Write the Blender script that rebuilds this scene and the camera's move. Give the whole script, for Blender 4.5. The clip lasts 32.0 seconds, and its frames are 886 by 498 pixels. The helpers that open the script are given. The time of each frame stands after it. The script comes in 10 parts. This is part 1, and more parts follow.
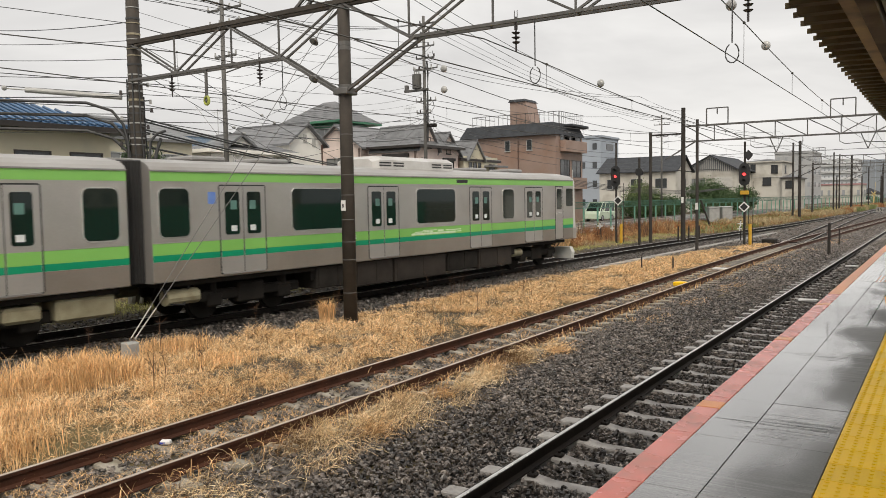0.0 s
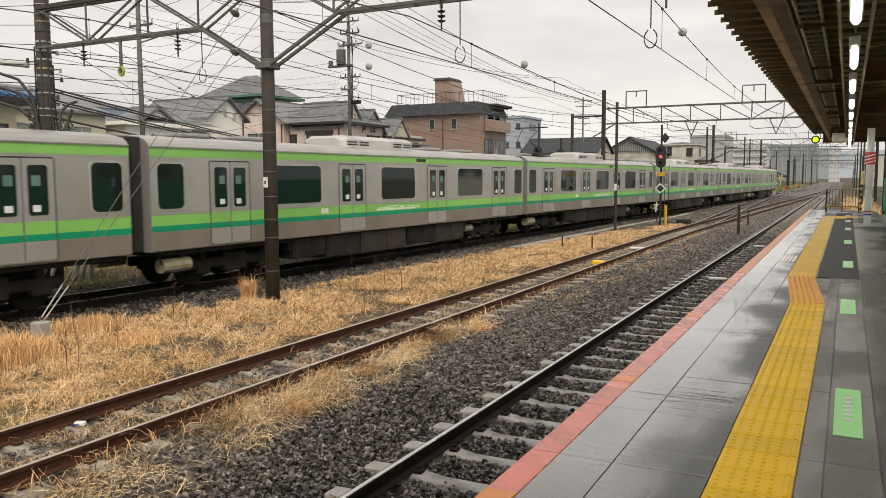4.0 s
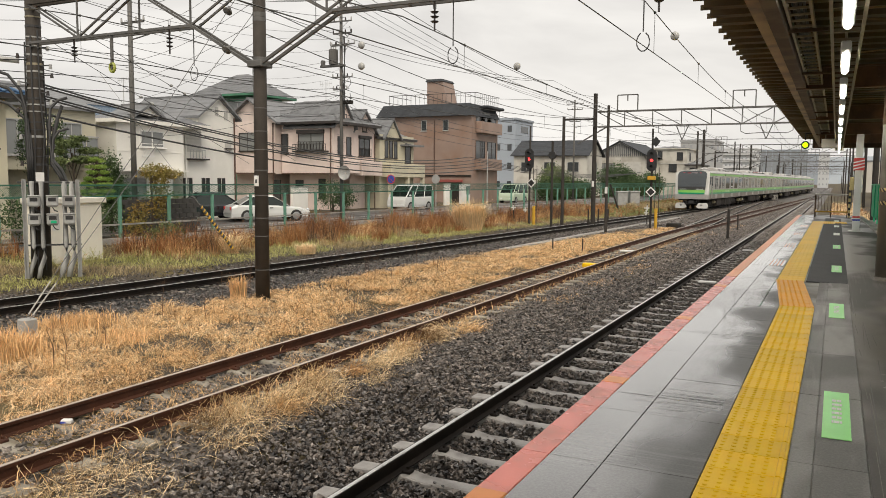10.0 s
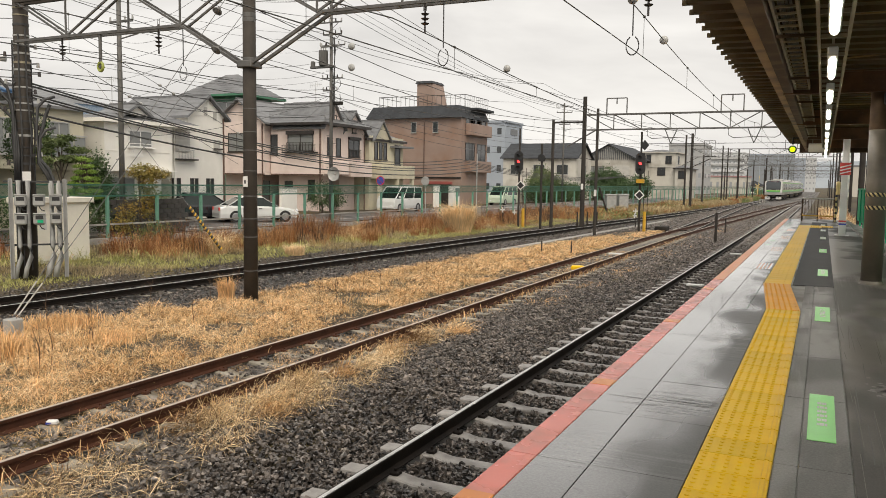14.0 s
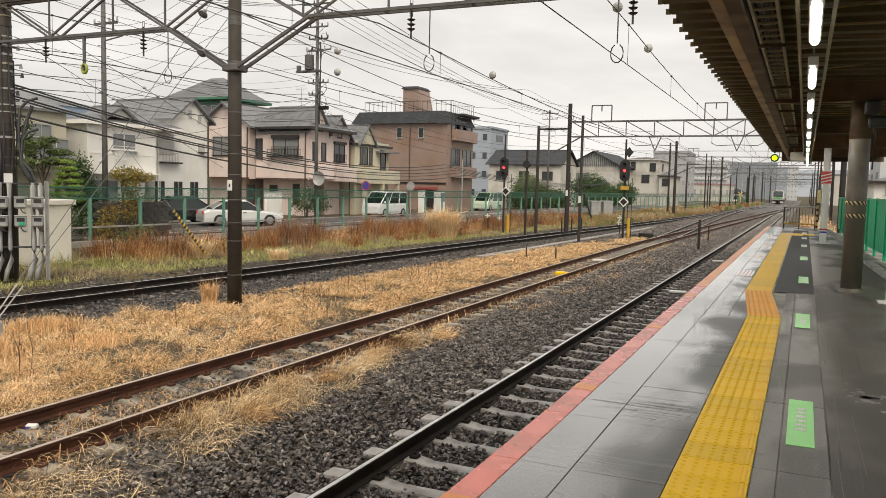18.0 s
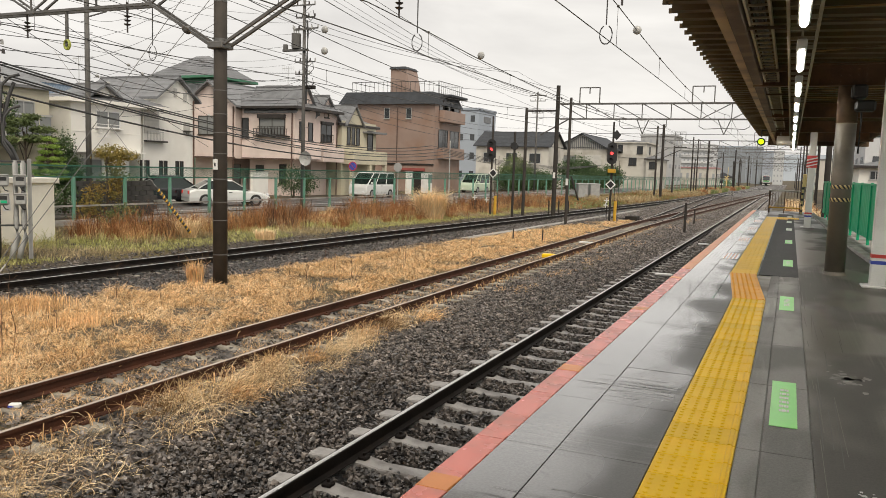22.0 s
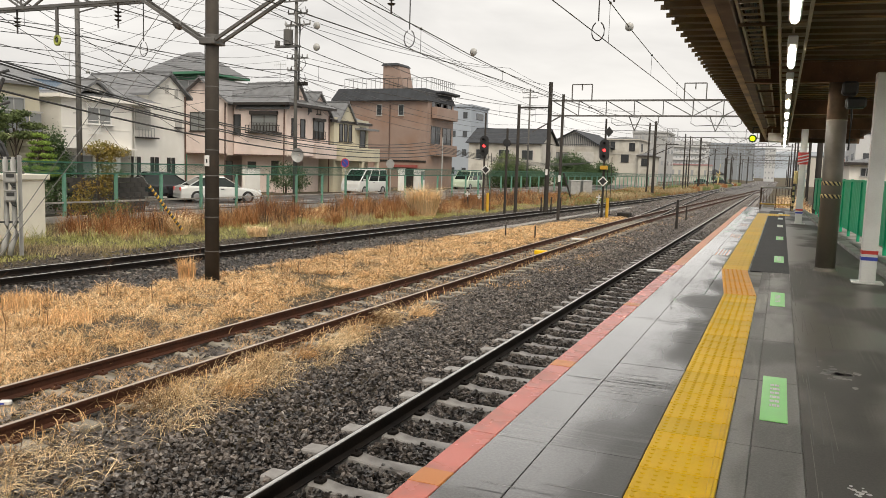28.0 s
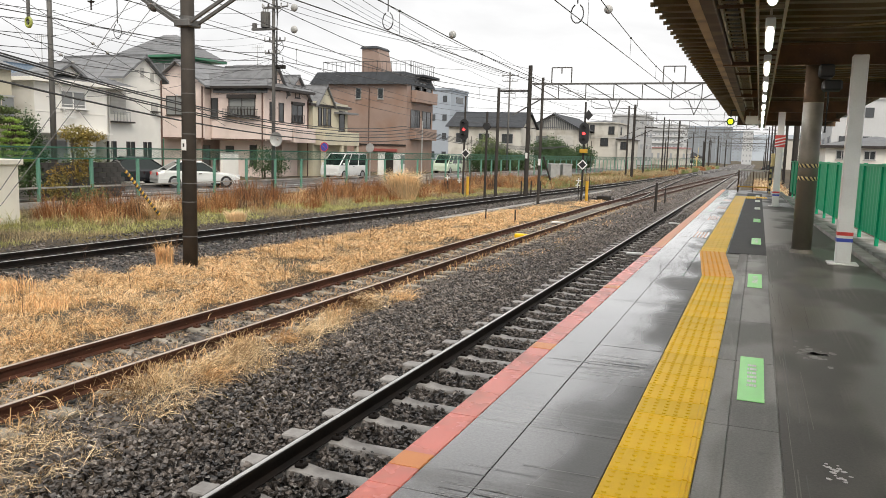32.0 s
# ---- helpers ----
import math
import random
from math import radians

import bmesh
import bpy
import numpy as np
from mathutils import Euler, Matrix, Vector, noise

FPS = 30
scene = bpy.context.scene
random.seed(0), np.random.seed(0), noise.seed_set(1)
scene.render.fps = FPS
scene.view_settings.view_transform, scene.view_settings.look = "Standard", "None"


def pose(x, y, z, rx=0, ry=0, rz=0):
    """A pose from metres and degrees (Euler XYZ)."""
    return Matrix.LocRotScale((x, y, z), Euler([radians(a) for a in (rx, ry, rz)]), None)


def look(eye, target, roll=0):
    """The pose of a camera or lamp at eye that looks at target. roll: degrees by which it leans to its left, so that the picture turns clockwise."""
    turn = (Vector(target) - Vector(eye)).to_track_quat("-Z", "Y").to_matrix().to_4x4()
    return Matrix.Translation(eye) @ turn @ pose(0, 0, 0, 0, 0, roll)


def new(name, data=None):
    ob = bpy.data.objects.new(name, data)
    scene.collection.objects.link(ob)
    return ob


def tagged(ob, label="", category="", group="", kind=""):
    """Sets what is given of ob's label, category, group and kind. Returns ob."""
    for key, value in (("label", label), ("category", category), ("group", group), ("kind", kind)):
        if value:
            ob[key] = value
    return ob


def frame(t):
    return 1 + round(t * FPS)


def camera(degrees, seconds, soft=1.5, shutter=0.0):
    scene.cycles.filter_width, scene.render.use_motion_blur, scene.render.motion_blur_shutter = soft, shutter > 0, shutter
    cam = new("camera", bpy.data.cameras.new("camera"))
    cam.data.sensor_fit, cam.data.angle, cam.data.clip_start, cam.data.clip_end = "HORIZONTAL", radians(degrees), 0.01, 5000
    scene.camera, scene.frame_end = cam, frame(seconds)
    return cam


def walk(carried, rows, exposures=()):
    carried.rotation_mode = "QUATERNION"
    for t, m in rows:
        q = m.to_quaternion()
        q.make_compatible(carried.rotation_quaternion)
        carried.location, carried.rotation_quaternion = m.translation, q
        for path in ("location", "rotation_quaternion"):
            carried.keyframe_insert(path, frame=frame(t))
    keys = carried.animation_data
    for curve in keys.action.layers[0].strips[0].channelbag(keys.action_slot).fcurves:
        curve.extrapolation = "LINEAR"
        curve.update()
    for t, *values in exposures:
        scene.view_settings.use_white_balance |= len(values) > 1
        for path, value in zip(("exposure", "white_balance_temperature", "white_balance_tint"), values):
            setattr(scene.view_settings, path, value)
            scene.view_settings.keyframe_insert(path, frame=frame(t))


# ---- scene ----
# ---- camera and its way ----
cam = camera(59.0, 32.0, soft=0.6, shutter=0.08)
PATH = [
    (0.0, pose(1.489, 0.059, 2.595, 86.441, 0.962, 32.770)),
    (0.5, pose(1.504, 0.029, 2.613, 86.618, 0.535, 30.768)),
    (1.0, pose(1.515, 0.022, 2.613, 86.654, 0.281, 28.746)),
    (1.5, pose(1.523, 0.011, 2.616, 86.427, 0.183, 27.483)),
    (2.0, pose(1.521, 0.013, 2.614, 86.072, 0.250, 26.994)),
    (2.5, pose(1.520, 0.021, 2.609, 85.684, 0.253, 26.876)),
    (3.0, pose(1.520, 0.009, 2.609, 85.362, 0.157, 27.018)),
    (3.5, pose(1.515, 0.012, 2.604, 85.027, 0.138, 27.167)),
    (5.5, pose(1.511, 0.016, 2.599, 84.592, 0.339, 27.432)),
    (6.0, pose(1.510, 0.017, 2.597, 84.676, 0.133, 27.669)),
    (6.5, pose(1.504, 0.013, 2.598, 84.813, -0.032, 27.920)),
    (7.0, pose(1.504, 0.018, 2.593, 84.945, -0.155, 27.802)),
    (7.5, pose(1.504, 0.017, 2.591, 85.054, -0.385, 27.445)),
    (8.0, pose(1.506, 0.006, 2.595, 85.129, -0.480, 27.054)),
    (8.5, pose(1.505, 0.011, 2.592, 85.066, -0.524, 26.800)),
    (9.0, pose(1.505, 0.008, 2.594, 84.938, -0.498, 26.680)),
    (9.5, pose(1.502, 0.020, 2.587, 84.919, -0.473, 26.570)),
    (10.0, pose(1.501, 0.019, 2.586, 84.901, -0.443, 26.609)),
    (10.5, pose(1.504, 0.010, 2.589, 84.939, -0.441, 26.787)),
    (11.0, pose(1.506, 0.013, 2.588, 85.164, -0.424, 26.944)),
    (11.5, pose(1.510, 0.006, 2.590, 85.405, -0.424, 26.816)),
    (12.0, pose(1.514, 0.015, 2.589, 85.441, -0.431, 26.421)),
    (12.5, pose(1.508, 0.016, 2.587, 85.330, -0.455, 26.123)),
    (13.0, pose(1.504, 0.017, 2.585, 85.177, -0.617, 26.012)),
    (13.5, pose(1.505, 0.014, 2.587, 85.034, -0.723, 25.988)),
    (14.0, pose(1.505, 0.013, 2.586, 85.047, -0.817, 25.846)),
    (14.5, pose(1.505, 0.019, 2.579, 85.239, -0.949, 25.460)),
    (16.5, pose(1.518, -0.004, 2.586, 85.676, -1.206, 24.813)),
    (17.0, pose(1.518, -0.001, 2.583, 85.516, -1.203, 24.822)),
    (17.5, pose(1.519, -0.003, 2.583, 85.494, -1.167, 24.817)),
    (18.0, pose(1.518, 0.001, 2.582, 85.466, -1.279, 24.782)),
    (18.5, pose(1.519, 0.009, 2.580, 85.383, -1.417, 24.694)),
    (19.0, pose(1.516, -0.000, 2.580, 85.343, -1.479, 24.640)),
    (19.5, pose(1.516, 0.001, 2.579, 85.284, -1.423, 24.418)),
    (20.0, pose(1.519, 0.009, 2.575, 85.118, -1.438, 24.126)),
    (20.5, pose(1.516, 0.015, 2.573, 84.884, -1.546, 23.889)),
    (21.0, pose(1.514, 0.020, 2.570, 84.613, -1.680, 23.881)),
    (21.5, pose(1.512, 0.015, 2.572, 84.349, -1.824, 23.964)),
    (22.0, pose(1.509, 0.022, 2.570, 84.148, -1.738, 23.862)),
    (22.5, pose(1.515, 0.022, 2.568, 84.066, -1.623, 23.725)),
    (23.0, pose(1.518, 0.020, 2.568, 84.073, -1.669, 23.676)),
    (23.5, pose(1.515, 0.016, 2.570, 84.178, -1.787, 23.608)),
    (24.0, pose(1.518, 0.016, 2.569, 84.361, -1.765, 23.492)),
    (24.5, pose(1.519, 0.021, 2.569, 84.498, -1.833, 23.416)),
    (25.0, pose(1.520, 0.008, 2.570, 84.531, -1.966, 23.234)),
    (25.5, pose(1.516, 0.012, 2.568, 84.435, -1.923, 23.122)),
    (27.5, pose(1.514, 0.027, 2.561, 83.890, -1.897, 23.238)),
    (28.0, pose(1.513, 0.021, 2.564, 83.933, -1.758, 23.321)),
    (28.5, pose(1.517, 0.020, 2.567, 83.930, -1.624, 23.270)),
    (29.0, pose(1.515, 0.026, 2.562, 83.797, -1.658, 23.212)),
    (29.5, pose(1.514, 0.032, 2.562, 83.611, -1.722, 23.030)),
    (30.0, pose(1.513, 0.035, 2.559, 83.508, -1.837, 22.783)),
    (30.5, pose(1.514, 0.040, 2.553, 83.382, -2.028, 22.405)),
    (31.0, pose(1.514, 0.037, 2.557, 83.118, -2.052, 22.077)),
    (31.5, pose(1.513, 0.037, 2.556, 82.866, -1.851, 21.934)),
    (32.0, pose(1.512, 0.040, 2.556, 82.815, -1.600, 21.866)),
]
walk(cam, PATH, exposures=[(0.0, 0.02, 6680, 10), (3.0, 0.04, 6820, 10), (9.0, 0.07, 6860, 10), (19.0, 0.10, 6860, 10), (28.0, 0.15, 6860, 10), (30.0, 0.19, 6860, 10), (31.0, 0.25, 6800, 10), (32.0, 0.33, 6500, 10)])

# ---- world and sun: flat grey rain cloud ----
def make_world():
    w = bpy.data.worlds.new("overcast")
    scene.world = w
    w.use_nodes = True
    n, l = w.node_tree.nodes, w.node_tree.links
    n.clear()
    out, bg = n.new("ShaderNodeOutputWorld"), n.new("ShaderNodeBackground")
    sky = n.new("ShaderNodeTexSky")
    sky.sky_type, sky.sun_disc = "NISHITA", False
    sky.sun_elevation, sky.sun_rotation = radians(50), radians(144)
    sky.air_density, sky.dust_density = 1.0, 4.0
    dim = n.new("ShaderNodeVectorMath")
    dim.operation = "SCALE"
    dim.inputs["Scale"].default_value = 0.10
    l.new(sky.outputs[0], dim.inputs[0])
    tc, mp = n.new("ShaderNodeTexCoord"), n.new("ShaderNodeMapping")
    mp.inputs["Scale"].default_value = (1.0, 1.0, 3.2)
    l.new(tc.outputs["Generated"], mp.inputs["Vector"])
    tex = n.new("ShaderNodeTexNoise")
    tex.inputs["Scale"].default_value, tex.inputs["Detail"].default_value = 2.6, 5.0
    tex.inputs["Roughness"].default_value, tex.inputs["Distortion"].default_value = 0.55, 0.6
    l.new(mp.outputs[0], tex.inputs["Vector"])
    ramp = n.new("ShaderNodeValToRGB")
    ramp.color_ramp.elements[0].position, ramp.color_ramp.elements[0].color = 0.30, (0.68, 0.675, 0.675, 1)
    ramp.color_ramp.elements[1].position, ramp.color_ramp.elements[1].color = 0.66, (0.95, 0.945, 0.935, 1)
    l.new(tex.outputs["Fac"], ramp.inputs[0])
    mix = n.new("ShaderNodeMix")
    mix.data_type = "RGBA"
    mix.inputs[0].default_value = 0.94
    l.new(dim.outputs[0], mix.inputs[6])
    l.new(ramp.outputs[0], mix.inputs[7])
    l.new(mix.outputs[2], bg.inputs[0])
    bg.inputs[1].default_value = 1.0
    l.new(bg.outputs[0], out.inputs[0])


make_world()
sun = new("sun", bpy.data.lights.new("sun", "SUN"))
sun.data.energy, sun.data.angle, sun.data.color = 2.35, radians(35), (1.0, 0.93, 0.815)
sun.matrix_world = look((19, -26, 38), (0, 0, 0))


# ---- materials ----
def shader(name, c1, c2=None, rough=0.6, metal=0.0, scale=6.0, fine=60.0, bump=0.15, spread=0.06, stain=None, stain_scale=0.8,
           rough2=None, coat=0.0, spec=0.5, glow=0.0, island=0.0, depth=0.01):
    """Two-scale varied surface: blotches of c1 and c2, fine grain, optional stains, relief; spread: change from object to object."""
    m = bpy.data.materials.new(name)
    m.use_nodes = True
    n, l = m.node_tree.nodes, m.node_tree.links
    b = n["Principled BSDF"]
    c2 = c2 or tuple(min(1, v * 0.78) for v in c1)
    tc = n.new("ShaderNodeTexCoord")
    big, small = n.new("ShaderNodeTexNoise"), n.new("ShaderNodeTexNoise")
    for t, s, d in ((big, scale, 4.0), (small, fine, 3.0)):
        t.inputs["Scale"].default_value, t.inputs["Detail"].default_value = s, d
        l.new(tc.outputs["Object"], t.inputs["Vector"])
    ramp = n.new("ShaderNodeValToRGB")
    ramp.color_ramp.elements[0].position, ramp.color_ramp.elements[0].color = 0.35, (*c1, 1)
    ramp.color_ramp.elements[1].position, ramp.color_ramp.elements[1].color = 0.68, (*c2, 1)
    add = n.new("ShaderNodeMath")
    add.operation = "MULTIPLY_ADD"
    l.new(small.outputs["Fac"], add.inputs[0])
    add.inputs[1].default_value = 0.35
    sub = n.new("ShaderNodeMath")
    sub.operation = "SUBTRACT"
    l.new(big.outputs["Fac"], sub.inputs[0])
    sub.inputs[1].default_value = 0.175
    l.new(sub.outputs[0], add.inputs[2])
    l.new(add.outputs[0], ramp.inputs[0])
    col = ramp.outputs[0]
    if stain:
        st, sr, mx = n.new("ShaderNodeTexNoise"), n.new("ShaderNodeValToRGB"), n.new("ShaderNodeMix")
        st.inputs["Scale"].default_value, st.inputs["Detail"].default_value = stain_scale, 6.0
        l.new(tc.outputs["Object"], st.inputs["Vector"])
        sr.color_ramp.elements[0].position, sr.color_ramp.elements[1].position = 0.48, 0.66
        l.new(st.outputs["Fac"], sr.inputs[0])
        mx.data_type = "RGBA"
        l.new(sr.outputs[0], mx.inputs[0])
        l.new(col, mx.inputs[6])
        mx.inputs[7].default_value = (*stain, 1)
        col = mx.outputs[2]
    if spread or island:
        hs = n.new("ShaderNodeHueSaturation")
        mr = n.new("ShaderNodeMapRange")
        a = island or spread
        mr.inputs["To Min"].default_value, mr.inputs["To Max"].default_value = 1 - a, 1 + a
        if island:
            l.new(n.new("ShaderNodeNewGeometry").outputs["Random Per Island"], mr.inputs["Value"])
        else:
            l.new(n.new("ShaderNodeObjectInfo").outputs["Random"], mr.inputs["Value"])
        l.new(mr.outputs[0], hs.inputs["Value"])
        l.new(col, hs.inputs["Color"])
        col = hs.outputs[0]
    l.new(col, b.inputs["Base Color"])
    b.inputs["Metallic"].default_value, b.inputs["Roughness"].default_value = metal, rough
    b.inputs["Specular IOR Level"].default_value, b.inputs["Coat Weight"].default_value = spec, coat
    if rough2 is not None:
        rr = n.new("ShaderNodeMapRange")
        rr.inputs["From Min"].default_value, rr.inputs["From Max"].default_value = 0.42, 0.60
        rr.inputs["To Min"].default_value, rr.inputs["To Max"].default_value = rough, rough2
        wet = n.new("ShaderNodeTexNoise")
        wet.inputs["Scale"].default_value, wet.inputs["Detail"].default_value = stain_scale * 1.3, 4.0
        l.new(tc.outputs["Object"], wet.inputs["Vector"])
        l.new(wet.outputs["Fac"], rr.inputs["Value"])
        l.new(rr.outputs[0], b.inputs["Roughness"])
    if bump:
        bp = n.new("ShaderNodeBump")
        bp.inputs["Strength"].default_value, bp.inputs["Distance"].default_value = bump, depth
        l.new(small.outputs["Fac"], bp.inputs["Height"])
        l.new(bp.outputs[0], b.inputs["Normal"])
    if glow:
        b.inputs["Emission Color"].default_value, b.inputs["Emission Strength"].default_value = (*c1, 1), glow
    return m


def paving(name, dry, wet, dust, blotch=(1.3, 0.5), streak=(1.2, 14.0), band=0.55, r_dry=0.42, r_wet=0.06, cut=(0.42, 0.60), dusty=0.5, spread=0.06, spec=0.6, film=0.35, slope=0.0, turn=0.55):
    """Trodden wet paving: soft wet and dry blotches, streaky scuff bands, speckle; sizes in metres of the place."""
    m = bpy.data.materials.new(name)
    m.use_nodes = True
    n, l = m.node_tree.nodes, m.node_tree.links
    b = n["Principled BSDF"]
    tc = n.new("ShaderNodeTexCoord")

    def grain(sx, sy, detail, rough=0.5, lo=0.0, hi=1.0):
        mp, t, r = n.new("ShaderNodeMapping"), n.new("ShaderNodeTexNoise"), n.new("ShaderNodeMapRange")
        mp.inputs["Scale"].default_value = (sx, sy, 1.0)
        t.inputs["Scale"].default_value, t.inputs["Detail"].default_value, t.inputs["Roughness"].default_value = 1.0, detail, rough
        r.inputs["From Min"].default_value, r.inputs["From Max"].default_value = lo, hi
        r.interpolation_type = "SMOOTHSTEP"
        l.new(tc.outputs["Object"], mp.inputs["Vector"])
        l.new(mp.outputs[0], t.inputs["Vector"])
        l.new(t.outputs["Fac"], r.inputs["Value"])
        return r.outputs[0]

    def mixed(fac, a, c):
        x = n.new("ShaderNodeMix")
        x.data_type = "RGBA"
        for sock, val in ((x.inputs[0], fac), (x.inputs[6], a), (x.inputs[7], c)):
            if isinstance(val, tuple):
                sock.default_value = (*val, 1)
            else:
                l.new(val, sock)
        return x.outputs[2]

    def times(a, c):
        x = n.new("ShaderNodeMath")
        x.operation = "MULTIPLY"
        for sock, val in ((x.inputs[0], a), (x.inputs[1], c)):
            if isinstance(val, float):
                sock.default_value = val
            else:
                l.new(val, sock)
        return x.outputs[0]

    raw = grain(*blotch, 2.5, 0.5, 0.0, 1.0)
    sep, lean, ease = n.new("ShaderNodeSeparateXYZ"), n.new("ShaderNodeMath"), n.new("ShaderNodeMapRange")
    l.new(tc.outputs["Object"], sep.inputs[0])
    off = n.new("ShaderNodeMath")
    off.operation, off.inputs[0].default_value = "SUBTRACT", turn
    l.new(sep.outputs[0], off.inputs[1])
    lean.operation, lean.inputs[1].default_value = "MULTIPLY_ADD", slope
    l.new(off.outputs[0], lean.inputs[0])
    l.new(raw, lean.inputs[2])
    ease.inputs["From Min"].default_value, ease.inputs["From Max"].default_value = cut
    ease.interpolation_type = "SMOOTHSTEP"
    l.new(lean.outputs[0], ease.inputs["Value"])
    wetness = ease.outputs[0]
    lines = grain(*streak, 4.0, 0.65, 0.45, 0.62)
    bands = grain(0.25, band, 3.0, 0.6, 0.50, 0.64) if streak[1] > streak[0] else grain(band, 0.25, 3.0, 0.6, 0.50, 0.64)
    scuff = times(times(lines, bands), dusty)
    speck = grain(70.0, 70.0, 3.0, 0.7, 0.30, 0.72)
    spots = grain(9.0, 9.0, 4.0, 0.6, 0.60, 0.72)
    col = mixed(wetness, dry, wet)
    col = mixed(scuff, col, dust)
    col = mixed(times(spots, 0.35), col, tuple(v * 0.45 for v in dry))
    hs, mr = n.new("ShaderNodeHueSaturation"), n.new("ShaderNodeMapRange")
    mr.inputs["To Min"].default_value, mr.inputs["To Max"].default_value = 0.80 - spread, 1.18 + spread
    half = n.new("ShaderNodeMath")
    half.operation = "MULTIPLY_ADD"
    half.inputs[1].default_value = 0.5
    l.new(speck, half.inputs[0])
    l.new(times(n.new("ShaderNodeObjectInfo").outputs["Random"], 0.5), half.inputs[2])
    l.new(half.outputs[0], mr.inputs["Value"])
    l.new(mr.outputs[0], hs.inputs["Value"])
    l.new(col, hs.inputs["Color"])
    l.new(hs.outputs[0], b.inputs["Base Color"])
    rr = n.new("ShaderNodeMapRange")
    rr.inputs["To Min"].default_value, rr.inputs["To Max"].default_value = r_dry, r_wet
    l.new(wetness, rr.inputs["Value"])
    l.new(rr.outputs[0], b.inputs["Roughness"])
    b.inputs["Specular IOR Level"].default_value = spec
    l.new(times(wetness, film), b.inputs["Coat Weight"])
    b.inputs["Coat Roughness"].default_value = 0.06
    bp = n.new("ShaderNodeBump")
    bp.inputs["Strength"].default_value, bp.inputs["Distance"].default_value = 0.06, 0.002
    l.new(speck, bp.inputs["Height"])
    l.new(bp.outputs[0], b.inputs["Normal"])
    return m


def plain_glass(name, tint, rough=0.03):
    m = bpy.data.materials.new(name)
    m.use_nodes = True
    b = m.node_tree.nodes["Principled BSDF"]
    b.inputs["Base Color"].default_value, b.inputs["Roughness"].default_value = (*tint, 1), rough
    b.inputs["Specular IOR Level"].default_value = 0.6
    return m


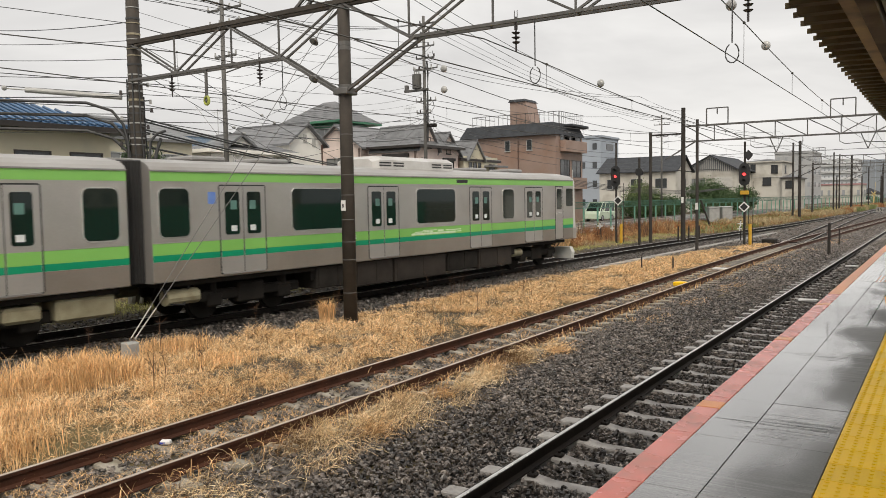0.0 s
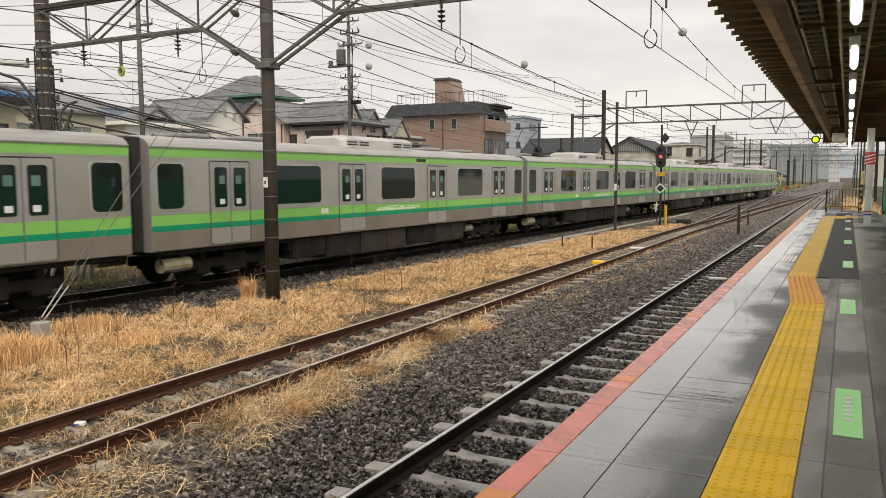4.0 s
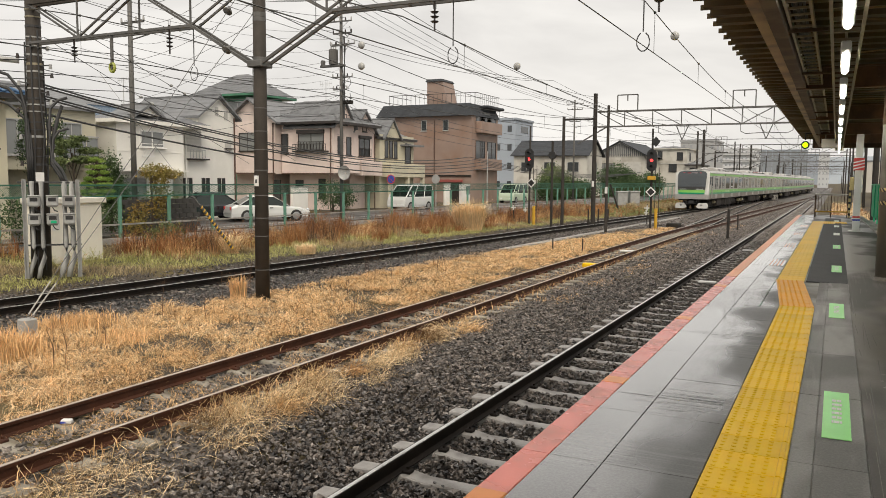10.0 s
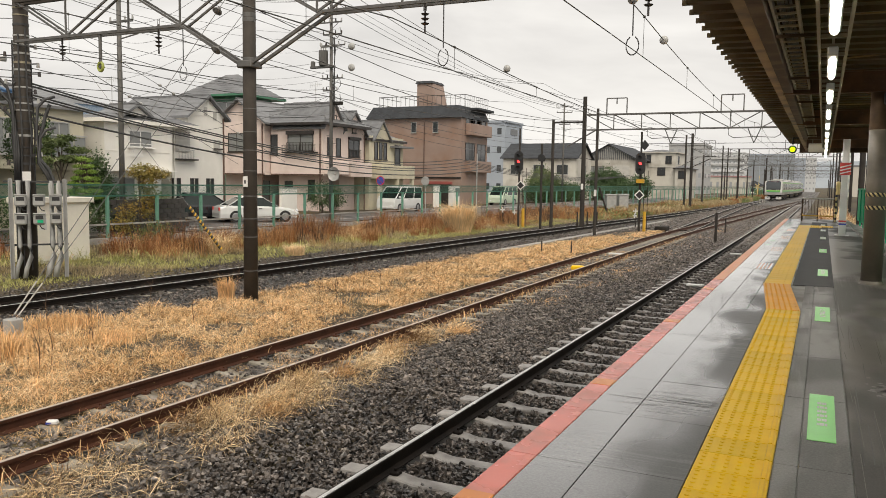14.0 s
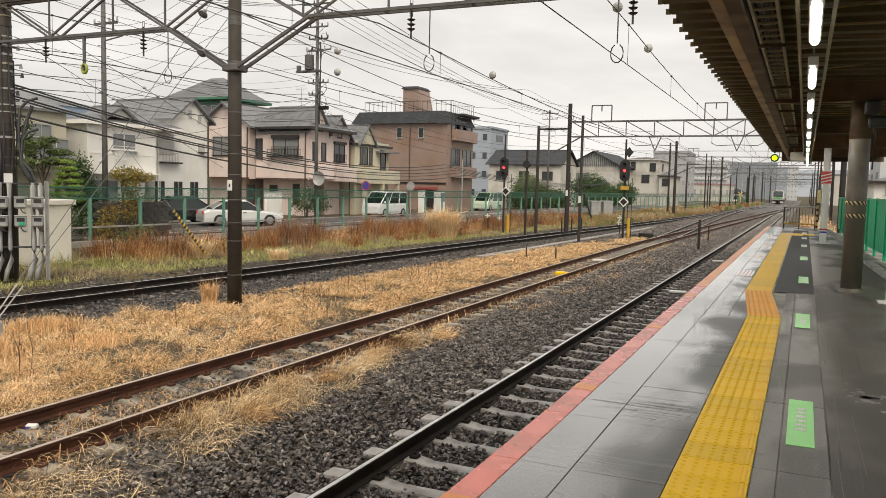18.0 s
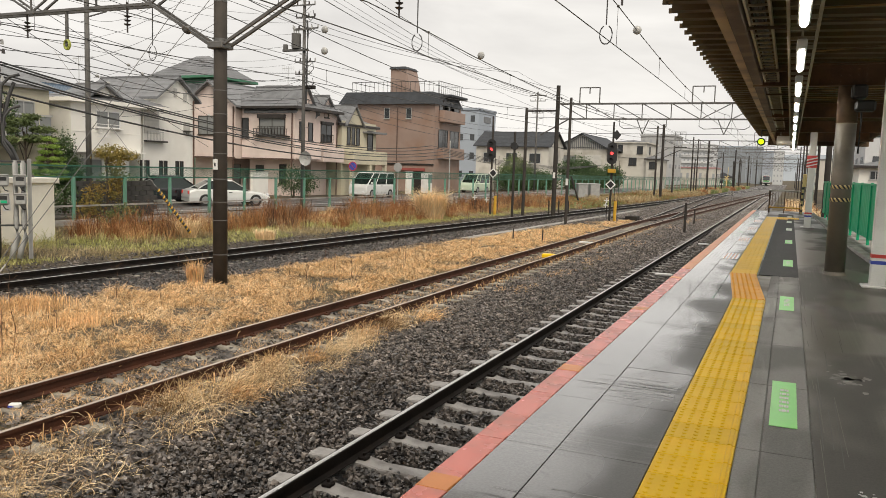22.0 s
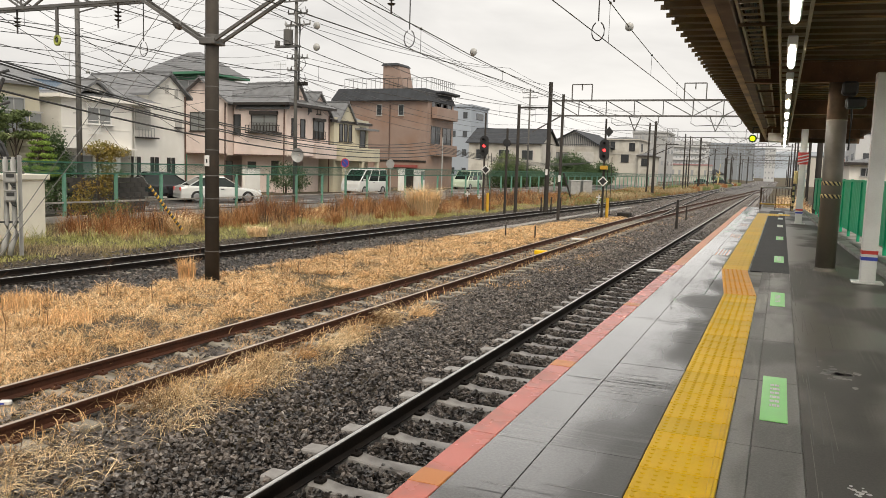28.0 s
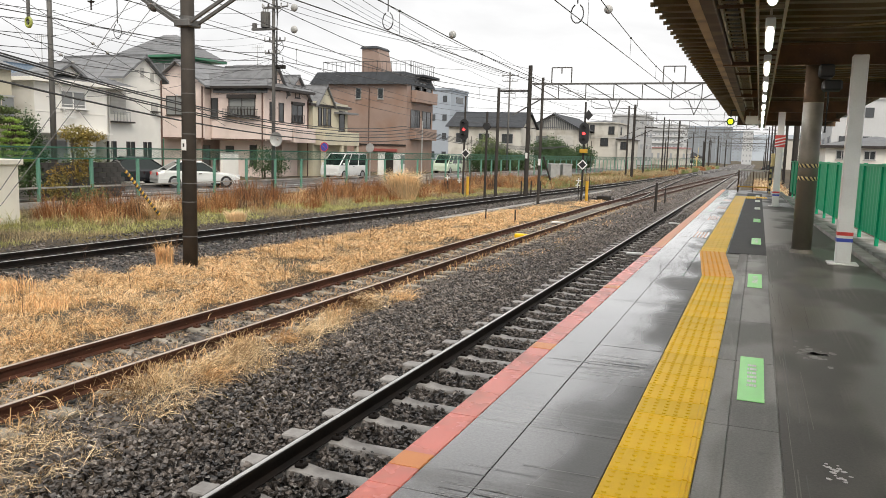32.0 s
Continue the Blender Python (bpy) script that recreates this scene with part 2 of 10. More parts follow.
# ---- mesh building ----
class Mesh:
    """Collects vertices and faces of one piece."""

    def __init__(self):
        self.v, self.f = [], []

    def quad(self, a, b, c, d):
        i = len(self.v)
        self.v += [a, b, c, d]
        self.f.append((i, i + 1, i + 2, i + 3))
        return self

    def poly(self, pts):
        i = len(self.v)
        self.v += list(pts)
        self.f.append(tuple(range(i, i + len(pts))))
        return self

    def box(self, x0, x1, y0, y1, z0, z1, c=0.0):
        if c <= 0:
            i = len(self.v)
            self.v += [(x, y, z) for z in (z0, z1) for y in (y0, y1) for x in (x0, x1)]
            self.f += [tuple(i + k for k in q) for q in ((0, 2, 3, 1), (4, 5, 7, 6), (0, 1, 5, 4), (2, 6, 7, 3), (0, 4, 6, 2), (1, 3, 7, 5))]
            return self
        ring = lambda d, z: [(x0 + d, y0, z), (x1 - d, y0, z), (x1, y0 + d, z), (x1, y1 - d, z), (x1 - d, y1, z), (x0 + d, y1, z), (x0, y1 - d, z), (x0, y0 + d, z)]
        inner = lambda z: [(x0 + c, y0 + c, z), (x1 - c, y0 + c, z), (x1 - c, y0 + c, z), (x1 - c, y1 - c, z), (x1 - c, y1 - c, z), (x0 + c, y1 - c, z), (x0 + c, y1 - c, z), (x0 + c, y0 + c, z)]
        return self.loft([inner(z0), ring(c, z0 + c), ring(c, z1 - c), inner(z1)], caps=True)

    def loft(self, rings, caps=False, closed=True):
        n, i = len(rings[0]), len(self.v)
        for r in rings:
            self.v += [tuple(p) for p in r]
        for k in range(len(rings) - 1):
            for j in range(n if closed else n - 1):
                a, b = i + k * n + j, i + k * n + (j + 1) % n
                self.f.append((a, b, b + n, a + n))
        if caps:
            self.f.append(tuple(i + j for j in reversed(range(n))))
            self.f.append(tuple(i + (len(rings) - 1) * n + j for j in range(n)))
        return self

    def rod(self, p0, p1, r0, r1=None, n=8):
        p0, p1 = Vector(p0), Vector(p1)
        r1 = r0 if r1 is None else r1
        q = (p1 - p0).to_track_quat("Z", "Y")
        rings = [[p + q @ Vector((r * math.cos(2 * math.pi * k / n), r * math.sin(2 * math.pi * k / n), 0)) for k in range(n)] for p, r in ((p0, r0), (p1, r1))]
        return self.loft(rings, caps=n > 3)

    def beam(self, p0, p1, w, h):
        p0, p1 = Vector(p0), Vector(p1)
        q = (p1 - p0).to_track_quat("Z", "Y")
        rings = [[p + q @ Vector(o) for o in ((-w / 2, -h / 2, 0), (w / 2, -h / 2, 0), (w / 2, h / 2, 0), (-w / 2, h / 2, 0))] for p in (p0, p1)]
        return self.loft(rings, caps=True)

    def tube(self, pts, r, n=5):
        pts = [Vector(p) for p in pts]
        rings = []
        for k, p in enumerate(pts):
            d = pts[min(k + 1, len(pts) - 1)] - pts[max(k - 1, 0)]
            q = d.to_track_quat("Z", "Y")
            rr = r[k] if isinstance(r, (list, tuple)) else r
            rings.append([p + q @ Vector((rr * math.cos(2 * math.pi * j / n), rr * math.sin(2 * math.pi * j / n), 0)) for j in range(n)])
        return self.loft(rings, caps=n > 3)

    def ball(self, c, rx, ry=None, rz=None, n=10, m=6):
        ry, rz = ry or rx, rz or rx
        rings = []
        for k in range(m + 1):
            a = math.pi * k / m
            s = max(math.sin(a), 0.02)
            rings.append([(c[0] + rx * s * math.cos(2 * math.pi * j / n), c[1] + ry * s * math.sin(2 * math.pi * j / n), c[2] - rz * math.cos(a)) for j in range(n)])
        return self.loft(rings, caps=True)

    def prism(self, pts, d):
        """A flat outline pushed along d."""
        d = Vector(d)
        return self.loft([pts, [Vector(p) + d for p in pts]], caps=True)

    def data(self, name, mat, smooth=False):
        me = bpy.data.meshes.new(name)
        me.from_pydata([tuple(v) for v in self.v], [], self.f)
        me.materials.append(mat)
        if smooth:
            me.polygons.foreach_set("use_smooth", [True] * len(me.polygons))
        me.update()
        return me


def piece(name, mesh, mat, parent=None, label="", smooth=False, m=None):
    """Links a Mesh (or ready mesh data) as one object, under a thing or part if given."""
    ob = new(name, mesh.data(name, mat, smooth) if isinstance(mesh, Mesh) else mesh)
    if parent is not None:
        ob.parent = parent
    if m is not None:
        ob.matrix_basis = m
    if label:
        tagged(ob, label)
    return ob


def thing(name, label, category, m=None, group="", kind=""):
    ob = new(name)
    ob.empty_display_size = 0.2
    if m is not None:
        ob.matrix_basis = m
    return tagged(ob, label, category, group, kind)


def bulk(name, verts, faces, mat, smooth=False):
    """Mesh data from arrays: verts (n, 3), faces (k, 3) or (k, 4)."""
    me = bpy.data.meshes.new(name)
    k, s = faces.shape
    me.vertices.add(len(verts))
    me.vertices.foreach_set("co", np.ascontiguousarray(verts, dtype=np.float32).ravel())
    me.loops.add(k * s)
    me.loops.foreach_set("vertex_index", np.ascontiguousarray(faces, dtype=np.int32).ravel())
    me.polygons.add(k)
    me.polygons.foreach_set("loop_start", np.arange(0, k * s, s, dtype=np.int32))
    me.materials.append(mat)
    me.update(calc_edges=True)
    me.polygons.foreach_set("use_smooth", np.full(k, smooth, dtype=bool))
    return me


def spline(pts):
    """Natural cubic through (t, value) pairs."""
    x, y = np.array([p[0] for p in pts], float), np.array([p[1] for p in pts], float)
    n, h = len(x), np.diff(x)
    a, r = np.zeros((n, n)), np.zeros(n)
    a[0, 0] = a[-1, -1] = 1
    for i in range(1, n - 1):
        a[i, i - 1:i + 2] = h[i - 1], 2 * (h[i - 1] + h[i]), h[i]
        r[i] = 6 * ((y[i + 1] - y[i]) / h[i] - (y[i] - y[i - 1]) / h[i - 1])
    m = np.linalg.solve(a, r)

    def f(t):
        i = int(min(max(np.searchsorted(x, t) - 1, 0), n - 2))
        p, q, s = x[i + 1] - t, t - x[i], h[i]
        return float(m[i] * p ** 3 / (6 * s) + m[i + 1] * q ** 3 / (6 * s) + (y[i] / s - m[i] * s / 6) * p + (y[i + 1] / s - m[i + 1] * s / 6) * q)
    return f


rnd = random.Random(7)
rng = np.random.default_rng(11)

# ---- shared materials ----
SOIL = shader("damp_soil", (0.088, 0.072, 0.053), (0.052, 0.044, 0.034), rough=0.9, scale=1.4, fine=30, bump=0.6, stain=(0.14, 0.11, 0.05), stain_scale=0.35, spec=0.25)
STONE = shader("wet_ballast_stone", (0.012, 0.010, 0.009), (0.185, 0.158, 0.138), rough=0.30, scale=9, fine=120, bump=0.0, island=0.7, spec=0.6)
# paler variant of STONE
STONE_PALE = shader("paler_ballast_stone", (0.026, 0.022, 0.019), (0.275, 0.237, 0.208), rough=0.36, scale=9, fine=120, bump=0.0, island=0.5, spec=0.4)
CONCRETE = shader("old_concrete", (0.40, 0.385, 0.36), (0.27, 0.26, 0.24), rough=0.8, scale=3, fine=80, bump=0.25, stain=(0.17, 0.16, 0.14), stain_scale=1.1)
SLEEPER = shader("wet_concrete_sleeper", (0.36, 0.34, 0.32), (0.27, 0.256, 0.243), rough=0.45, scale=4, fine=70, bump=0.2, spread=0.15, stain=(0.13, 0.115, 0.10), stain_scale=2.0)
SLEEPER_OLD = shader("weathered_sleeper", (0.34, 0.31, 0.26), (0.22, 0.20, 0.16), rough=0.75, scale=5, fine=60, bump=0.4, spread=0.2, stain=(0.15, 0.125, 0.085), stain_scale=3.0)
RAIL_SIDE = shader("rusty_rail", (0.082, 0.032, 0.018), (0.045, 0.02, 0.013), rough=0.62, scale=3, fine=50, bump=0.3, spec=0.25)
RAIL_DARK = shader("greasy_rail_web", (0.009, 0.007, 0.006), (0.018, 0.013, 0.010), rough=0.6, scale=3, fine=50, bump=0.2, spec=0.2)
RAIL_TOP = shader("polished_railhead", (0.82, 0.80, 0.77), (0.68, 0.66, 0.63), rough=0.38, metal=1.0, scale=2, fine=40, bump=0.05)
RAIL_TOP_OLD = shader("dull_railhead", (0.56, 0.46, 0.38), (0.70, 0.63, 0.56), rough=0.45, metal=0.7, scale=2, fine=40, bump=0.1)
ASPHALT = shader("damp_asphalt", (0.055, 0.055, 0.055), (0.085, 0.082, 0.08), rough=0.55, scale=1.5, fine=120, bump=0.35, stain=(0.13, 0.125, 0.12), stain_scale=0.5, rough2=0.3)
# wet gloss is real; the paler wet colour also holds painted sky glare
TILE_WET = paving("wet_glare_platform_slab", (0.105, 0.102, 0.096), (0.205, 0.199, 0.191), (0.36, 0.35, 0.33), blotch=(1.4, 0.7), streak=(1.6, 30.0), band=0.38, r_dry=0.40, r_wet=0.07, cut=(0.28, 0.80), dusty=0.6, spec=0.7, film=1.0, slope=1.3, turn=0.73, spread=0.14)
TILE_DRY = paving("dry_platform_slab", (0.165, 0.16, 0.15), (0.22, 0.212, 0.20), (0.42, 0.40, 0.37), blotch=(1.8, 0.6), streak=(14.0, 0.9), band=1.6, r_dry=0.6, r_wet=0.45, dusty=0.45, film=0.0, spec=0.35, spread=0.12)
PLATFORM_DRY = paving("trodden_platform_asphalt", (0.056, 0.051, 0.043), (0.105, 0.096, 0.080), (0.46, 0.43, 0.38), blotch=(0.9, 0.45), streak=(30.0, 0.35), band=1.5, r_dry=0.55, r_wet=0.3, dusty=0.12, film=0.0, slope=0.1, turn=2.4, spread=0.22)
PATCH_BLACK = shader("new_black_asphalt", (0.022, 0.022, 0.023), (0.034, 0.034, 0.034), rough=0.65, scale=4, fine=160, bump=0.4, depth=0.004)
SCUFF = shader("pale_scuff", (0.42, 0.41, 0.39), (0.34, 0.33, 0.315), rough=0.6, scale=9, bump=0.0)
SCUFF_FAINT = shader("faint_scuff", (0.19, 0.18, 0.16), (0.15, 0.14, 0.125), rough=0.6, scale=9, bump=0.0)
SCUFF_DARK = shader("dark_scuff", (0.05, 0.049, 0.048), (0.08, 0.078, 0.075), rough=0.4, scale=9, bump=0.0)
PINK = shader("worn_coral_edge_paint", (1.0, 0.28, 0.21), (0.97, 0.255, 0.19), rough=0.2, scale=2.5, fine=60, bump=0.03, spread=0.05, stain=(0.78, 0.27, 0.20), stain_scale=2.2, rough2=0.3, depth=0.003, spec=0.5)
ORANGE = shader("orange_edge_marker", (1.0, 0.36, 0.09), (0.95, 0.33, 0.08), rough=0.3, scale=5, bump=0.05, depth=0.003)
YELLOW = shader("yellow_tactile_block", (0.97, 0.60, 0.012), (0.90, 0.53, 0.010), spec=0.2, rough=0.3, scale=3, fine=70, bump=0.08, spread=0.07, stain=(0.80, 0.48, 0.03), stain_scale=1.7, rough2=0.5, depth=0.003)
YELLOW_DEEP = shader("orange_tactile_block", (0.93, 0.42, 0.012), (0.85, 0.36, 0.012), rough=0.35, scale=3, fine=70, bump=0.08, spread=0.06, depth=0.003)
PALE_GREEN = shader("pale_green_gloss", (0.42, 0.86, 0.50), (0.50, 0.84, 0.55), rough=0.12, scale=4, bump=0.02, coat=1.0)
SIGN_PALE = shader("bleached_floor_sign", (0.66, 0.76, 0.60), (0.60, 0.70, 0.55), rough=0.35, scale=4, bump=0.03)
SIGN_GREEN = shader("green_floor_sign", (0.25, 0.80, 0.20), (0.22, 0.72, 0.19), rough=0.35, scale=4, bump=0.05, depth=0.002)
WHITE_WET = shader("wet_white_paint", (0.86, 0.855, 0.84), (0.78, 0.775, 0.76), rough=0.14, scale=2, fine=50, bump=0.03, coat=1.0)
WHITE = shader("white_paint", (0.78, 0.775, 0.76), (0.66, 0.65, 0.63), rough=0.5, scale=2, fine=50, bump=0.08)

# centre line of the far running line: swings towards the straight lines in the distance
far_line = spline([(-170, -23.0), (-120, -20.5), (-60, -17.6), (-20, -15.75), (0, -14.75), (16, -13.85), (39.5, -12.65), (61, -11.3), (77, -10.4), (97, -9.5), (139, -7.7), (190, -6.2), (260, -5.7), (310, -6.6), (360, -7.9), (395, -8.8), (420, -9.6), (450, -12.0), (480, -17.0), (540, -32.0), (600, -52.0), (740, -112.0)])
FAR_Z = -0.10
NEAR_X, SIDE_X = -1.5, -5.65


def drift(x, y):
    """Ground features west of the siding follow the far line's curve."""
    w = min(1.0, max(0.0, (-6.4 - x) / 5.6))
    if x < -24:
        w *= max(0.0, (40 + x) / 16)
    return x + w * (far_line(min(max(y, -60), 130)) - far_line(16.0))


# ---- ground ----
def make_ground():
    prof = [(-2500, 0.1), (-400, 0.2), (-60, 0.3), (-30, 0.3), (-22.6, 0.28), (-21.7, 0.12), (-20.5, -0.02), (-18, -0.12), (-16.3, -0.2), (-15.6, -0.36),
            (-12.1, -0.36), (-11.2, -0.30), (-10, -0.2), (-8.2, -0.13), (-6.8, -0.18), (-6.3, -0.22), (-4.9, -0.22), (-3.8, -0.24), (-2.7, -0.27), (0.0, -0.27),
            (3.0, -0.27), (5.0, 0.0), (30, 0.1), (2500, 0.1)]
    ys = [-300, -120, -60, -30, -15] + [y * 2.0 for y in range(-5, 61)] + [130, 145, 160, 180, 210, 260, 340, 460, 700, 1200, 2600]
    m = Mesh()
    rings = []
    for y in ys:
        rings.append([(drift(x, y), y, z + (0.05 * noise.noise((x * 0.5, y * 0.4, 0)) if -25 < x < -6 else 0) - (0.22 * min(1.0, max(0.0, (y - 44) / 6)) if -10.5 < x < -4 and y < 420 else 0)) for x, z in prof])
    m.loft(rings, closed=False)
    m.f = [tuple(reversed(q)) for q in m.f]
    tagged(piece("ground", m, SOIL, smooth=True), "damp brown soil along the railway", "ground", kind="structure")


make_ground()


def bed(name, centre, w0, w1, z, y0, y1, label, keep=-99.0, mat=None):
    """A ballast bed with sloping shoulders along a centre line."""
    m, rings = Mesh(), []
    n = int((y1 - y0) / 2.0)
    for k in range(n + 1):
        y = y0 + (y1 - y0) * k / n
        c = centre(y)
        e = max(c + w1 + 0.35, keep)
        row = [(c - w0 - 0.35, z - 0.14), (c - w0, z), (c - 0.5, z - 0.01), (c + 0.5, z - 0.01), (c + w1, z), (e, z + (0.07 if e == keep else -0.14))]
        rings.append([(x, y, h + 0.025 * noise.noise((x * 2, y * 2, 3))) for x, h in row])
    m.loft(rings, closed=False)
    m.f = [tuple(reversed(q)) for q in m.f]
    tagged(piece(name, m, mat or BALLAST_BED, smooth=True), label, "ballast", kind="structure")


def ballast_material(name, low, high):
    m = shader(name, (0.05, 0.048, 0.048), (0.10, 0.095, 0.092), rough=0.5, scale=2.0, fine=60, bump=0.0)
    n, l = m.node_tree.nodes, m.node_tree.links
    b = n["Principled BSDF"]
    tc, vo = n.new("ShaderNodeTexCoord"), n.new("ShaderNodeTexVoronoi")
    vo.inputs["Scale"].default_value = 13.0
    l.new(tc.outputs["Object"], vo.inputs["Vector"])
    ramp = n.new("ShaderNodeValToRGB")
    ramp.color_ramp.elements[0].color, ramp.color_ramp.elements[1].color = low, high
    sep = n.new("ShaderNodeSeparateColor")
    l.new(vo.outputs["Color"], sep.inputs[0])
    l.new(sep.outputs[0], ramp.inputs[0])
    l.new(ramp.outputs[0], b.inputs["Base Color"])
    bp = n.new("ShaderNodeBump")
    bp.invert = True
    bp.inputs["Strength"].default_value, bp.inputs["Distance"].default_value = 1.0, 0.05
    l.new(vo.outputs["Distance"], bp.inputs["Height"])
    l.new(bp.outputs[0], b.inputs["Normal"])
    return m


# near-black bed: shade in the gaps between loose stones put into the colour
BALLAST_BED = ballast_material("wet_ballast_gap_shade", (0.003, 0.003, 0.003, 1), (0.03, 0.026, 0.023, 1))
BALLAST_OPEN = ballast_material("grey_brown_ballast", (0.010, 0.008, 0.007, 1), (0.155, 0.135, 0.118, 1))
side_line = spline([(-60, SIDE_X), (0, SIDE_X), (30, SIDE_X), (40, SIDE_X + 0.02), (47.7, -5.45), (66, -4.81), (87.7, -4.0), (128.6, -2.5), (150, -1.8), (172, -1.5), (200, -1.5)])
bed("ballast_near", lambda y: NEAR_X, 3.1, 1.45, -0.255, -12, 30, "wet crushed-stone ballast beside the platform, gap shade in its colour")
bed("ballast_yard", lambda y: -5.0 if y > 60 else -1.5 - 3.5 * (y - 30) / 30, 4.4, 4.9, -0.20, 30, 420, "grey-brown crushed-stone ballast over the yard", mat=BALLAST_OPEN)
bed("ballast_siding", side_line, 0.75, 1.6, -0.20, -8, 32, "dirty grey ballast under the siding", mat=BALLAST_OPEN)
bed("ballast_siding_far", side_line, 1.75, 1.6, -0.205, 32, 150, "dirty grey ballast under the far part of the siding", mat=BALLAST_OPEN)
bed("ballast_far", far_line, 1.55, 1.55, FAR_Z - 0.19, -60, 420, "dark crushed-stone ballast under the far line", -10.35, mat=None)


# ---- tracks ----
def rail_ring(c, y, z, tx):
    half = [(0.0635, -0.153), (0.0635, -0.142), (0.010, -0.125), (0.010, -0.045), (0.033, -0.036), (0.033, -0.006)]
    row = half + [(-x, h) for x, h in reversed(half)]
    return [(c + x, y - x * tx, z + h) for x, h in row]


def track(name, label, line, z, y0, y1, side, top, sleeper_mat, pitch, sl_len, n_single, group, sw=0.24, y_first=None, step=2.0, sunk=0.0, low=0.0):
    t = thing(name, label, "railway track", kind="structure")
    ys = list(np.arange(y0, y1 + 0.01, step if abs(line(y0) - line(y1)) > 0.01 else 20.0))
    for s in (-0.566, 0.566):
        m, h, g = Mesh(), Mesh(), Mesh()
        rings, tops, feet = [], [], []
        for y in ys:
            tx = (line(y + 0.5) - line(y - 0.5))
            rings.append(rail_ring(line(y) + s, y, z, tx))
            tops.append([(line(y) + s + a, y - a * tx, z + b) for a, b in ((0.022, -0.0045), (0.017, 0.0), (-0.017, 0.0), (-0.022, -0.0045))])
        m.loft(rings, caps=True)
        h.loft(tops, closed=False)
        r = piece("rail", m, side, t)
        piece("railhead", h, top, r, "worn bright running surface")
    # sleepers: single parts near the camera, the rest joined
    sm = Mesh()
    a = sl_len / 2
    prof = [(-a, -0.005), (-0.75, 0.0), (-0.42, 0.0), (-0.25, -0.03), (0.25, -0.03), (0.42, 0.0), (0.75, 0.0), (a, -0.005)]
    rings = []
    for x, h in prof:
        rings.append([(x, -sw / 2, -0.12), (x, -sw / 2 + 0.02, h - 0.012), (x, -sw / 2 + 0.035, h), (x, sw / 2 - 0.035, h), (x, sw / 2 - 0.02, h - 0.012), (x, sw / 2, -0.12)])
    sm.loft(rings, caps=True)
    me = sm.data("sleeper", sleeper_mat)
    fm = Mesh()
    for s in (-0.566, 0.566):
        for d in (-0.115, 0.115):
            fm.box(s + d - 0.045, s + d + 0.045, -0.05, 0.05, -0.01, 0.035, 0.012)
            fm.rod((s + d, 0, 0.03), (s + d, 0, 0.06), 0.016, n=6)
    fme = fm.data("rail_fastening", side)
    rest = Mesh()
    y, k = (y_first if y_first is not None else y0), 0
    while y < min(y1, 130):
        rz = math.degrees(math.atan(-(line(y + 0.5) - line(y - 0.5)))) + rnd.uniform(-1.2, 1.2)
        mm = pose(line(y) + rnd.uniform(-0.02, 0.02), y, z - 0.158 - low + rnd.uniform(-0.008, 0.004), 0, 0, rz)
        if k < n_single:
            s = piece("sleeper", me, None, t, m=mm)
            piece("rail_fastening", fme, None, s)
        else:
            i = len(rest.v)
            rest.v += [tuple(mm @ Vector(v) - Vector((0, 0, sunk))) for v in sm.v]
            rest.f += [tuple(i + q for q in f) for f in sm.f]
        y += pitch
        k += 1
    if rest.v:
        tagged(piece("sleepers_far", rest, sleeper_mat, t), kind="stuff")
    return t


track("track_near", "running line with bright rails on wet concrete sleepers", lambda y: NEAR_X, 0.0, -10, 420, RAIL_DARK, RAIL_TOP, SLEEPER, 0.68, 2.0, 76, "", y_first=-9.38)
track("track_siding", "rusty siding rails on weathered sleepers in dry grass", side_line, 0.0, -8, 170, RAIL_SIDE, RAIL_TOP_OLD, SLEEPER_OLD, 0.71, 2.0, 74, "", sw=0.27, y_first=-7.74, sunk=0.035)
track("track_far", "dark running line curving gently away", far_line, FAR_Z, -50, 420, RAIL_DARK, RAIL_TOP, SLEEPER_OLD, 0.66, 1.8, 84, "", y_first=-9.84, low=0.03)
cross_line = spline([(40, SIDE_X), (46, SIDE_X - 0.03), (59, -6.1), (73, -6.62), (88, -7.08), (110, -7.6), (139, -7.72), (150, -7.4)])
track("track_crossover", "bright crossover rails of a turnout between siding and far line", lambda y: cross_line(y) if y > 46 else SIDE_X, FAR_Z * 0.4, 47, 139, RAIL_DARK, RAIL_TOP, SLEEPER_OLD, 0.8, 2.4, 0, "", sunk=0.045)


# ---- platform ----
def right_edge(y):
    return float(np.interp(y, [-12, 5, 12.6, 21, 25, 34, 40], [3.6, 3.5, 3.27, 2.93, 2.85, 2.65, 2.5]))


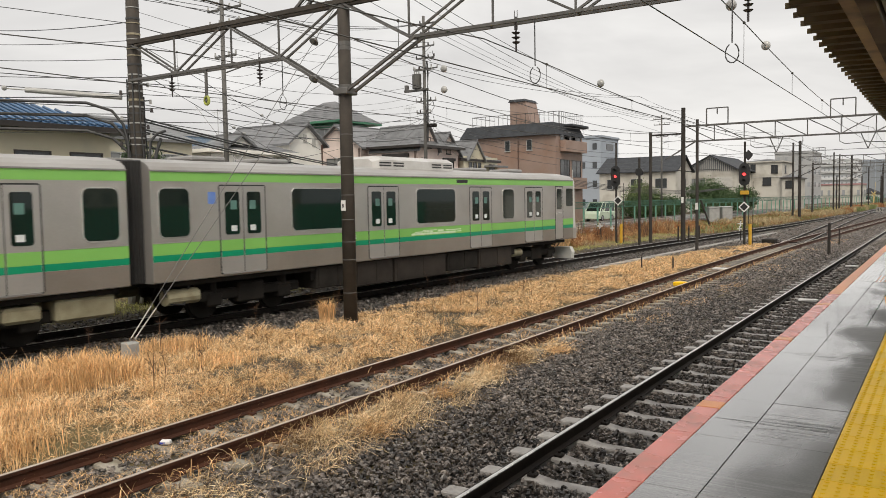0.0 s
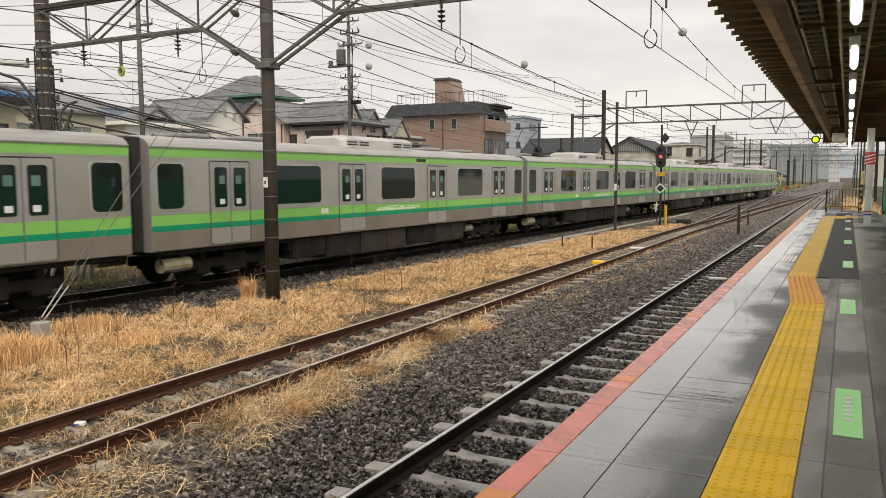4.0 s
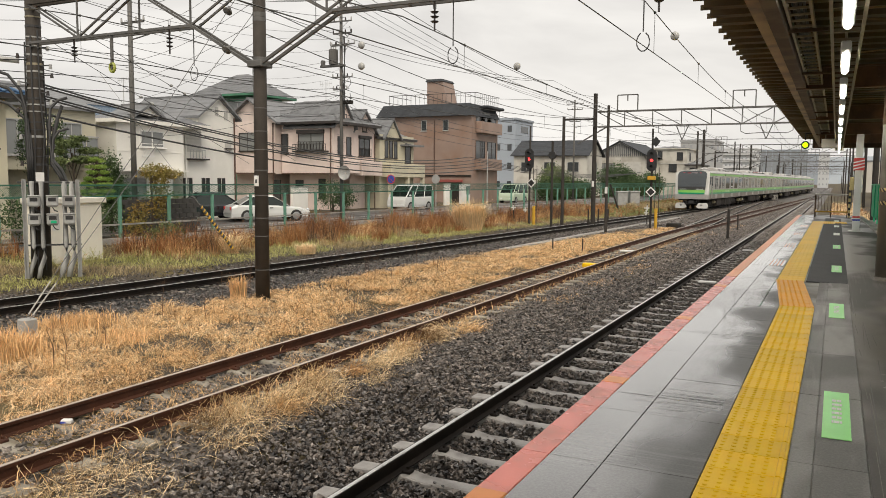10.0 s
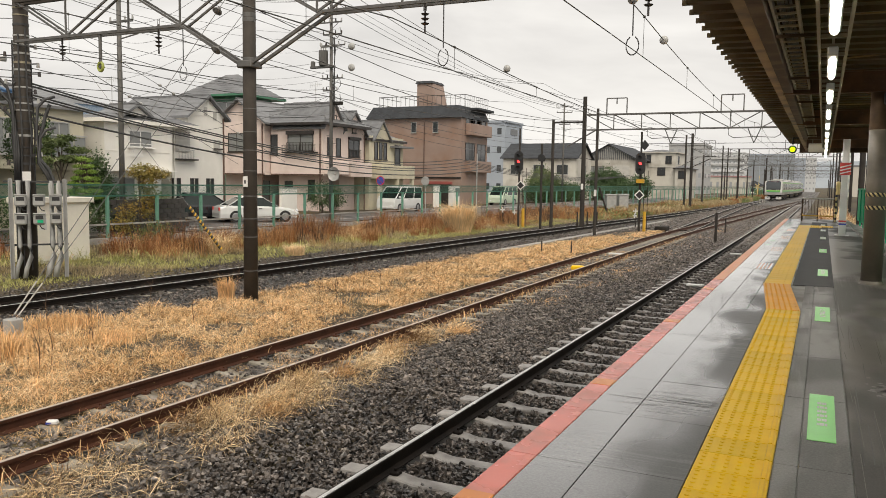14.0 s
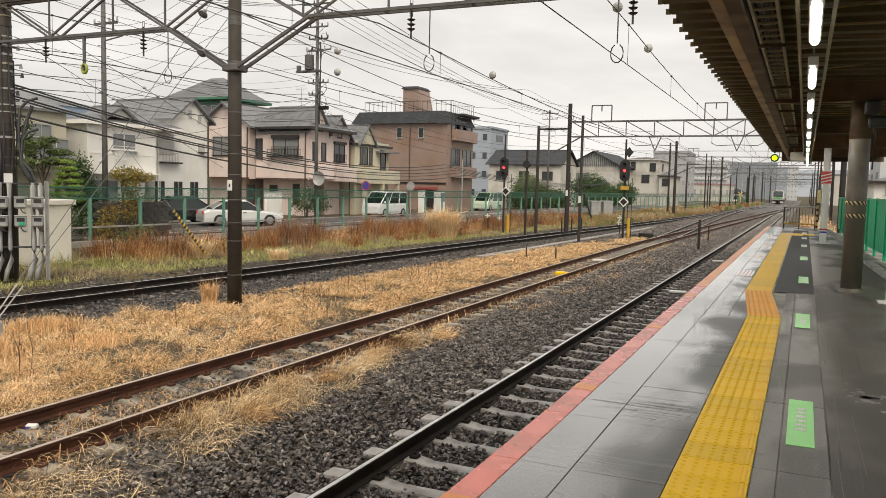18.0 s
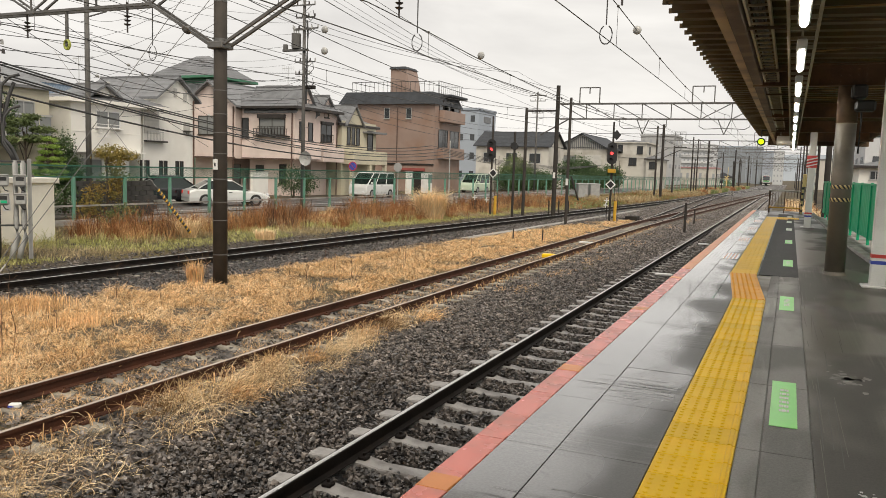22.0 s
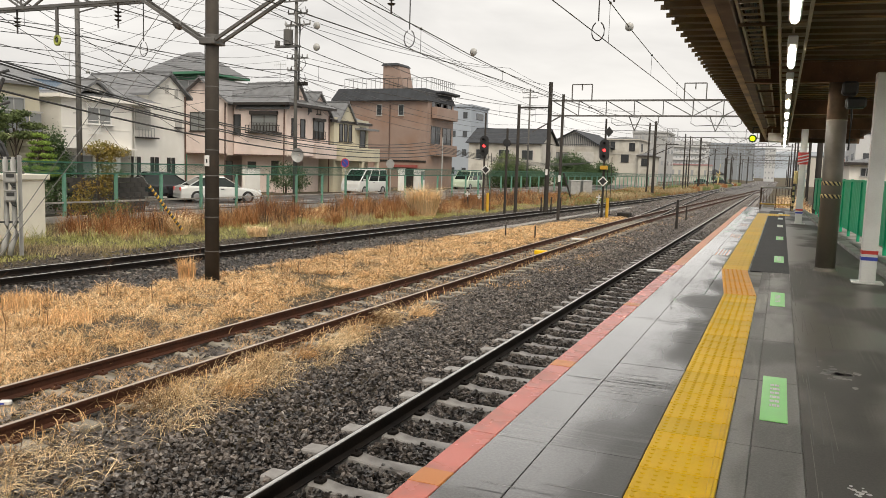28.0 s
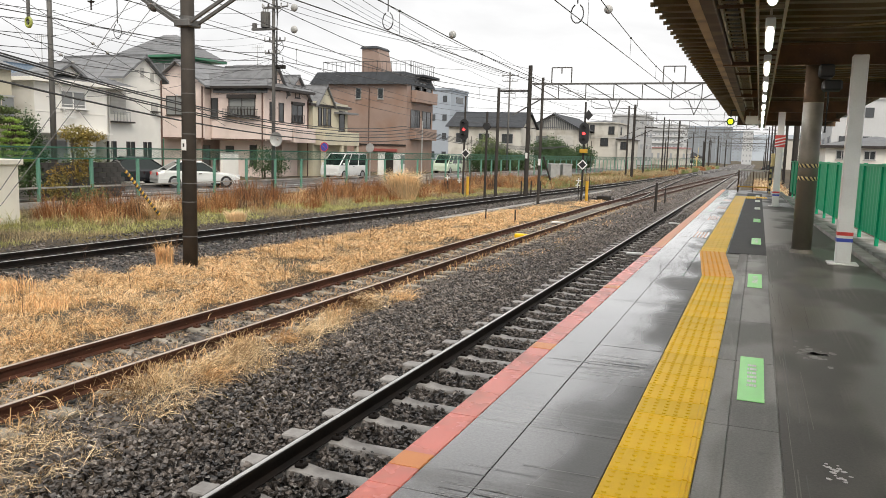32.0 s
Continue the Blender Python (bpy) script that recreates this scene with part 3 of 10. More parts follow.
def make_platform():
    p = thing("platform", "wet grey station platform with a coral edge stripe", "platform", kind="structure")
    m, top = Mesh(), 1.094
    ys = [-12] + [y * 2.0 for y in range(-5, 20)] + [39.5]
    m.loft([[(0.06, y, -0.4), (0.06, y, 0.84), (0.0, y, 0.86), (0.0, y, top - 0.012), (right_edge(y), y, top - 0.012), (right_edge(y), y, -0.4)] for y in ys], caps=True)
    piece("platform_body", m, CONCRETE, p, "weathered concrete platform wall")
    g = 0.003
    # edge stripe
    stripe = Mesh().box(0.004, 0.167, -0.4995, 0.4995, -0.04, 0.006, 0.004).data("edge_slab", PINK)
    mark = Mesh().box(0.003, 0.168, -0.09, 0.09, -0.04, 0.008, 0.005).data("edge_marker", ORANGE)
    y = -11.0
    while y < 39:
        piece("edge_slab", stripe, None, p, m=pose(0, y + 0.5, top))
        y += 1.0
    for y in (3.3, 5.75, 8.75, 11.75):
        piece("edge_marker", mark, None, p, m=pose(0, y, top + 0.001), label="orange door-position marker")
    for y0 in range(13, 39):
        piece("edge_marker", Mesh().box(0.004, 0.165, y0, y0 + 0.99, top, top + 0.009, 0.003), ORANGE, p)
    # slabs between edge and tactile strip, and behind it
    for x0, x1, d, mat in ((0.168, 0.460, 1.0, TILE_WET), (0.462, 0.95, 1.0, TILE_WET), (1.338, 1.459, 1.5, TILE_DRY), (1.461, 1.72, 1.5, TILE_DRY)):
        y = -11.0 if d < 1.2 else -10.5
        while y < 39:
            a, b = x0, x1
            yy = y + d
            if a >= 1.3 and y > 12:
                break
            me = Mesh().box(a + g / 2, b - g / 2, y + g / 2, min(yy, 39.4) - g / 2, top - 0.04, top + 0.004 + rnd.uniform(-0.001, 0.001), 0.002)
            if 0.46 < x0 < 1 and y >= 10:
                b = 0.745
                me = Mesh().box(a + g / 2, b - g / 2, y + g / 2, min(yy, 39.4) - g / 2, top - 0.04, top + 0.004, 0.004)
            piece("slab", me, mat, p)
            y = yy
    piece("kink_filler", Mesh().poly([(0.75, 12.9, top + 0.003), (0.75, 10.0, top + 0.003), (0.95, 10.0, top + 0.003), (0.95, 10.3, top + 0.003), (0.765, 12.9, top + 0.003)]), TILE_WET, p)
    # dark asphalt behind
    a = Mesh()
    yy = [-12, -5, 0, 5, 10, 12.9]
    a.loft([[(1.725, y, top + 0.001), (right_edge(y) - 0.22, y, top + 0.001)] for y in yy], closed=False)
    a.loft([[(0.76, y, top + 0.0005), (right_edge(y) - 0.22, y, top + 0.0005)] for y in (12.9, 18, 24, 30, 36, 39.4)], closed=False)
    piece("platform_asphalt", a, PLATFORM_DRY, p, "damp trodden asphalt surface").data.flip_normals()
    k = Mesh()
    k.loft([[(right_edge(y) - 0.2, y, top - 0.1), (right_edge(y) - 0.2, y, top + 0.05), (right_edge(y), y, top + 0.05), (right_edge(y), y, top - 0.3)] for y in [-12 + 2 * i for i in range(26)]], closed=False)
    piece("kerb", k, CONCRETE, p, "low concrete kerb along the back of the platform")
    b = Mesh().box(1.16, 1.72, 12.9, 36.0, top - 0.002, top + 0.006)
    piece("black_patch", b, PATCH_BLACK, p, "fresh black asphalt strip")
    # tactile strip
    dot, bar, deep = Mesh(), Mesh(), Mesh()
    w, d = 0.382, 0.30
    for q, dots in ((dot, True), (bar, False), (deep, None)):
        q.box(0.002, w - 0.002, 0.002, d - 0.002, -0.02, 0.004, 0.003)
        if dots is False:
            for i in range(4):
                x = 0.05 + i * 0.075
                q.box(x - 0.011, x + 0.011, 0.02, d - 0.02, 0.003, 0.0095, 0.004)
        else:
            for i in range(5):
                for j in range(5):
                    x, y = 0.036 + i * 0.062, 0.03 + j * 0.06
                    r0, r1 = 0.0145, 0.009
                    q.loft([[(x + r * math.cos(t * math.pi / 3), y + r * math.sin(t * math.pi / 3), z) for t in range(6)] for r, z in ((r0, 0.003), (r1, 0.0095))])
                    q.f.append(tuple(len(q.v) - 6 + t for t in range(6)))
        q.box(w - 0.045, w - 0.018, 0.004, d - 0.004, 0.003, 0.0095, 0.004)
    t = thing("tactile_paving", "yellow tactile warning strip with raised dots", "tactile paving", kind="structure")
    meshes = [dot.data("tactile_block", YELLOW), bar.data("tactile_block", YELLOW), deep.data("tactile_block", YELLOW_DEEP)]
    y, i = -10.8, 0
    while y < 10.1:
        piece("tactile_block", meshes[0], None, t, m=pose(0.953, y, top + 0.004))
        y += 0.3
    while y < 12.75:
        u = (y - 10.2) / 2.6
        x = 0.953 - 0.2 * min(1, max(0, u))
        piece("tactile_block", meshes[2], None, t, m=pose(x, y, top + 0.004, 0, 0, 4.3))
        y += 0.3
    while y < 33:
        piece("tactile_block", meshes[1], None, t, m=pose(0.755, y, top + 0.004))
        y += 0.3
    for yy in (31.2, 31.5, 31.8, 32.1, 32.4, 32.7):
        for j in range(2):
            if 0.383 * j < (yy - 31.1) * 0.6:
                piece("tactile_block", meshes[0], None, t, m=pose(1.139 + 0.383 * j, yy, top + 0.008))
    # white anti-slip bars beside the strip
    for y in (15.1, 19.6, 24.2, 28.6):
        for i in range(9):
            piece("position_bar", Mesh().box(0.2 + i * 0.061, 0.232 + i * 0.061, y, y + 1.15, top + 0.004, top + 0.0085), WHITE_WET, p)
            if i > 4:
                piece("position_bar", Mesh().box(0.185 + i * 0.061, 0.197 + i * 0.061, y, y + 1.15, top + 0.004, top + 0.0075), ORANGE, p, "coral line between the white bars")
    # pale green glossy strips on the last slabs
    pg = random.Random(8)
    for i in range(26):
        x, y = pg.uniform(0.19, 0.38), 21.5 + 0.54 * i
        w, d = pg.uniform(0.06, 0.16), pg.uniform(0.7, 1.5)
        piece("faded_paint", Mesh().box(x, x + w, y, y + d, top, top + 0.0066 + 0.00002 * i), PALE_GREEN, p, "pale green glossy strip")
    # scuffed bands over the slab joints, scratches along the walking line
    pr = random.Random(31)
    for yc, n in ((3.15, 16), (5.4, 26), (8.0, 18), (10.6, 10)):
        for i in range(n):
            x0 = pr.uniform(0.19, 0.8)
            x1 = min(0.94, x0 + pr.uniform(0.15, 0.6))
            y = yc + pr.gauss(0, 0.12)
            w = pr.uniform(0.003, 0.009)
            k = pr.uniform(-0.01, 0.01)
            piece("scuff", Mesh().quad((x0, y, top + 0.0056), (x1, y + k, top + 0.0056), (x1, y + k + w, top + 0.0056), (x0, y + w * 0.5, top + 0.0056)), SCUFF if pr.random() < 0.6 else SCUFF_DARK, p)
    for i in range(26):
        x, y = 1.74 + abs(pr.gauss(0, 0.10)), pr.uniform(2.2, 12.0)
        w, d = pr.uniform(0.002, 0.006), pr.uniform(0.25, 1.6)
        k = pr.uniform(-0.02, 0.02)
        piece("scuff", Mesh().quad((x, y, top + 0.0026), (x + w, y, top + 0.0026), (x + w + k, y + d, top + 0.0026), (x + k, y + d, top + 0.0026)), SCUFF_FAINT if pr.random() < 0.6 else SCUFF_DARK, p)
    for i in range(22):
        x, y, r = 1.96 + pr.uniform(-0.06, 0.06), 4.02 + pr.uniform(-0.12, 0.12), pr.uniform(0.006, 0.017)
        piece("paint_fleck", Mesh().poly([(x + r * pr.uniform(0.6, 1.2) * math.cos(q), y + r * pr.uniform(0.6, 1.2) * math.sin(q), top + 0.003) for q in (0, 1.1, 2.2, 3.2, 4.2, 5.2)]), WHITE, p)
    # green signs on the floor
    bars = Mesh()
    for i in range(6):
        for j in range(4):
            bars.box(0.052 + 0.015 * j, 0.063 + 0.015 * j + 0.003 * ((i + j) % 2), 0.33 + i * 0.105, 0.385 + i * 0.105, 0.0035, 0.0045)
    for y in (5.0, 9.55, 14.45, 19.6, 24.6, 29.0, 33.0):
        s = thing("floor_sign", "green floor sign stuck to the platform, with white lines of writing", "floor sign", pose(1.49, y, top + 0.0065), "queue signs on the platform")
        piece("sign_sheet", Mesh().box(0, 0.158, 0, 1.14, 0, 0.003, 0.001), SIGN_GREEN if y < 24 else SIGN_PALE, s)
        tagged(piece("writing", bars, WHITE, s, "white writing"), kind="stuff")
    # worn patches and a yellow-white splash of old marking
    for i in range(34):
        x, y, r = 1.98 + pr.gauss(0, 0.07), 6.55 + pr.gauss(0, 0.16), pr.uniform(0.006, 0.026)
        piece("worn_spot", Mesh().poly([(x + 1.5 * r * pr.uniform(0.5, 1.3) * math.cos(q), y + 2.2 * r * pr.uniform(0.5, 1.3) * math.sin(q), top + 0.003) for q in (0, 0.9, 1.8, 2.7, 3.6, 4.5, 5.4)]), CONCRETE if pr.random() < 0.88 else SCUFF_DARK, p)
    e = Mesh().box(-0.0, 2.5, 39.4, 39.6, 0.2, 1.1)
    piece("platform_end", e, CONCRETE, p)


make_platform()

# ---- commuter train ----
STEEL = shader("brushed_stainless_body", (0.50, 0.485, 0.465), (0.435, 0.42, 0.40), rough=0.34, metal=0.55, scale=0.8, fine=30, bump=0.02, spread=0.03, stain=(0.42, 0.395, 0.37), stain_scale=0.6)
STEEL_RIM = shader("bright_window_rim", (0.66, 0.65, 0.63), (0.58, 0.57, 0.55), rough=0.25, metal=0.5, scale=2, bump=0.0)
STEEL_DOOR = shader("stainless_door", (0.49, 0.475, 0.46), (0.43, 0.415, 0.40), rough=0.36, metal=0.55, scale=1, fine=30, bump=0.02, spread=0.03)
SKIRT = shader("grey_brown_sill", (0.31, 0.275, 0.24), (0.26, 0.23, 0.20), rough=0.45, metal=0.4, scale=1, fine=30, bump=0.03)
ROOF_GREY = shader("train_roof_grey", (0.36, 0.35, 0.345), (0.27, 0.265, 0.26), rough=0.35, metal=0.3, scale=1, fine=20, bump=0.05)
ROOF_PALE = shader("pale_roof_unit_grey", (0.60, 0.59, 0.575), (0.50, 0.49, 0.475), rough=0.3, metal=0.2, scale=1, fine=20, bump=0.05, stain=(0.40, 0.385, 0.36), stain_scale=0.8)
LIME = shader("lime_band_film", (0.24, 0.56, 0.13), (0.215, 0.51, 0.115), rough=0.3, scale=1, bump=0.0)
DKGREEN = shader("deep_green_band_film", (0.0, 0.30, 0.15), (0.0, 0.27, 0.135), rough=0.3, scale=1, bump=0.0)
PALE_FILM = shader("pale_green_lettering_film", (0.66, 0.84, 0.56), rough=0.3, bump=0.0)
DARK_GLASS = plain_glass("tinted_train_glass", (0.012, 0.02, 0.017), 0.05)
BLACK = shader("black_rubber", (0.02, 0.02, 0.021), (0.03, 0.03, 0.03), rough=0.55, scale=4, bump=0.05)
UNDER = shader("grimy_underframe", (0.018, 0.016, 0.014), (0.032, 0.028, 0.024), spec=0.2, rough=0.8, scale=2, fine=30, bump=0.2, spread=0.25)
UNDER_GREY = shader("grey_equipment_box", (0.045, 0.037, 0.031), (0.028, 0.023, 0.020), spec=0.25, rough=0.7, scale=2, fine=30, bump=0.1, spread=0.3)
CREAM = shader("cream_tank", (0.36, 0.33, 0.22), (0.24, 0.21, 0.13), rough=0.5, scale=3, bump=0.1)
CAB_WHITE = shader("cab_white", (0.62, 0.62, 0.60), (0.55, 0.55, 0.53), rough=0.35, scale=2, bump=0.02)
STICKER = shader("door_sticker", (0.75, 0.78, 0.78), (0.66, 0.70, 0.70), rough=0.4, bump=0.0)
STICKER_GREEN = shader("pale_green_sticker", (0.11, 0.23, 0.20), (0.09, 0.19, 0.17), rough=0.4, bump=0.0)
BLUE_STICKER = shader("blue_sticker", (0.12, 0.22, 0.60), (0.16, 0.28, 0.62), rough=0.4, bump=0.0)
LED_WHITE = shader("white_display", (0.42, 0.36, 0.38), (0.38, 0.33, 0.35), rough=0.4, bump=0.0, glow=0.10, spread=0.0)
LED_DIM = shader("dim_red_lamp", (0.34, 0.03, 0.05), (0.28, 0.03, 0.045), rough=0.4, bump=0.0, glow=0.10, spread=0.0)
DISPLAY = shader("dark_display_face", (0.05, 0.045, 0.05), (0.04, 0.038, 0.04), rough=0.3, bump=0.0, spread=0.0)
SCREEN_GLASS = plain_glass("raked_windscreen_glass", (0.028, 0.036, 0.040), 0.04)
SCREEN_GLASS.node_tree.nodes["Principled BSDF"].inputs["Coat Weight"].default_value = 1.0
W = 1.475
CAR_SCALE = 1.043


def rounded(cx, cz, w, h, r, n=4):
    pts = []
    for sx, sz, a0 in ((1, 1, 0), (-1, 1, 90), (-1, -1, 180), (1, -1, 270)):
        for k in range(n + 1):
            a = radians(a0 + 90 * k / n)
            pts.append((cx + sx * (w / 2 - r) + r * math.cos(a), cz + sz * (h / 2 - r) + r * math.sin(a)))
    return pts


def plate(side, y, z, w, h, r, d0, d1):
    """A rounded plate on a side of the car, standing proud from d0 to d1."""
    m = Mesh()
    o = rounded(y, z, w, h, r)
    if side < 0:
        o = list(reversed(o))
    m.loft([[(side * (W + d), a, b) for a, b in o] for d in (d0, d1)], caps=True)
    return m


TRAIN_CACHE = {}


def cached(key, make, mat, smooth=False):
    if key not in TRAIN_CACHE:
        TRAIN_CACHE[key] = make().data(key.split("|")[0], mat, smooth)
    return TRAIN_CACHE[key]


def car_body(cab):
    m = Mesh()
    half = [(W - 0.03, 0.98), (W, 1.04), (W, 3.29), (W - 0.05, 3.37), (W - 0.2, 3.46), (W - 0.7, 3.55), (0, 3.61)]
    ring = half + [(-x, z) for x, z in reversed(half[:-1])]
    y0, y1 = -9.75, (9.2 if cab else 9.75)
    m.loft([[(x, y, z) for x, z in ring] for y in (y0, y1)], caps=True)
    return m


def bogie():
    m = Mesh()
    for s in (-0.98, 0.98):
        m.box(s - 0.09, s + 0.09, -1.55, 1.55, 0.42, 0.66, 0.03)
        m.box(s - 0.12, s + 0.12, -0.4, 0.4, 0.30, 0.78, 0.04)
        for y in (-1.05, 1.05):
            m.box(s - 0.14, s + 0.14, y - 0.2, y + 0.2, 0.30, 0.60, 0.04)
            m.rod((s, y, 0.55), (s, y, 0.92), 0.11, n=8)
    m.box(-0.95, 0.95, -0.3, 0.3, 0.45, 0.75, 0.03)
    return m


def wheel():
    m = Mesh()
    for x0, x1, r in ((-0.03, 0.03, 0.46), (0.03, 0.1, 0.43)):
        m.rod((x0, 0, 0), (x1, 0, 0), r, n=20)
    m.rod((0.1, 0, 0), (0.16, 0, 0), 0.12, n=10)
    return m


def make_car(k, cab, pantograph):
    t = thing("train_car", ("end car" if cab else "middle car") + " of a stainless commuter train with lime and green bands", "train car", group="cars of the commuter train")
    t.scale = (CAR_SCALE, CAR_SCALE, CAR_SCALE)
    c = "c" if cab else "m"
    piece("car_body", cached("car_body|" + c, lambda: car_body(cab), STEEL), None, t, "brushed stainless steel body shell")
    end = 9.2 if cab else 9.75
    doors = (-7.4, -2.47, 2.47, 6.02) if cab else (-7.4, -2.47, 2.47, 7.4)
    wide = ((-4.93, 1.95), (0.0, 1.95), (4.22, 0.72), (-9.2, 0.72)) if cab else ((-4.93, 1.95), (0.0, 1.95), (4.93, 1.95), (-9.2, 0.72), (9.2, 0.72))
    for s in (1, -1):
        def strip(y0, y1, z0, z1, d):
            return lambda: Mesh().box(min(s * W, s * (W + d)), max(s * W, s * (W + d)), y0, y1, z0, z1)
        piece("roof_band", cached(f"roof_band|{c}{s}", strip(-9.74, end, 3.07, 3.265, 0.003), LIME), None, t, "lime band below the roof")
        piece("gutter", cached(f"gutter|{c}{s}", lambda: Mesh().box(min(s * (W - .05), s * (W + .025)), max(s * (W - .05), s * (W + .025)), -9.74, end, 3.27, 3.30), ROOF_GREY), None, t)
        edges = [-9.74] + [e for d in doors for e in (d - 0.67, d + 0.67)] + [end]
        for a, b in zip(edges[::2], edges[1::2]):
            piece("lime_band", cached(f"lime_band|{s}{a:.2f}{b:.2f}", strip(a, b, 1.55, 1.79, 0.003), LIME), None, t)
            piece("green_band", cached(f"green_band|{s}{a:.2f}{b:.2f}", strip(a, b, 1.42, 1.55, 0.003), DKGREEN), None, t)
            piece("waist_rail", cached(f"waist_rail|{s}{a:.2f}{b:.2f}", strip(a, b, 1.795, 1.815, 0.008), STEEL_DOOR), None, t)
        piece("side_sill", cached(f"side_sill|{c}{s}", strip(-9.74, end, 1.0, 1.415, 0.003), SKIRT), None, t, "dirty brownish lower side")
        for y, w in wide:
            f = piece("window_frame", cached(f"window_frame|{s}{w}{y}", lambda: plate(s, y, 2.42, w + 0.06, 1.06, 0.15, -0.01, 0.010), STEEL_RIM), None, t)
            piece("window_pane", cached(f"window_pane|{s}{w}{y}", lambda: plate(s, y, 2.42, w, 1.0, 0.13, 0.0, 0.014), DARK_GLASS), None, f, "dark tinted glass")
        for d in doors:
            f = piece("door_frame", cached(f"door_frame|{s}{d}", lambda: plate(s, d, 2.02, 1.34, 1.98, 0.06, -0.01, 0.004), BLACK), None, t, "dark door surround")
            for q in (-1, 1):
                leaf = piece("door_leaf", cached(f"door_leaf|{s}{d}{q}", lambda: plate(s, d + q * 0.325, 2.02, 0.63, 1.92, 0.02, 0.0, 0.007), STEEL_DOOR), None, f)
                piece("door_pane", cached(f"door_pane|{s}{d}{q}", lambda: plate(s, d + q * 0.31, 2.38, 0.40, 0.95, 0.06, 0.0, 0.011), DARK_GLASS), None, f)
                piece("door_lime_band", cached(f"door_lime_band|{s}{d}{q}", lambda: Mesh().box(min(s * W, s * (W + .0095)), max(s * W, s * (W + .0095)), d + q * 0.325 - 0.305, d + q * 0.325 + 0.305, 1.55, 1.79), LIME), None, f)
                piece("door_green_band", cached(f"door_green_band|{s}{d}{q}", lambda: Mesh().box(min(s * W, s * (W + .0095)), max(s * W, s * (W + .0095)), d + q * 0.325 - 0.305, d + q * 0.325 + 0.305, 1.42, 1.55), DKGREEN), None, f)
                piece("door_sticker", cached(f"door_sticker|{s}{d}{q}", lambda: plate(s, d + q * 0.27, 2.04, 0.16, 0.13, 0.02, 0.0, 0.0135), STICKER), None, f, "white sticker")
                piece("door_notice", cached(f"door_notice|{s}{d}{q}", lambda: plate(s, d + q * 0.27, 2.56, 0.18, 0.2, 0.02, 0.0, 0.013), STICKER_GREEN), None, f, "pale green notice behind the glass")
            piece("door_step", cached(f"door_step|{s}{d}", lambda: Mesh().box(min(s * W, s * (W + .03)), max(s * W, s * (W + .03)), d - 0.6, d + 0.6, 1.03, 1.06), ROOF_GREY), None, t, "bright step edge")
        def lettering():
            m = Mesh()
            for z0, z1, a, b in ((1.575, 1.635, -1.25, 1.0), (1.645, 1.675, -1.1, -0.2), (1.645, 1.70, 0.05, 0.35), (1.66, 1.69, 0.45, 1.3), (1.60, 1.63, 1.05, 1.3), (1.685, 1.71, -0.7, 0.0)):
                m.box(min(s * W, s * (W + .0045)), max(s * W, s * (W + .0045)), a, b, z0, z1)
            return m
        piece("film_lettering", cached(f"film_lettering|{s}", lettering, PALE_FILM), None, t, "pale writing on the lime band, too small to read")
        mark = lambda: Mesh().box(min(s * W, s * (W + .0046)), max(s * W, s * (W + .0046)), -3.95, -3.82, 1.60, 1.74).box(min(s * W, s * (W + .0046)), max(s * W, s * (W + .0046)), -3.79, -3.64, 1.60, 1.74)
        piece("operator_mark", cached(f"operator_mark|{s}", mark, STICKER), None, t, "two small pale shapes on the lime band")
        if k in (0, 7):
            piece("blue_notice", cached(f"blue_notice|{s}", lambda: plate(s, -8.25, 2.72, 0.2, 0.26, 0.02, 0.0, 0.005), BLUE_STICKER), None, t, "blue square notice")
        piece("destination_display", cached(f"destination_display|{s}", lambda: plate(s, 1.4, 3.17, 0.62, 0.1, 0.02, 0.0, 0.006), BLACK), None, t, "dark destination display")
    # roof
    ac = Mesh()
    prof = [(0.86, 3.5), (0.84, 3.78), (0.62, 3.90), (-0.62, 3.90), (-0.84, 3.78), (-0.86, 3.5)]
    ac.loft([[(x * f, y, 3.5 + (z - 3.5) * f) for x, z in prof] for y, f in ((-2.0, 0.8), (-1.8, 1.0), (1.8, 1.0), (2.0, 0.8))], caps=True)
    unit = piece("air_conditioner", cached("air_conditioner|", lambda: ac, ROOF_PALE), None, t, "pale grey rooftop air conditioner")
    for s in (-1, 1):
        for y in (-1.6, -1.0, 0.9, 1.5):
            lv = lambda: Mesh().box(min(s * 0.80, s * 0.862), max(s * 0.80, s * 0.862), y - 0.24, y + 0.24, 3.60, 3.64).box(min(s * 0.80, s * 0.857), max(s * 0.80, s * 0.857), y - 0.24, y + 0.24, 3.68, 3.72)
            piece("louver", cached(f"louver|{s}{y}", lv, BLACK), None, unit, "dark louver")
    for y in (-7.5, -5.5, 4.0, 6.5):
        piece("roof_vent", cached("roof_vent|", lambda: Mesh().box(-0.45, 0.45, -0.5, 0.5, 3.58, 3.70, 0.04), ROOF_GREY), None, t, m=pose(0, y, 0))
    if pantograph:
        p = Mesh()
        for s in (-0.5, 0.5):
            p.rod((s, -6.0, 3.75), (s * 0.6, -7.0, 4.35), 0.025)
            p.rod((s * 0.6, -7.0, 4.35), (s * 0.9, -6.1, 4.95), 0.02)
        p.box(-0.85, 0.85, -6.15, -6.0, 4.95, 5.0, 0.01)
        p.box(-0.6, 0.6, -6.7, -5.4, 3.66, 3.76, 0.02)
        piece("pantograph", cached("pantograph|", lambda: p, BLACK), None, t, "raised dark pantograph")
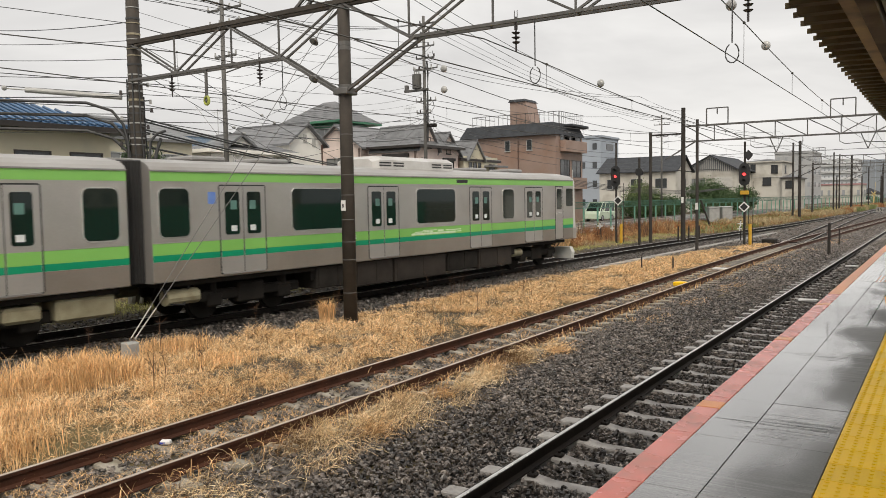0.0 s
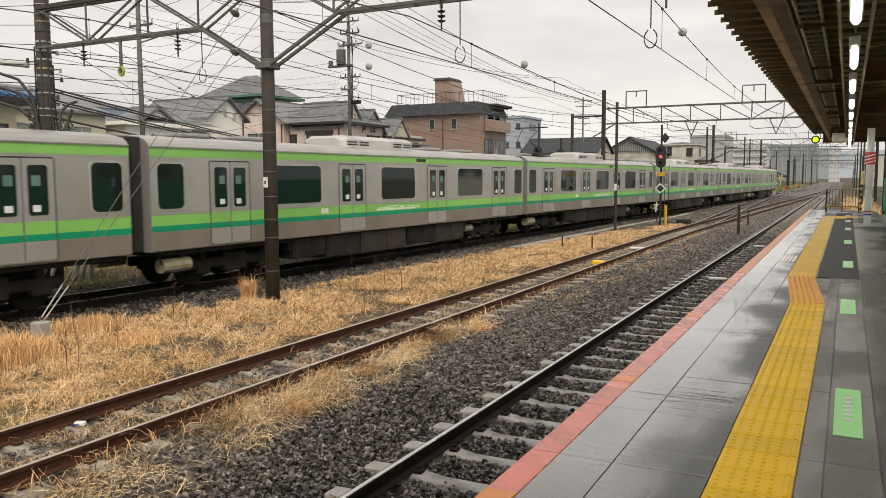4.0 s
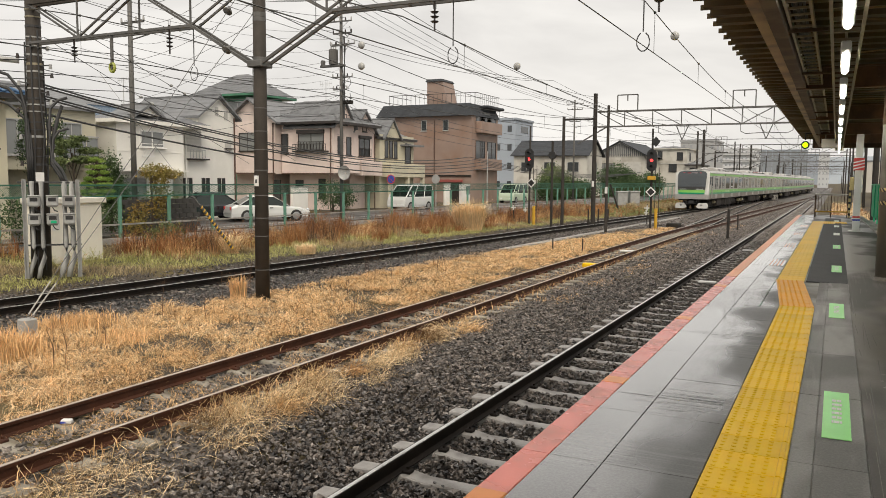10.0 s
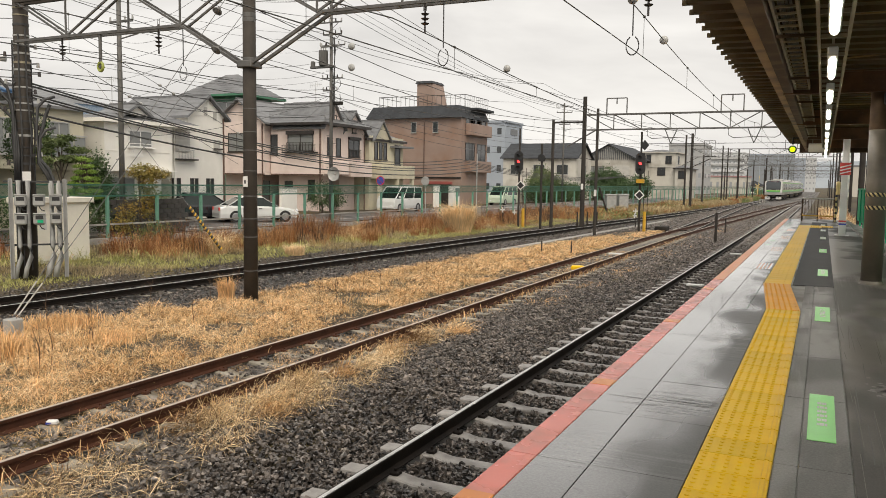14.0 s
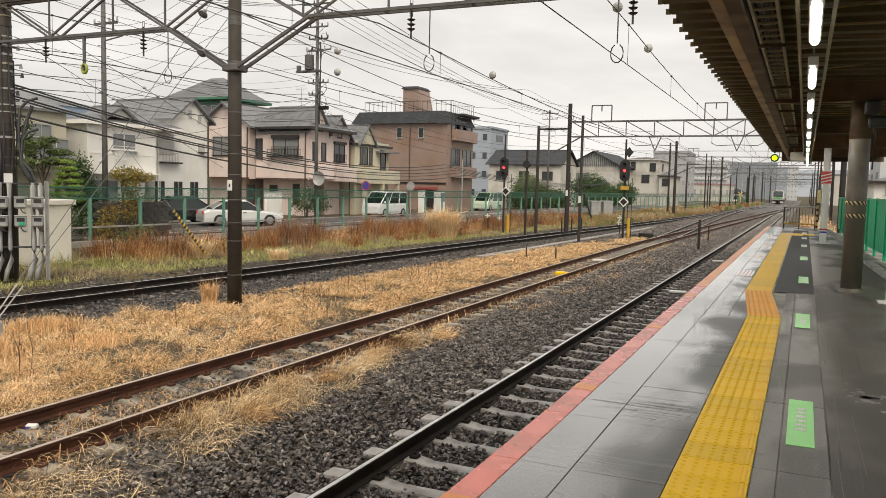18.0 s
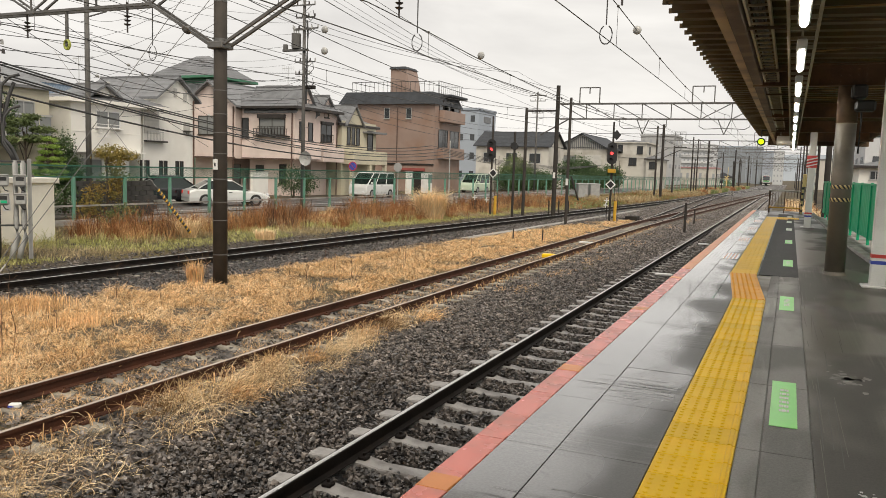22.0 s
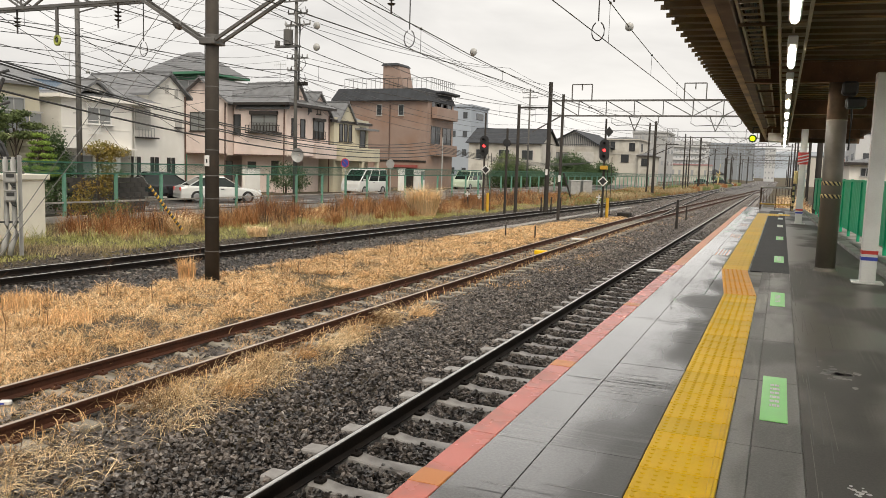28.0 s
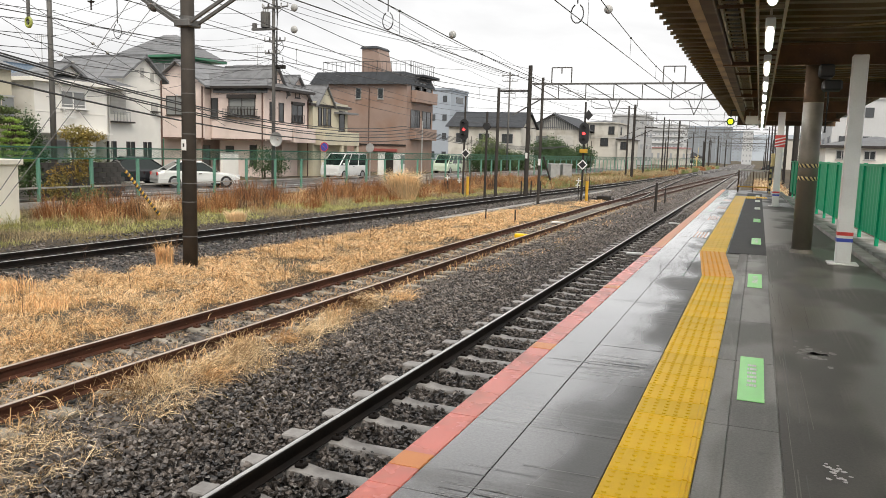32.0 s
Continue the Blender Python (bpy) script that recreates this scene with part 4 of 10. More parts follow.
    # running gear
    for y in (-6.9, 6.9):
        b = piece("bogie", cached("bogie|", bogie, UNDER), None, t, "grimy bogie frame", m=pose(0, y, 0))
        for yy in (-1.05, 1.05):
            for s in (-1, 1):
                piece("wheel", cached("wheel|", wheel, UNDER), None, b, m=pose(s * 0.566, yy, 0.43, 0, 0, 0 if s > 0 else 180))
    boxes = ((-4.3, 1.4, 0.40, UNDER), (-2.75, 1.6, 0.30, UNDER_GREY), (-0.6, 2.5, 0.28, UNDER_GREY), (1.6, 1.7, 0.36, UNDER), (3.6, 2.1, 0.30, UNDER_GREY))
    for i, (y, w, z0, mat) in enumerate(boxes):
        if k % 2 and i == 2:
            mat = UNDER
        for s in (-1, 1):
            e = Mesh().box(min(s * 0.55, s * 1.33), max(s * 0.55, s * 1.33), y - w / 2, y + w / 2, z0, 0.96, 0.02)
            for q in range(2):
                e.box(min(s * 1.33, s * 1.345), max(s * 1.33, s * 1.345), y - w / 2 + 0.08 + q * w / 2, y - 0.06 + q * w / 2, z0 + 0.08, 0.9)
            piece("equipment_box", e, mat, t)
    u = Mesh().box(-1.3, 1.3, -9.5, 9.5 if not cab else 8.8, 0.86, 0.99)
    piece("underframe", cached("underframe|" + c, lambda: u, UNDER), None, t, "dark underframe")
    for s in (-1, 1):
        for y0, y1, r, z in ((-9.3, -8.5, 0.17, 0.62), (4.95, 5.5, 0.14, 0.66)):
            piece("air_tank", cached(f"air_tank|{s}{y0}", lambda: Mesh().rod((s * 1.15, y0, z), (s * 1.15, y1, z), r, n=12), CREAM), None, t, "cream compressed-air tank")
    if k % 2 == 0:
        for s in (-1, 1):
            piece("cable_guard", cached(f"cable_guard|{s}", lambda: Mesh().tube([(s * 1.2, -9.4, 0.9), (s * 1.25, -9.2, 0.5), (s * 1.25, -8.9, 0.45), (s * 1.2, -8.7, 0.9)], 0.03, n=6), BLACK), None, t)
    for s in (-1, 1):
        piece("lower_fairing", cached(f"lower_fairing|{s}{c}", lambda: Mesh().box(min(s * 1.05, s * 1.25), max(s * 1.05, s * 1.25), -5.1, 5.0, 0.62, 0.98), UNDER), None, t)
    if k == 1:
        for s in (-1, 1):
            for y, w, z0, z1 in ((8.95, 1.2, 0.42, 0.86), (7.75, 0.7, 0.5, 0.8)):
                piece("sand_box", Mesh().box(min(s * 0.7, s * 1.3), max(s * 0.7, s * 1.3), y - w / 2, y + w / 2, z0, z1, 0.06), CREAM, t, "dirty cream equipment case")
    # gangway towards the next car
    ends = (-1,) if cab else (-1, 1)
    for e in ends:
        g = piece("gangway_bellows", cached(f"gangway_bellows|{e}", lambda: Mesh().box(-1.15, 1.15, min(e * 9.7, e * 9.99), max(e * 9.7, e * 9.99), 1.05, 3.43), BLACK), None, t, "black folded gangway bellows")
        for j in range(4):
            y0 = e * (9.75 + 0.066 * j)
            y1 = e * (9.75 + 0.066 * j + 0.05)
            piece("bellows_fold", cached(f"bellows_fold|{e}{j}", lambda: Mesh().box(-1.22, 1.22, min(y0, y1), max(y0, y1), 0.98, 3.5, 0.02), BLACK), None, g)
        piece("coupler", cached(f"coupler|{e}", lambda: Mesh().box(-0.2, 0.2, min(e * 9.7, e * 10.0), max(e * 9.7, e * 10.0), 0.7, 0.95, 0.03), BLACK), None, t)
    if cab:
        make_cab(t)
    return t


def make_cab(t):
    """The driver's end at +y: white nose round a raked black windscreen."""
    half = [(W - 0.03, 1.0), (W, 1.05), (W, 3.22), (W - 0.05, 3.34), (W - 0.2, 3.45), (W - 0.7, 3.56), (0, 3.62)]
    ring = half + [(-x, z) for x, z in reversed(half[:-1])]
    rake = lambda z: 0.34 * max(0.0, (z - 1.75) / 1.85) ** 1.25

    def nose(y, fx, dz, lean):
        return [(x * fx, y - lean * rake(z), z - dz * max(0, z - 3.1)) for x, z in ring]
    m = Mesh().loft([nose(9.2, 1.002, 0, 0.0), nose(9.42, 0.995, 0.03, 0.3), nose(9.56, 0.965, 0.08, 0.75), nose(9.62, 0.91, 0.16, 1.0)], caps=True)
    piece("cab_shell", m, CAB_WHITE, t, "white driver's cab shell")
    face = lambda z: 9.62 - rake(z)

    def curved(zs, xs, d):
        """A sheet bowed across the nose, proud of it by d."""
        q = Mesh()
        q.loft([[(x * f, face(z) + d + 0.05 * (1 - f * f), z) for f in (-1, -0.75, -0.4, 0, 0.4, 0.75, 1)] for z, x in zip(zs, xs)], closed=False)
        q.loft([[(-x, face(z) - 0.06, z), (-x, face(z) + d, z)] for z, x in zip(zs, xs)], closed=False)
        q.loft([[(x, face(z) + d, z), (x, face(z) - 0.06, z)] for z, x in zip(zs, xs)], closed=False)
        q.f = [tuple(reversed(f)) for f in q.f]
        return q
    zs = (1.80, 2.1, 2.5, 2.9, 3.15, 3.30, 3.40, 3.46, 3.485)
    xs = (1.17, 1.19, 1.215, 1.24, 1.24, 1.20, 1.08, 0.86, 0.5)
    piece("windscreen", curved(zs, xs, 0.012), SCREEN_GLASS, t, "black wraparound windscreen", smooth=True)
    piece("lower_mask", curved((1.805, 1.95, 2.08), (1.165, 1.175, 1.185), 0.02), BLACK, t, "matt black panel below the windscreen", smooth=True)
    for s in (-1, 1):
        piece("headlamp_glass", Mesh().box(min(s * 0.42, s * 1.02), max(s * 0.42, s * 1.02), 9.655, 9.68, 1.835, 1.885, 0.01), STICKER, t, "slim pale headlamp glass")
        piece("wiper", Mesh().rod((s * 0.08, face(2.12) + 0.07, 2.08), (s * 0.75, face(2.55) + 0.06, 2.50), 0.009, n=5), BLACK, t, "slim windscreen wiper")
        piece("tail_lamp", Mesh().box(min(s * 0.62, s * 0.78), max(s * 0.62, s * 0.78), face(3.30) + 0.02, face(3.30) + 0.05, 3.24, 3.34), LED_DIM, t, "dim red tail lamp")
    piece("front_display", Mesh().box(-0.46, 0.46, face(3.30) + 0.035, face(3.30) + 0.062, 3.22, 3.37), DISPLAY, t, "dark destination display")
    for x0, x1, mat, lab in ((0.16, 0.42, LED_DIM, "red line of writing"), (-0.42, 0.10, LED_WHITE, "white line of writing")):
        piece("display_writing", Mesh().box(x0, x1, face(3.30) + 0.06, face(3.30) + 0.066, 3.26, 3.33), mat, t, lab)
    piece("front_lime_band", curved((1.56, 1.68, 1.79), (1.13, 1.15, 1.165), 0.014), LIME, t)
    piece("front_green_band", curved((1.43, 1.50, 1.56), (1.11, 1.12, 1.13), 0.014), DKGREEN, t)
    bm = Mesh().loft([[(x * f, y, z) for x, z in ((W + 0.004, 0.98), (W + 0.004, 1.40), (-W - 0.004, 1.40), (-W - 0.004, 0.98))] for y, f in ((9.18, 1.0), (9.48, 0.995), (9.64, 0.95), (9.69, 0.90))], caps=True)
    piece("front_bumper", bm, STEEL, t, "grey lower front panel")
    piece("bumper_trim", Mesh().loft([[(x, 9.70 - 0.02 * abs(x), z) for z in (1.12, 1.15)] for x in (-1.2, -0.6, 0, 0.6, 1.2)], closed=False), STEEL_RIM, t, "bright trim line across the lower front")
    for s in (-1, 1):
        o = [(0.42, 0.30), (0.62, 0.64), (1.30, 0.64), (1.40, 0.44), (1.36, 0.17), (0.62, 0.17)]
        sk = Mesh().loft([[(s * a, y - 0.10 * max(0, a - 0.6), z) for a, z in (o if s < 0 else reversed(o))] for y in (9.30, 9.56)], caps=True)
        pl = piece("snow_plough", sk, CAB_WHITE, t, "white lower skirt")
        for z in (0.40, 0.48):
            piece("slot", Mesh().box(min(s * 0.78, s * 0.98), max(s * 0.78, s * 0.98), 9.54, 9.565, z, z + 0.035), BLACK, pl, "dark slot")
    cp = Mesh().box(-0.24, 0.24, 9.1, 9.66, 0.52, 0.86, 0.06)
    cp.box(-0.17, 0.17, 9.66, 9.84, 0.56, 0.82, 0.04).rod((-0.5, 9.5, 0.72), (0.5, 9.5, 0.72), 0.035, n=6)
    piece("coupler", cp, BLACK, t, "black coupler")
    pipes = Mesh()
    for x in (-0.62, -0.45, 0.45, 0.62):
        pipes.tube([(x, 9.5, 0.98), (x * 1.02, 9.62, 0.75), (x * 0.8, 9.60, 0.55), (x * 0.5, 9.5, 0.62)], 0.025, n=6)
    tagged(piece("brake_hose", pipes, BLACK, t, "dark hanging hoses"), kind="stuff")
    for s in (-1, 1):
        f = piece("cab_door", plate(s, 8.01, 2.02, 0.66, 2.06, 0.04, -0.01, 0.004), BLACK, t)
        piece("cab_door_leaf", plate(s, 8.01, 2.02, 0.58, 1.98, 0.03, 0.0, 0.007), STEEL_DOOR, f)
        piece("cab_door_pane", plate(s, 8.01, 2.55, 0.40, 0.78, 0.05, 0.0, 0.011), DARK_GLASS, f)
        piece("cab_door_handle", plate(s, 8.01, 2.02, 0.34, 0.05, 0.02, 0.0, 0.02), STEEL_RIM, f, "bright handle bar")
        piece("cab_side_window", plate(s, 8.88, 2.62, 0.56, 0.68, 0.05, 0.0, 0.010), DARK_GLASS, t)


CARS = [make_car(k, k in (0, 7), k in (3, 5)) for k in range(8)]

# distance along the far line
LINE_Y = np.arange(-170, 720, 1.0)
LINE_X = np.array([far_line(y) for y in LINE_Y])
LINE_S = np.concatenate([[0], np.cumsum(np.hypot(np.diff(LINE_X), np.diff(LINE_Y)))])
LINE_S -= np.interp(0.0, LINE_Y, LINE_S)


def on_line(s, back):
    y = float(np.interp(s, LINE_S, LINE_Y))
    a, b = (float(np.interp(s + d, LINE_S, LINE_Y)) for d in (-6.9, 6.9))
    xa, xb = far_line(a), far_line(b)
    return pose((xa + xb) / 2, (a + b) / 2, FAR_Z, 0, 0, math.degrees(math.atan2(xa - xb, b - a)) + (180 if back else 0))

# ---- canopy over the platform ----
TIN = shader("brown_corrugated_sheet", (0.142, 0.102, 0.046), (0.088, 0.063, 0.028), spec=0.15, rough=0.6, scale=1.2, fine=25, bump=0.1, stain=(0.15, 0.115, 0.08), stain_scale=0.7)
BEAM_TAN = shader("tan_painted_steel", (0.38, 0.25, 0.11), (0.28, 0.18, 0.08), rough=0.5, scale=1.5, fine=30, bump=0.08, stain=(0.12, 0.08, 0.05), stain_scale=1.4, spec=0.2)
BEAM_RUST = shader("rusty_brown_steel", (0.085, 0.056, 0.036), (0.06, 0.04, 0.027), spec=0.15, rough=0.65, scale=1.5, fine=30, bump=0.12, stain=(0.15, 0.10, 0.06), stain_scale=2.0)
TRAY = shader("galvanised_steel", (0.34, 0.30, 0.21), (0.24, 0.21, 0.15), rough=0.55, metal=0.3, scale=2, fine=30, bump=0.1)
TUBE = shader("lit_fluorescent_tube", (1.0, 0.98, 0.92), (1.0, 0.98, 0.92), rough=0.4, bump=0.0, glow=38.0, spread=0.0)
POST_GREY = shader("grey_brown_painted_post", (0.135, 0.117, 0.088), (0.108, 0.094, 0.071), rough=0.45, scale=2, fine=30, bump=0.06, stain=(0.20, 0.175, 0.14), stain_scale=1.5)
RED = shader("red_paint", (0.60, 0.06, 0.05), (0.50, 0.05, 0.045), rough=0.45, scale=4, bump=0.04)
BLUE = shader("blue_paint", (0.05, 0.08, 0.42), (0.04, 0.07, 0.36), rough=0.45, scale=4, bump=0.04)
FENCE_PANEL = shader("green_fence_panel", (0.0, 0.42, 0.20), (0.0, 0.36, 0.17), rough=0.45, scale=1.5, fine=30, bump=0.06, spread=0.05)
TIGER_Y = shader("faded_yellow_tape", (0.70, 0.56, 0.26), (0.60, 0.48, 0.22), rough=0.5, scale=4, bump=0.04)
POLE_CON = shader("brown_grey_concrete_pole", (0.072, 0.062, 0.053), (0.052, 0.045, 0.039), rough=0.75, scale=2.5, fine=60, bump=0.2, spec=0.25, stain=(0.05, 0.044, 0.038), stain_scale=1.6)
GALV = shader("dull_galvanised_lattice", (0.145, 0.14, 0.134), (0.10, 0.097, 0.092), rough=0.55, metal=0.3, scale=3, fine=40, bump=0.08)
WIRE = shader("dark_cable", (0.035, 0.035, 0.036), (0.05, 0.05, 0.05), rough=0.5, scale=3, bump=0.0)
COPPER = shader("tarnished_contact_wire", (0.10, 0.095, 0.085), (0.07, 0.07, 0.065), rough=0.45, metal=0.5, scale=3, bump=0.0)
PORCELAIN = shader("brown_black_insulator", (0.05, 0.04, 0.035), (0.035, 0.03, 0.03), rough=0.25, scale=5, bump=0.0)
PORCELAIN_PALE = shader("pale_insulator", (0.42, 0.42, 0.41), (0.34, 0.34, 0.33), rough=0.3, scale=5, bump=0.0)


# lighter copy of BEAM_RUST: lamplight on the cross beams is in the colour
CROSS_LIT_RUST = shader("lamplit_rusty_cross_beam", (0.15, 0.075, 0.036), (0.085, 0.045, 0.024), rough=0.6, scale=2.5, fine=25, bump=0.2, stain=(0.20, 0.10, 0.045), stain_scale=1.5)


def make_canopy():
    c = thing("canopy", "brown corrugated steel platform canopy on beams", "canopy", kind="structure")
    y0, y1 = -6.0, 37.5
    xs = ((0.15, 4.43), (1.6, 4.40), (2.6, 4.38), (3.6, 4.40), (4.4, 4.43))
    rings, y = [], y0
    while y < y1:
        for dy, dz in ((0, 0.0), (0.17, 0.0), (0.21, 0.13), (0.44, 0.13), (0.48, 0.0)):
            rings.append([(x, y + dy, z + dz) for x, z in xs])
        y += 0.48
    under = Mesh().loft(rings, closed=False)
    top = Mesh().loft([[(x + (0.012 if i == 0 else 0), yy, z + 0.15) for i, (x, z) in enumerate(xs)] for yy in (y0, y1)], closed=False)
    piece("ceiling_sheet", under, TIN, c, "folded brown steel roof deck")
    piece("roof_sheet", top, TIN, c)
    y = y0
    while y < y1:
        piece("deck_tooth", Mesh().box(0.105, 0.16, y + 0.07, y + 0.095, 4.415, 4.47), TIN, c)
        y += 0.48
    for name, x, w, z0, z1, mat in (("edge_beam", 0.80, 0.11, 4.08, 4.38, BEAM_TAN), ("back_beam", 4.1, 0.1, 4.12, 4.38, BEAM_RUST)):
        b = Mesh().box(x - w / 2, x + w / 2, y0, y1, z0, z0 + 0.025)
        b.box(x - w / 2, x + w / 2, y0, y1, z1 - 0.025, z1).box(x - 0.04, x + 0.04, y0, y1, z0 + 0.025, z1 - 0.025)
        piece(name, b, mat, c, "long steel beam under the canopy")
    for y in (-3.2, 4.2, 13.75, 20.6, 26.9, 33.0):
        b = Mesh()
        b.box(0.86, 4.2, y - 0.07, y + 0.07, 4.03, 4.05).box(0.86, 4.2, y - 0.07, y + 0.07, 4.35, 4.37).box(0.86, 4.2, y - 0.012, y + 0.012, 4.05, 4.35)
        for i in range(5):
            for z in (4.1, 4.2, 4.3):
                b.rod((2.0 + 0.12 * i, y - 0.012, z), (2.0 + 0.12 * i, y - 0.03, z), 0.016, n=6)
        piece("cross_beam", b, CROSS_LIT_RUST, c, "dark riveted cross beam")
    piece("end_fascia", Mesh().box(0.5, 4.4, 37.3, 37.42, 4.02, 4.42, 0.01), BEAM_RUST, c, "dark fascia at the canopy end")
    y = -4.9
    while y < 26:
        piece("tray_bracket", Mesh().box(0.86, 1.36, y - 0.02, y + 0.02, 4.065, 4.095), BEAM_RUST, c)
        y += 3.4
    for ya, yb in ((8.2, 7.3), (9.0, 9.0), (9.6, 10.4), (12.0, 11.0), (15.0, 15.8), (17.2, 16.6), (18.6, 18.9)):
        piece("tie_rod", Mesh().rod((1.66, ya, 4.31), (4.2, yb, 4.31), 0.011, n=5), BEAM_TAN, c)
    # cable trays: ladders
    for x0, x1, z in ((1.03, 1.23, 4.10),):
        tr = thing("cable_tray", "galvanised ladder tray with dark cables below the canopy", "cable tray")
        for x in (x0, x1):
            piece("side_rail", Mesh().box(x - 0.012, x + 0.012, y0, 27, z, z + 0.07), TRAY, tr)
        r = Mesh()
        for i in range(150):
            y = -5.8 + i * 0.3
            if y < 26.9:
                r.box(x0, x1, y, y + 0.025, z, z + 0.02)
        tagged(piece("rung", r, TRAY, tr), kind="stuff")
        for j in range(4):
            x = x0 + 0.055 + 0.03 * j
            piece("cable", Mesh().tube([(x, yy, z + 0.04 + 0.008 * math.sin(yy * 3 + j)) for yy in np.arange(-6, 27, 1.5)], 0.014), WIRE, tr)
    box_dark = Mesh().box(0.86, 1.0, y0, 27, 4.05, 4.22, 0.01)
    tagged(piece("cable_duct", box_dark, BEAM_RUST), "dark metal cable duct below the canopy", "cable duct")
    # lamps in a row on a light channel
    lt = thing("lighting_channel", "thin steel channel carrying the platform lamps", "lighting channel")
    for x in (1.41, 1.63):
        piece("channel_rail", Mesh().box(x - 0.012, x + 0.012, y0, 34, 3.78, 3.83), TRAY, lt)
    r = Mesh()
    for i in range(80):
        r.box(1.41, 1.63, -5.8 + i * 0.5, -5.77 + i * 0.5, 3.79, 3.82)
    tagged(piece("channel_rung", r, TRAY, lt), kind="stuff")
    y = 0.57
    while y < 34:
        f = thing("platform_lamp", "white fluorescent tube lamp, lit, below the canopy", "lamp", pose(1.52, y, 3.66), "platform lamps in a row")
        piece("lamp_housing", Mesh().box(-0.042, 0.042, -0.85, 0.66, 0.025, 0.10, 0.01), CAB_WHITE, f)
        tb = Mesh().loft([[(0.029 * math.cos(a * math.pi / 6), yy, 0.024 - 0.030 * math.sin(a * math.pi / 6)) for a in range(7)] for yy in (-0.58, 0.58)], caps=True)
        piece("tube", tb, TUBE, f, "glowing white tube", smooth=False)
        piece("hanger", Mesh().rod((0, -0.4, 0.1), (0, -0.4, 0.6), 0.01).rod((0, 0.4, 0.1), (0, 0.4, 0.6), 0.01), TRAY, f)
        y += 2.575
    # hanging sign box at the far end and the round departure lamp
    s = thing("hanging_box", "beige box hung below the canopy edge", "junction box", pose(1.28, 27.4, 3.66))
    piece("box_body", Mesh().box(-0.26, 0.26, -0.1, 0.1, 0, 0.27, 0.02), CREAM_BOX, s)
    piece("box_hanger", Mesh().rod((-0.15, 0, 0.27), (-0.15, 0, 0.5), 0.015).rod((0.15, 0, 0.27), (0.15, 0, 0.5), 0.015), TRAY, s)
    g = thing("repeater_signal", "round black repeater lamp, lit yellow-green, hung from the canopy", "signal", pose(0.42, 31.5, 3.92))
    hd = Mesh().loft([[(r * math.cos(q * math.pi / 8), yy, r * math.sin(q * math.pi / 8)) for q in range(16)] for r, yy in ((0.145, -0.02), (0.145, 0.1))], caps=True)
    piece("lamp_ring", hd, BLACK, g)
    piece("lens", Mesh().loft([[(r * math.cos(q * math.pi / 8), yy, r * math.sin(q * math.pi / 8)) for q in range(16)] for r, yy in ((0.09, -0.05), (0.095, -0.021))], caps=True), LENS_GREEN, g, "lit yellow-green lens")
    piece("bracket", Mesh().rod((0, 0.05, 0.18), (0, 0.05, 0.42), 0.025).rod((0, 0.05, 0.42), (0.25, 0.05, 0.42), 0.025), BLACK, g)


CREAM_BOX = shader("beige_box_paint", (0.84, 0.80, 0.70), (0.77, 0.73, 0.64), rough=0.5, scale=3, bump=0.05)
LENS_GREEN = shader("lit_green_lens", (0.52, 1.0, 0.01), (0.52, 1.0, 0.01), rough=0.3, bump=0.0, glow=1.5, spread=0.0)
LENS_RED = shader("lit_red_lens", (1.0, 0.05, 0.05), (1.0, 0.05, 0.05), rough=0.3, bump=0.0, glow=3.0, spread=0.0)
make_canopy()


def round_column():
    c = thing("round_column", "grey-brown round steel column with hazard tape bands and a dark loudspeaker", "column", pose(2.24, 13.75, 1.095))
    piece("shaft", Mesh().rod((0, 0, 0), (0, 0, 2.93), 0.147, n=24), POST_GREY, c, smooth=True)
    piece("foot", Mesh().rod((0, 0, 0), (0, 0, 0.05), 0.18, 0.155, n=24), POST_GREY, c)
    for z in (1.15, 1.35):
        b = Mesh()
        for i in range(14):
            a0 = 2 * math.pi * i / 14
            b.loft([[(0.151 * math.cos(a + q), 0.151 * math.sin(a + q), zz) for q in (0, 0.11, 0.22)] for a, zz in ((a0, z), (a0 - 0.3, z + 0.06))], closed=False)
        piece("hazard_tape", Mesh().rod((0, 0, z), (0, 0, z + 0.06), 0.149, n=24), TIGER_Y, c, "faded yellow tape", smooth=True)
        piece("tape_stripe", b, BLACK, c, "black slanting stripes")
    # added dark skin: shade under the canopy painted on the upper shaft
    piece("upper_sleeve", Mesh().rod((0, 0, 2.36), (0, 0, 2.925), 0.1495, n=24), BEAM_RUST, c, "dark upper shaft, canopy shade put into its colour", smooth=True)
    piece("wire_ring", Mesh().rod((0, 0, 2.35), (0, 0, 2.365), 0.151, n=20), TRAY, c)
    sp = Mesh().box(0.08, 0.36, -0.40, -0.12, 2.52, 2.68, 0.03).box(0.02, 0.24, -0.36, 0.1, 2.72, 2.92, 0.03)
    piece("loudspeaker_box", sp, BLACK, c, "black camera and speaker box")
    piece("cable_drop", Mesh().tube([(0.17, 0.02, 2.9), (0.2, 0.02, 2.4), (0.19, 0.02, 1.9)], 0.016), WIRE, c)


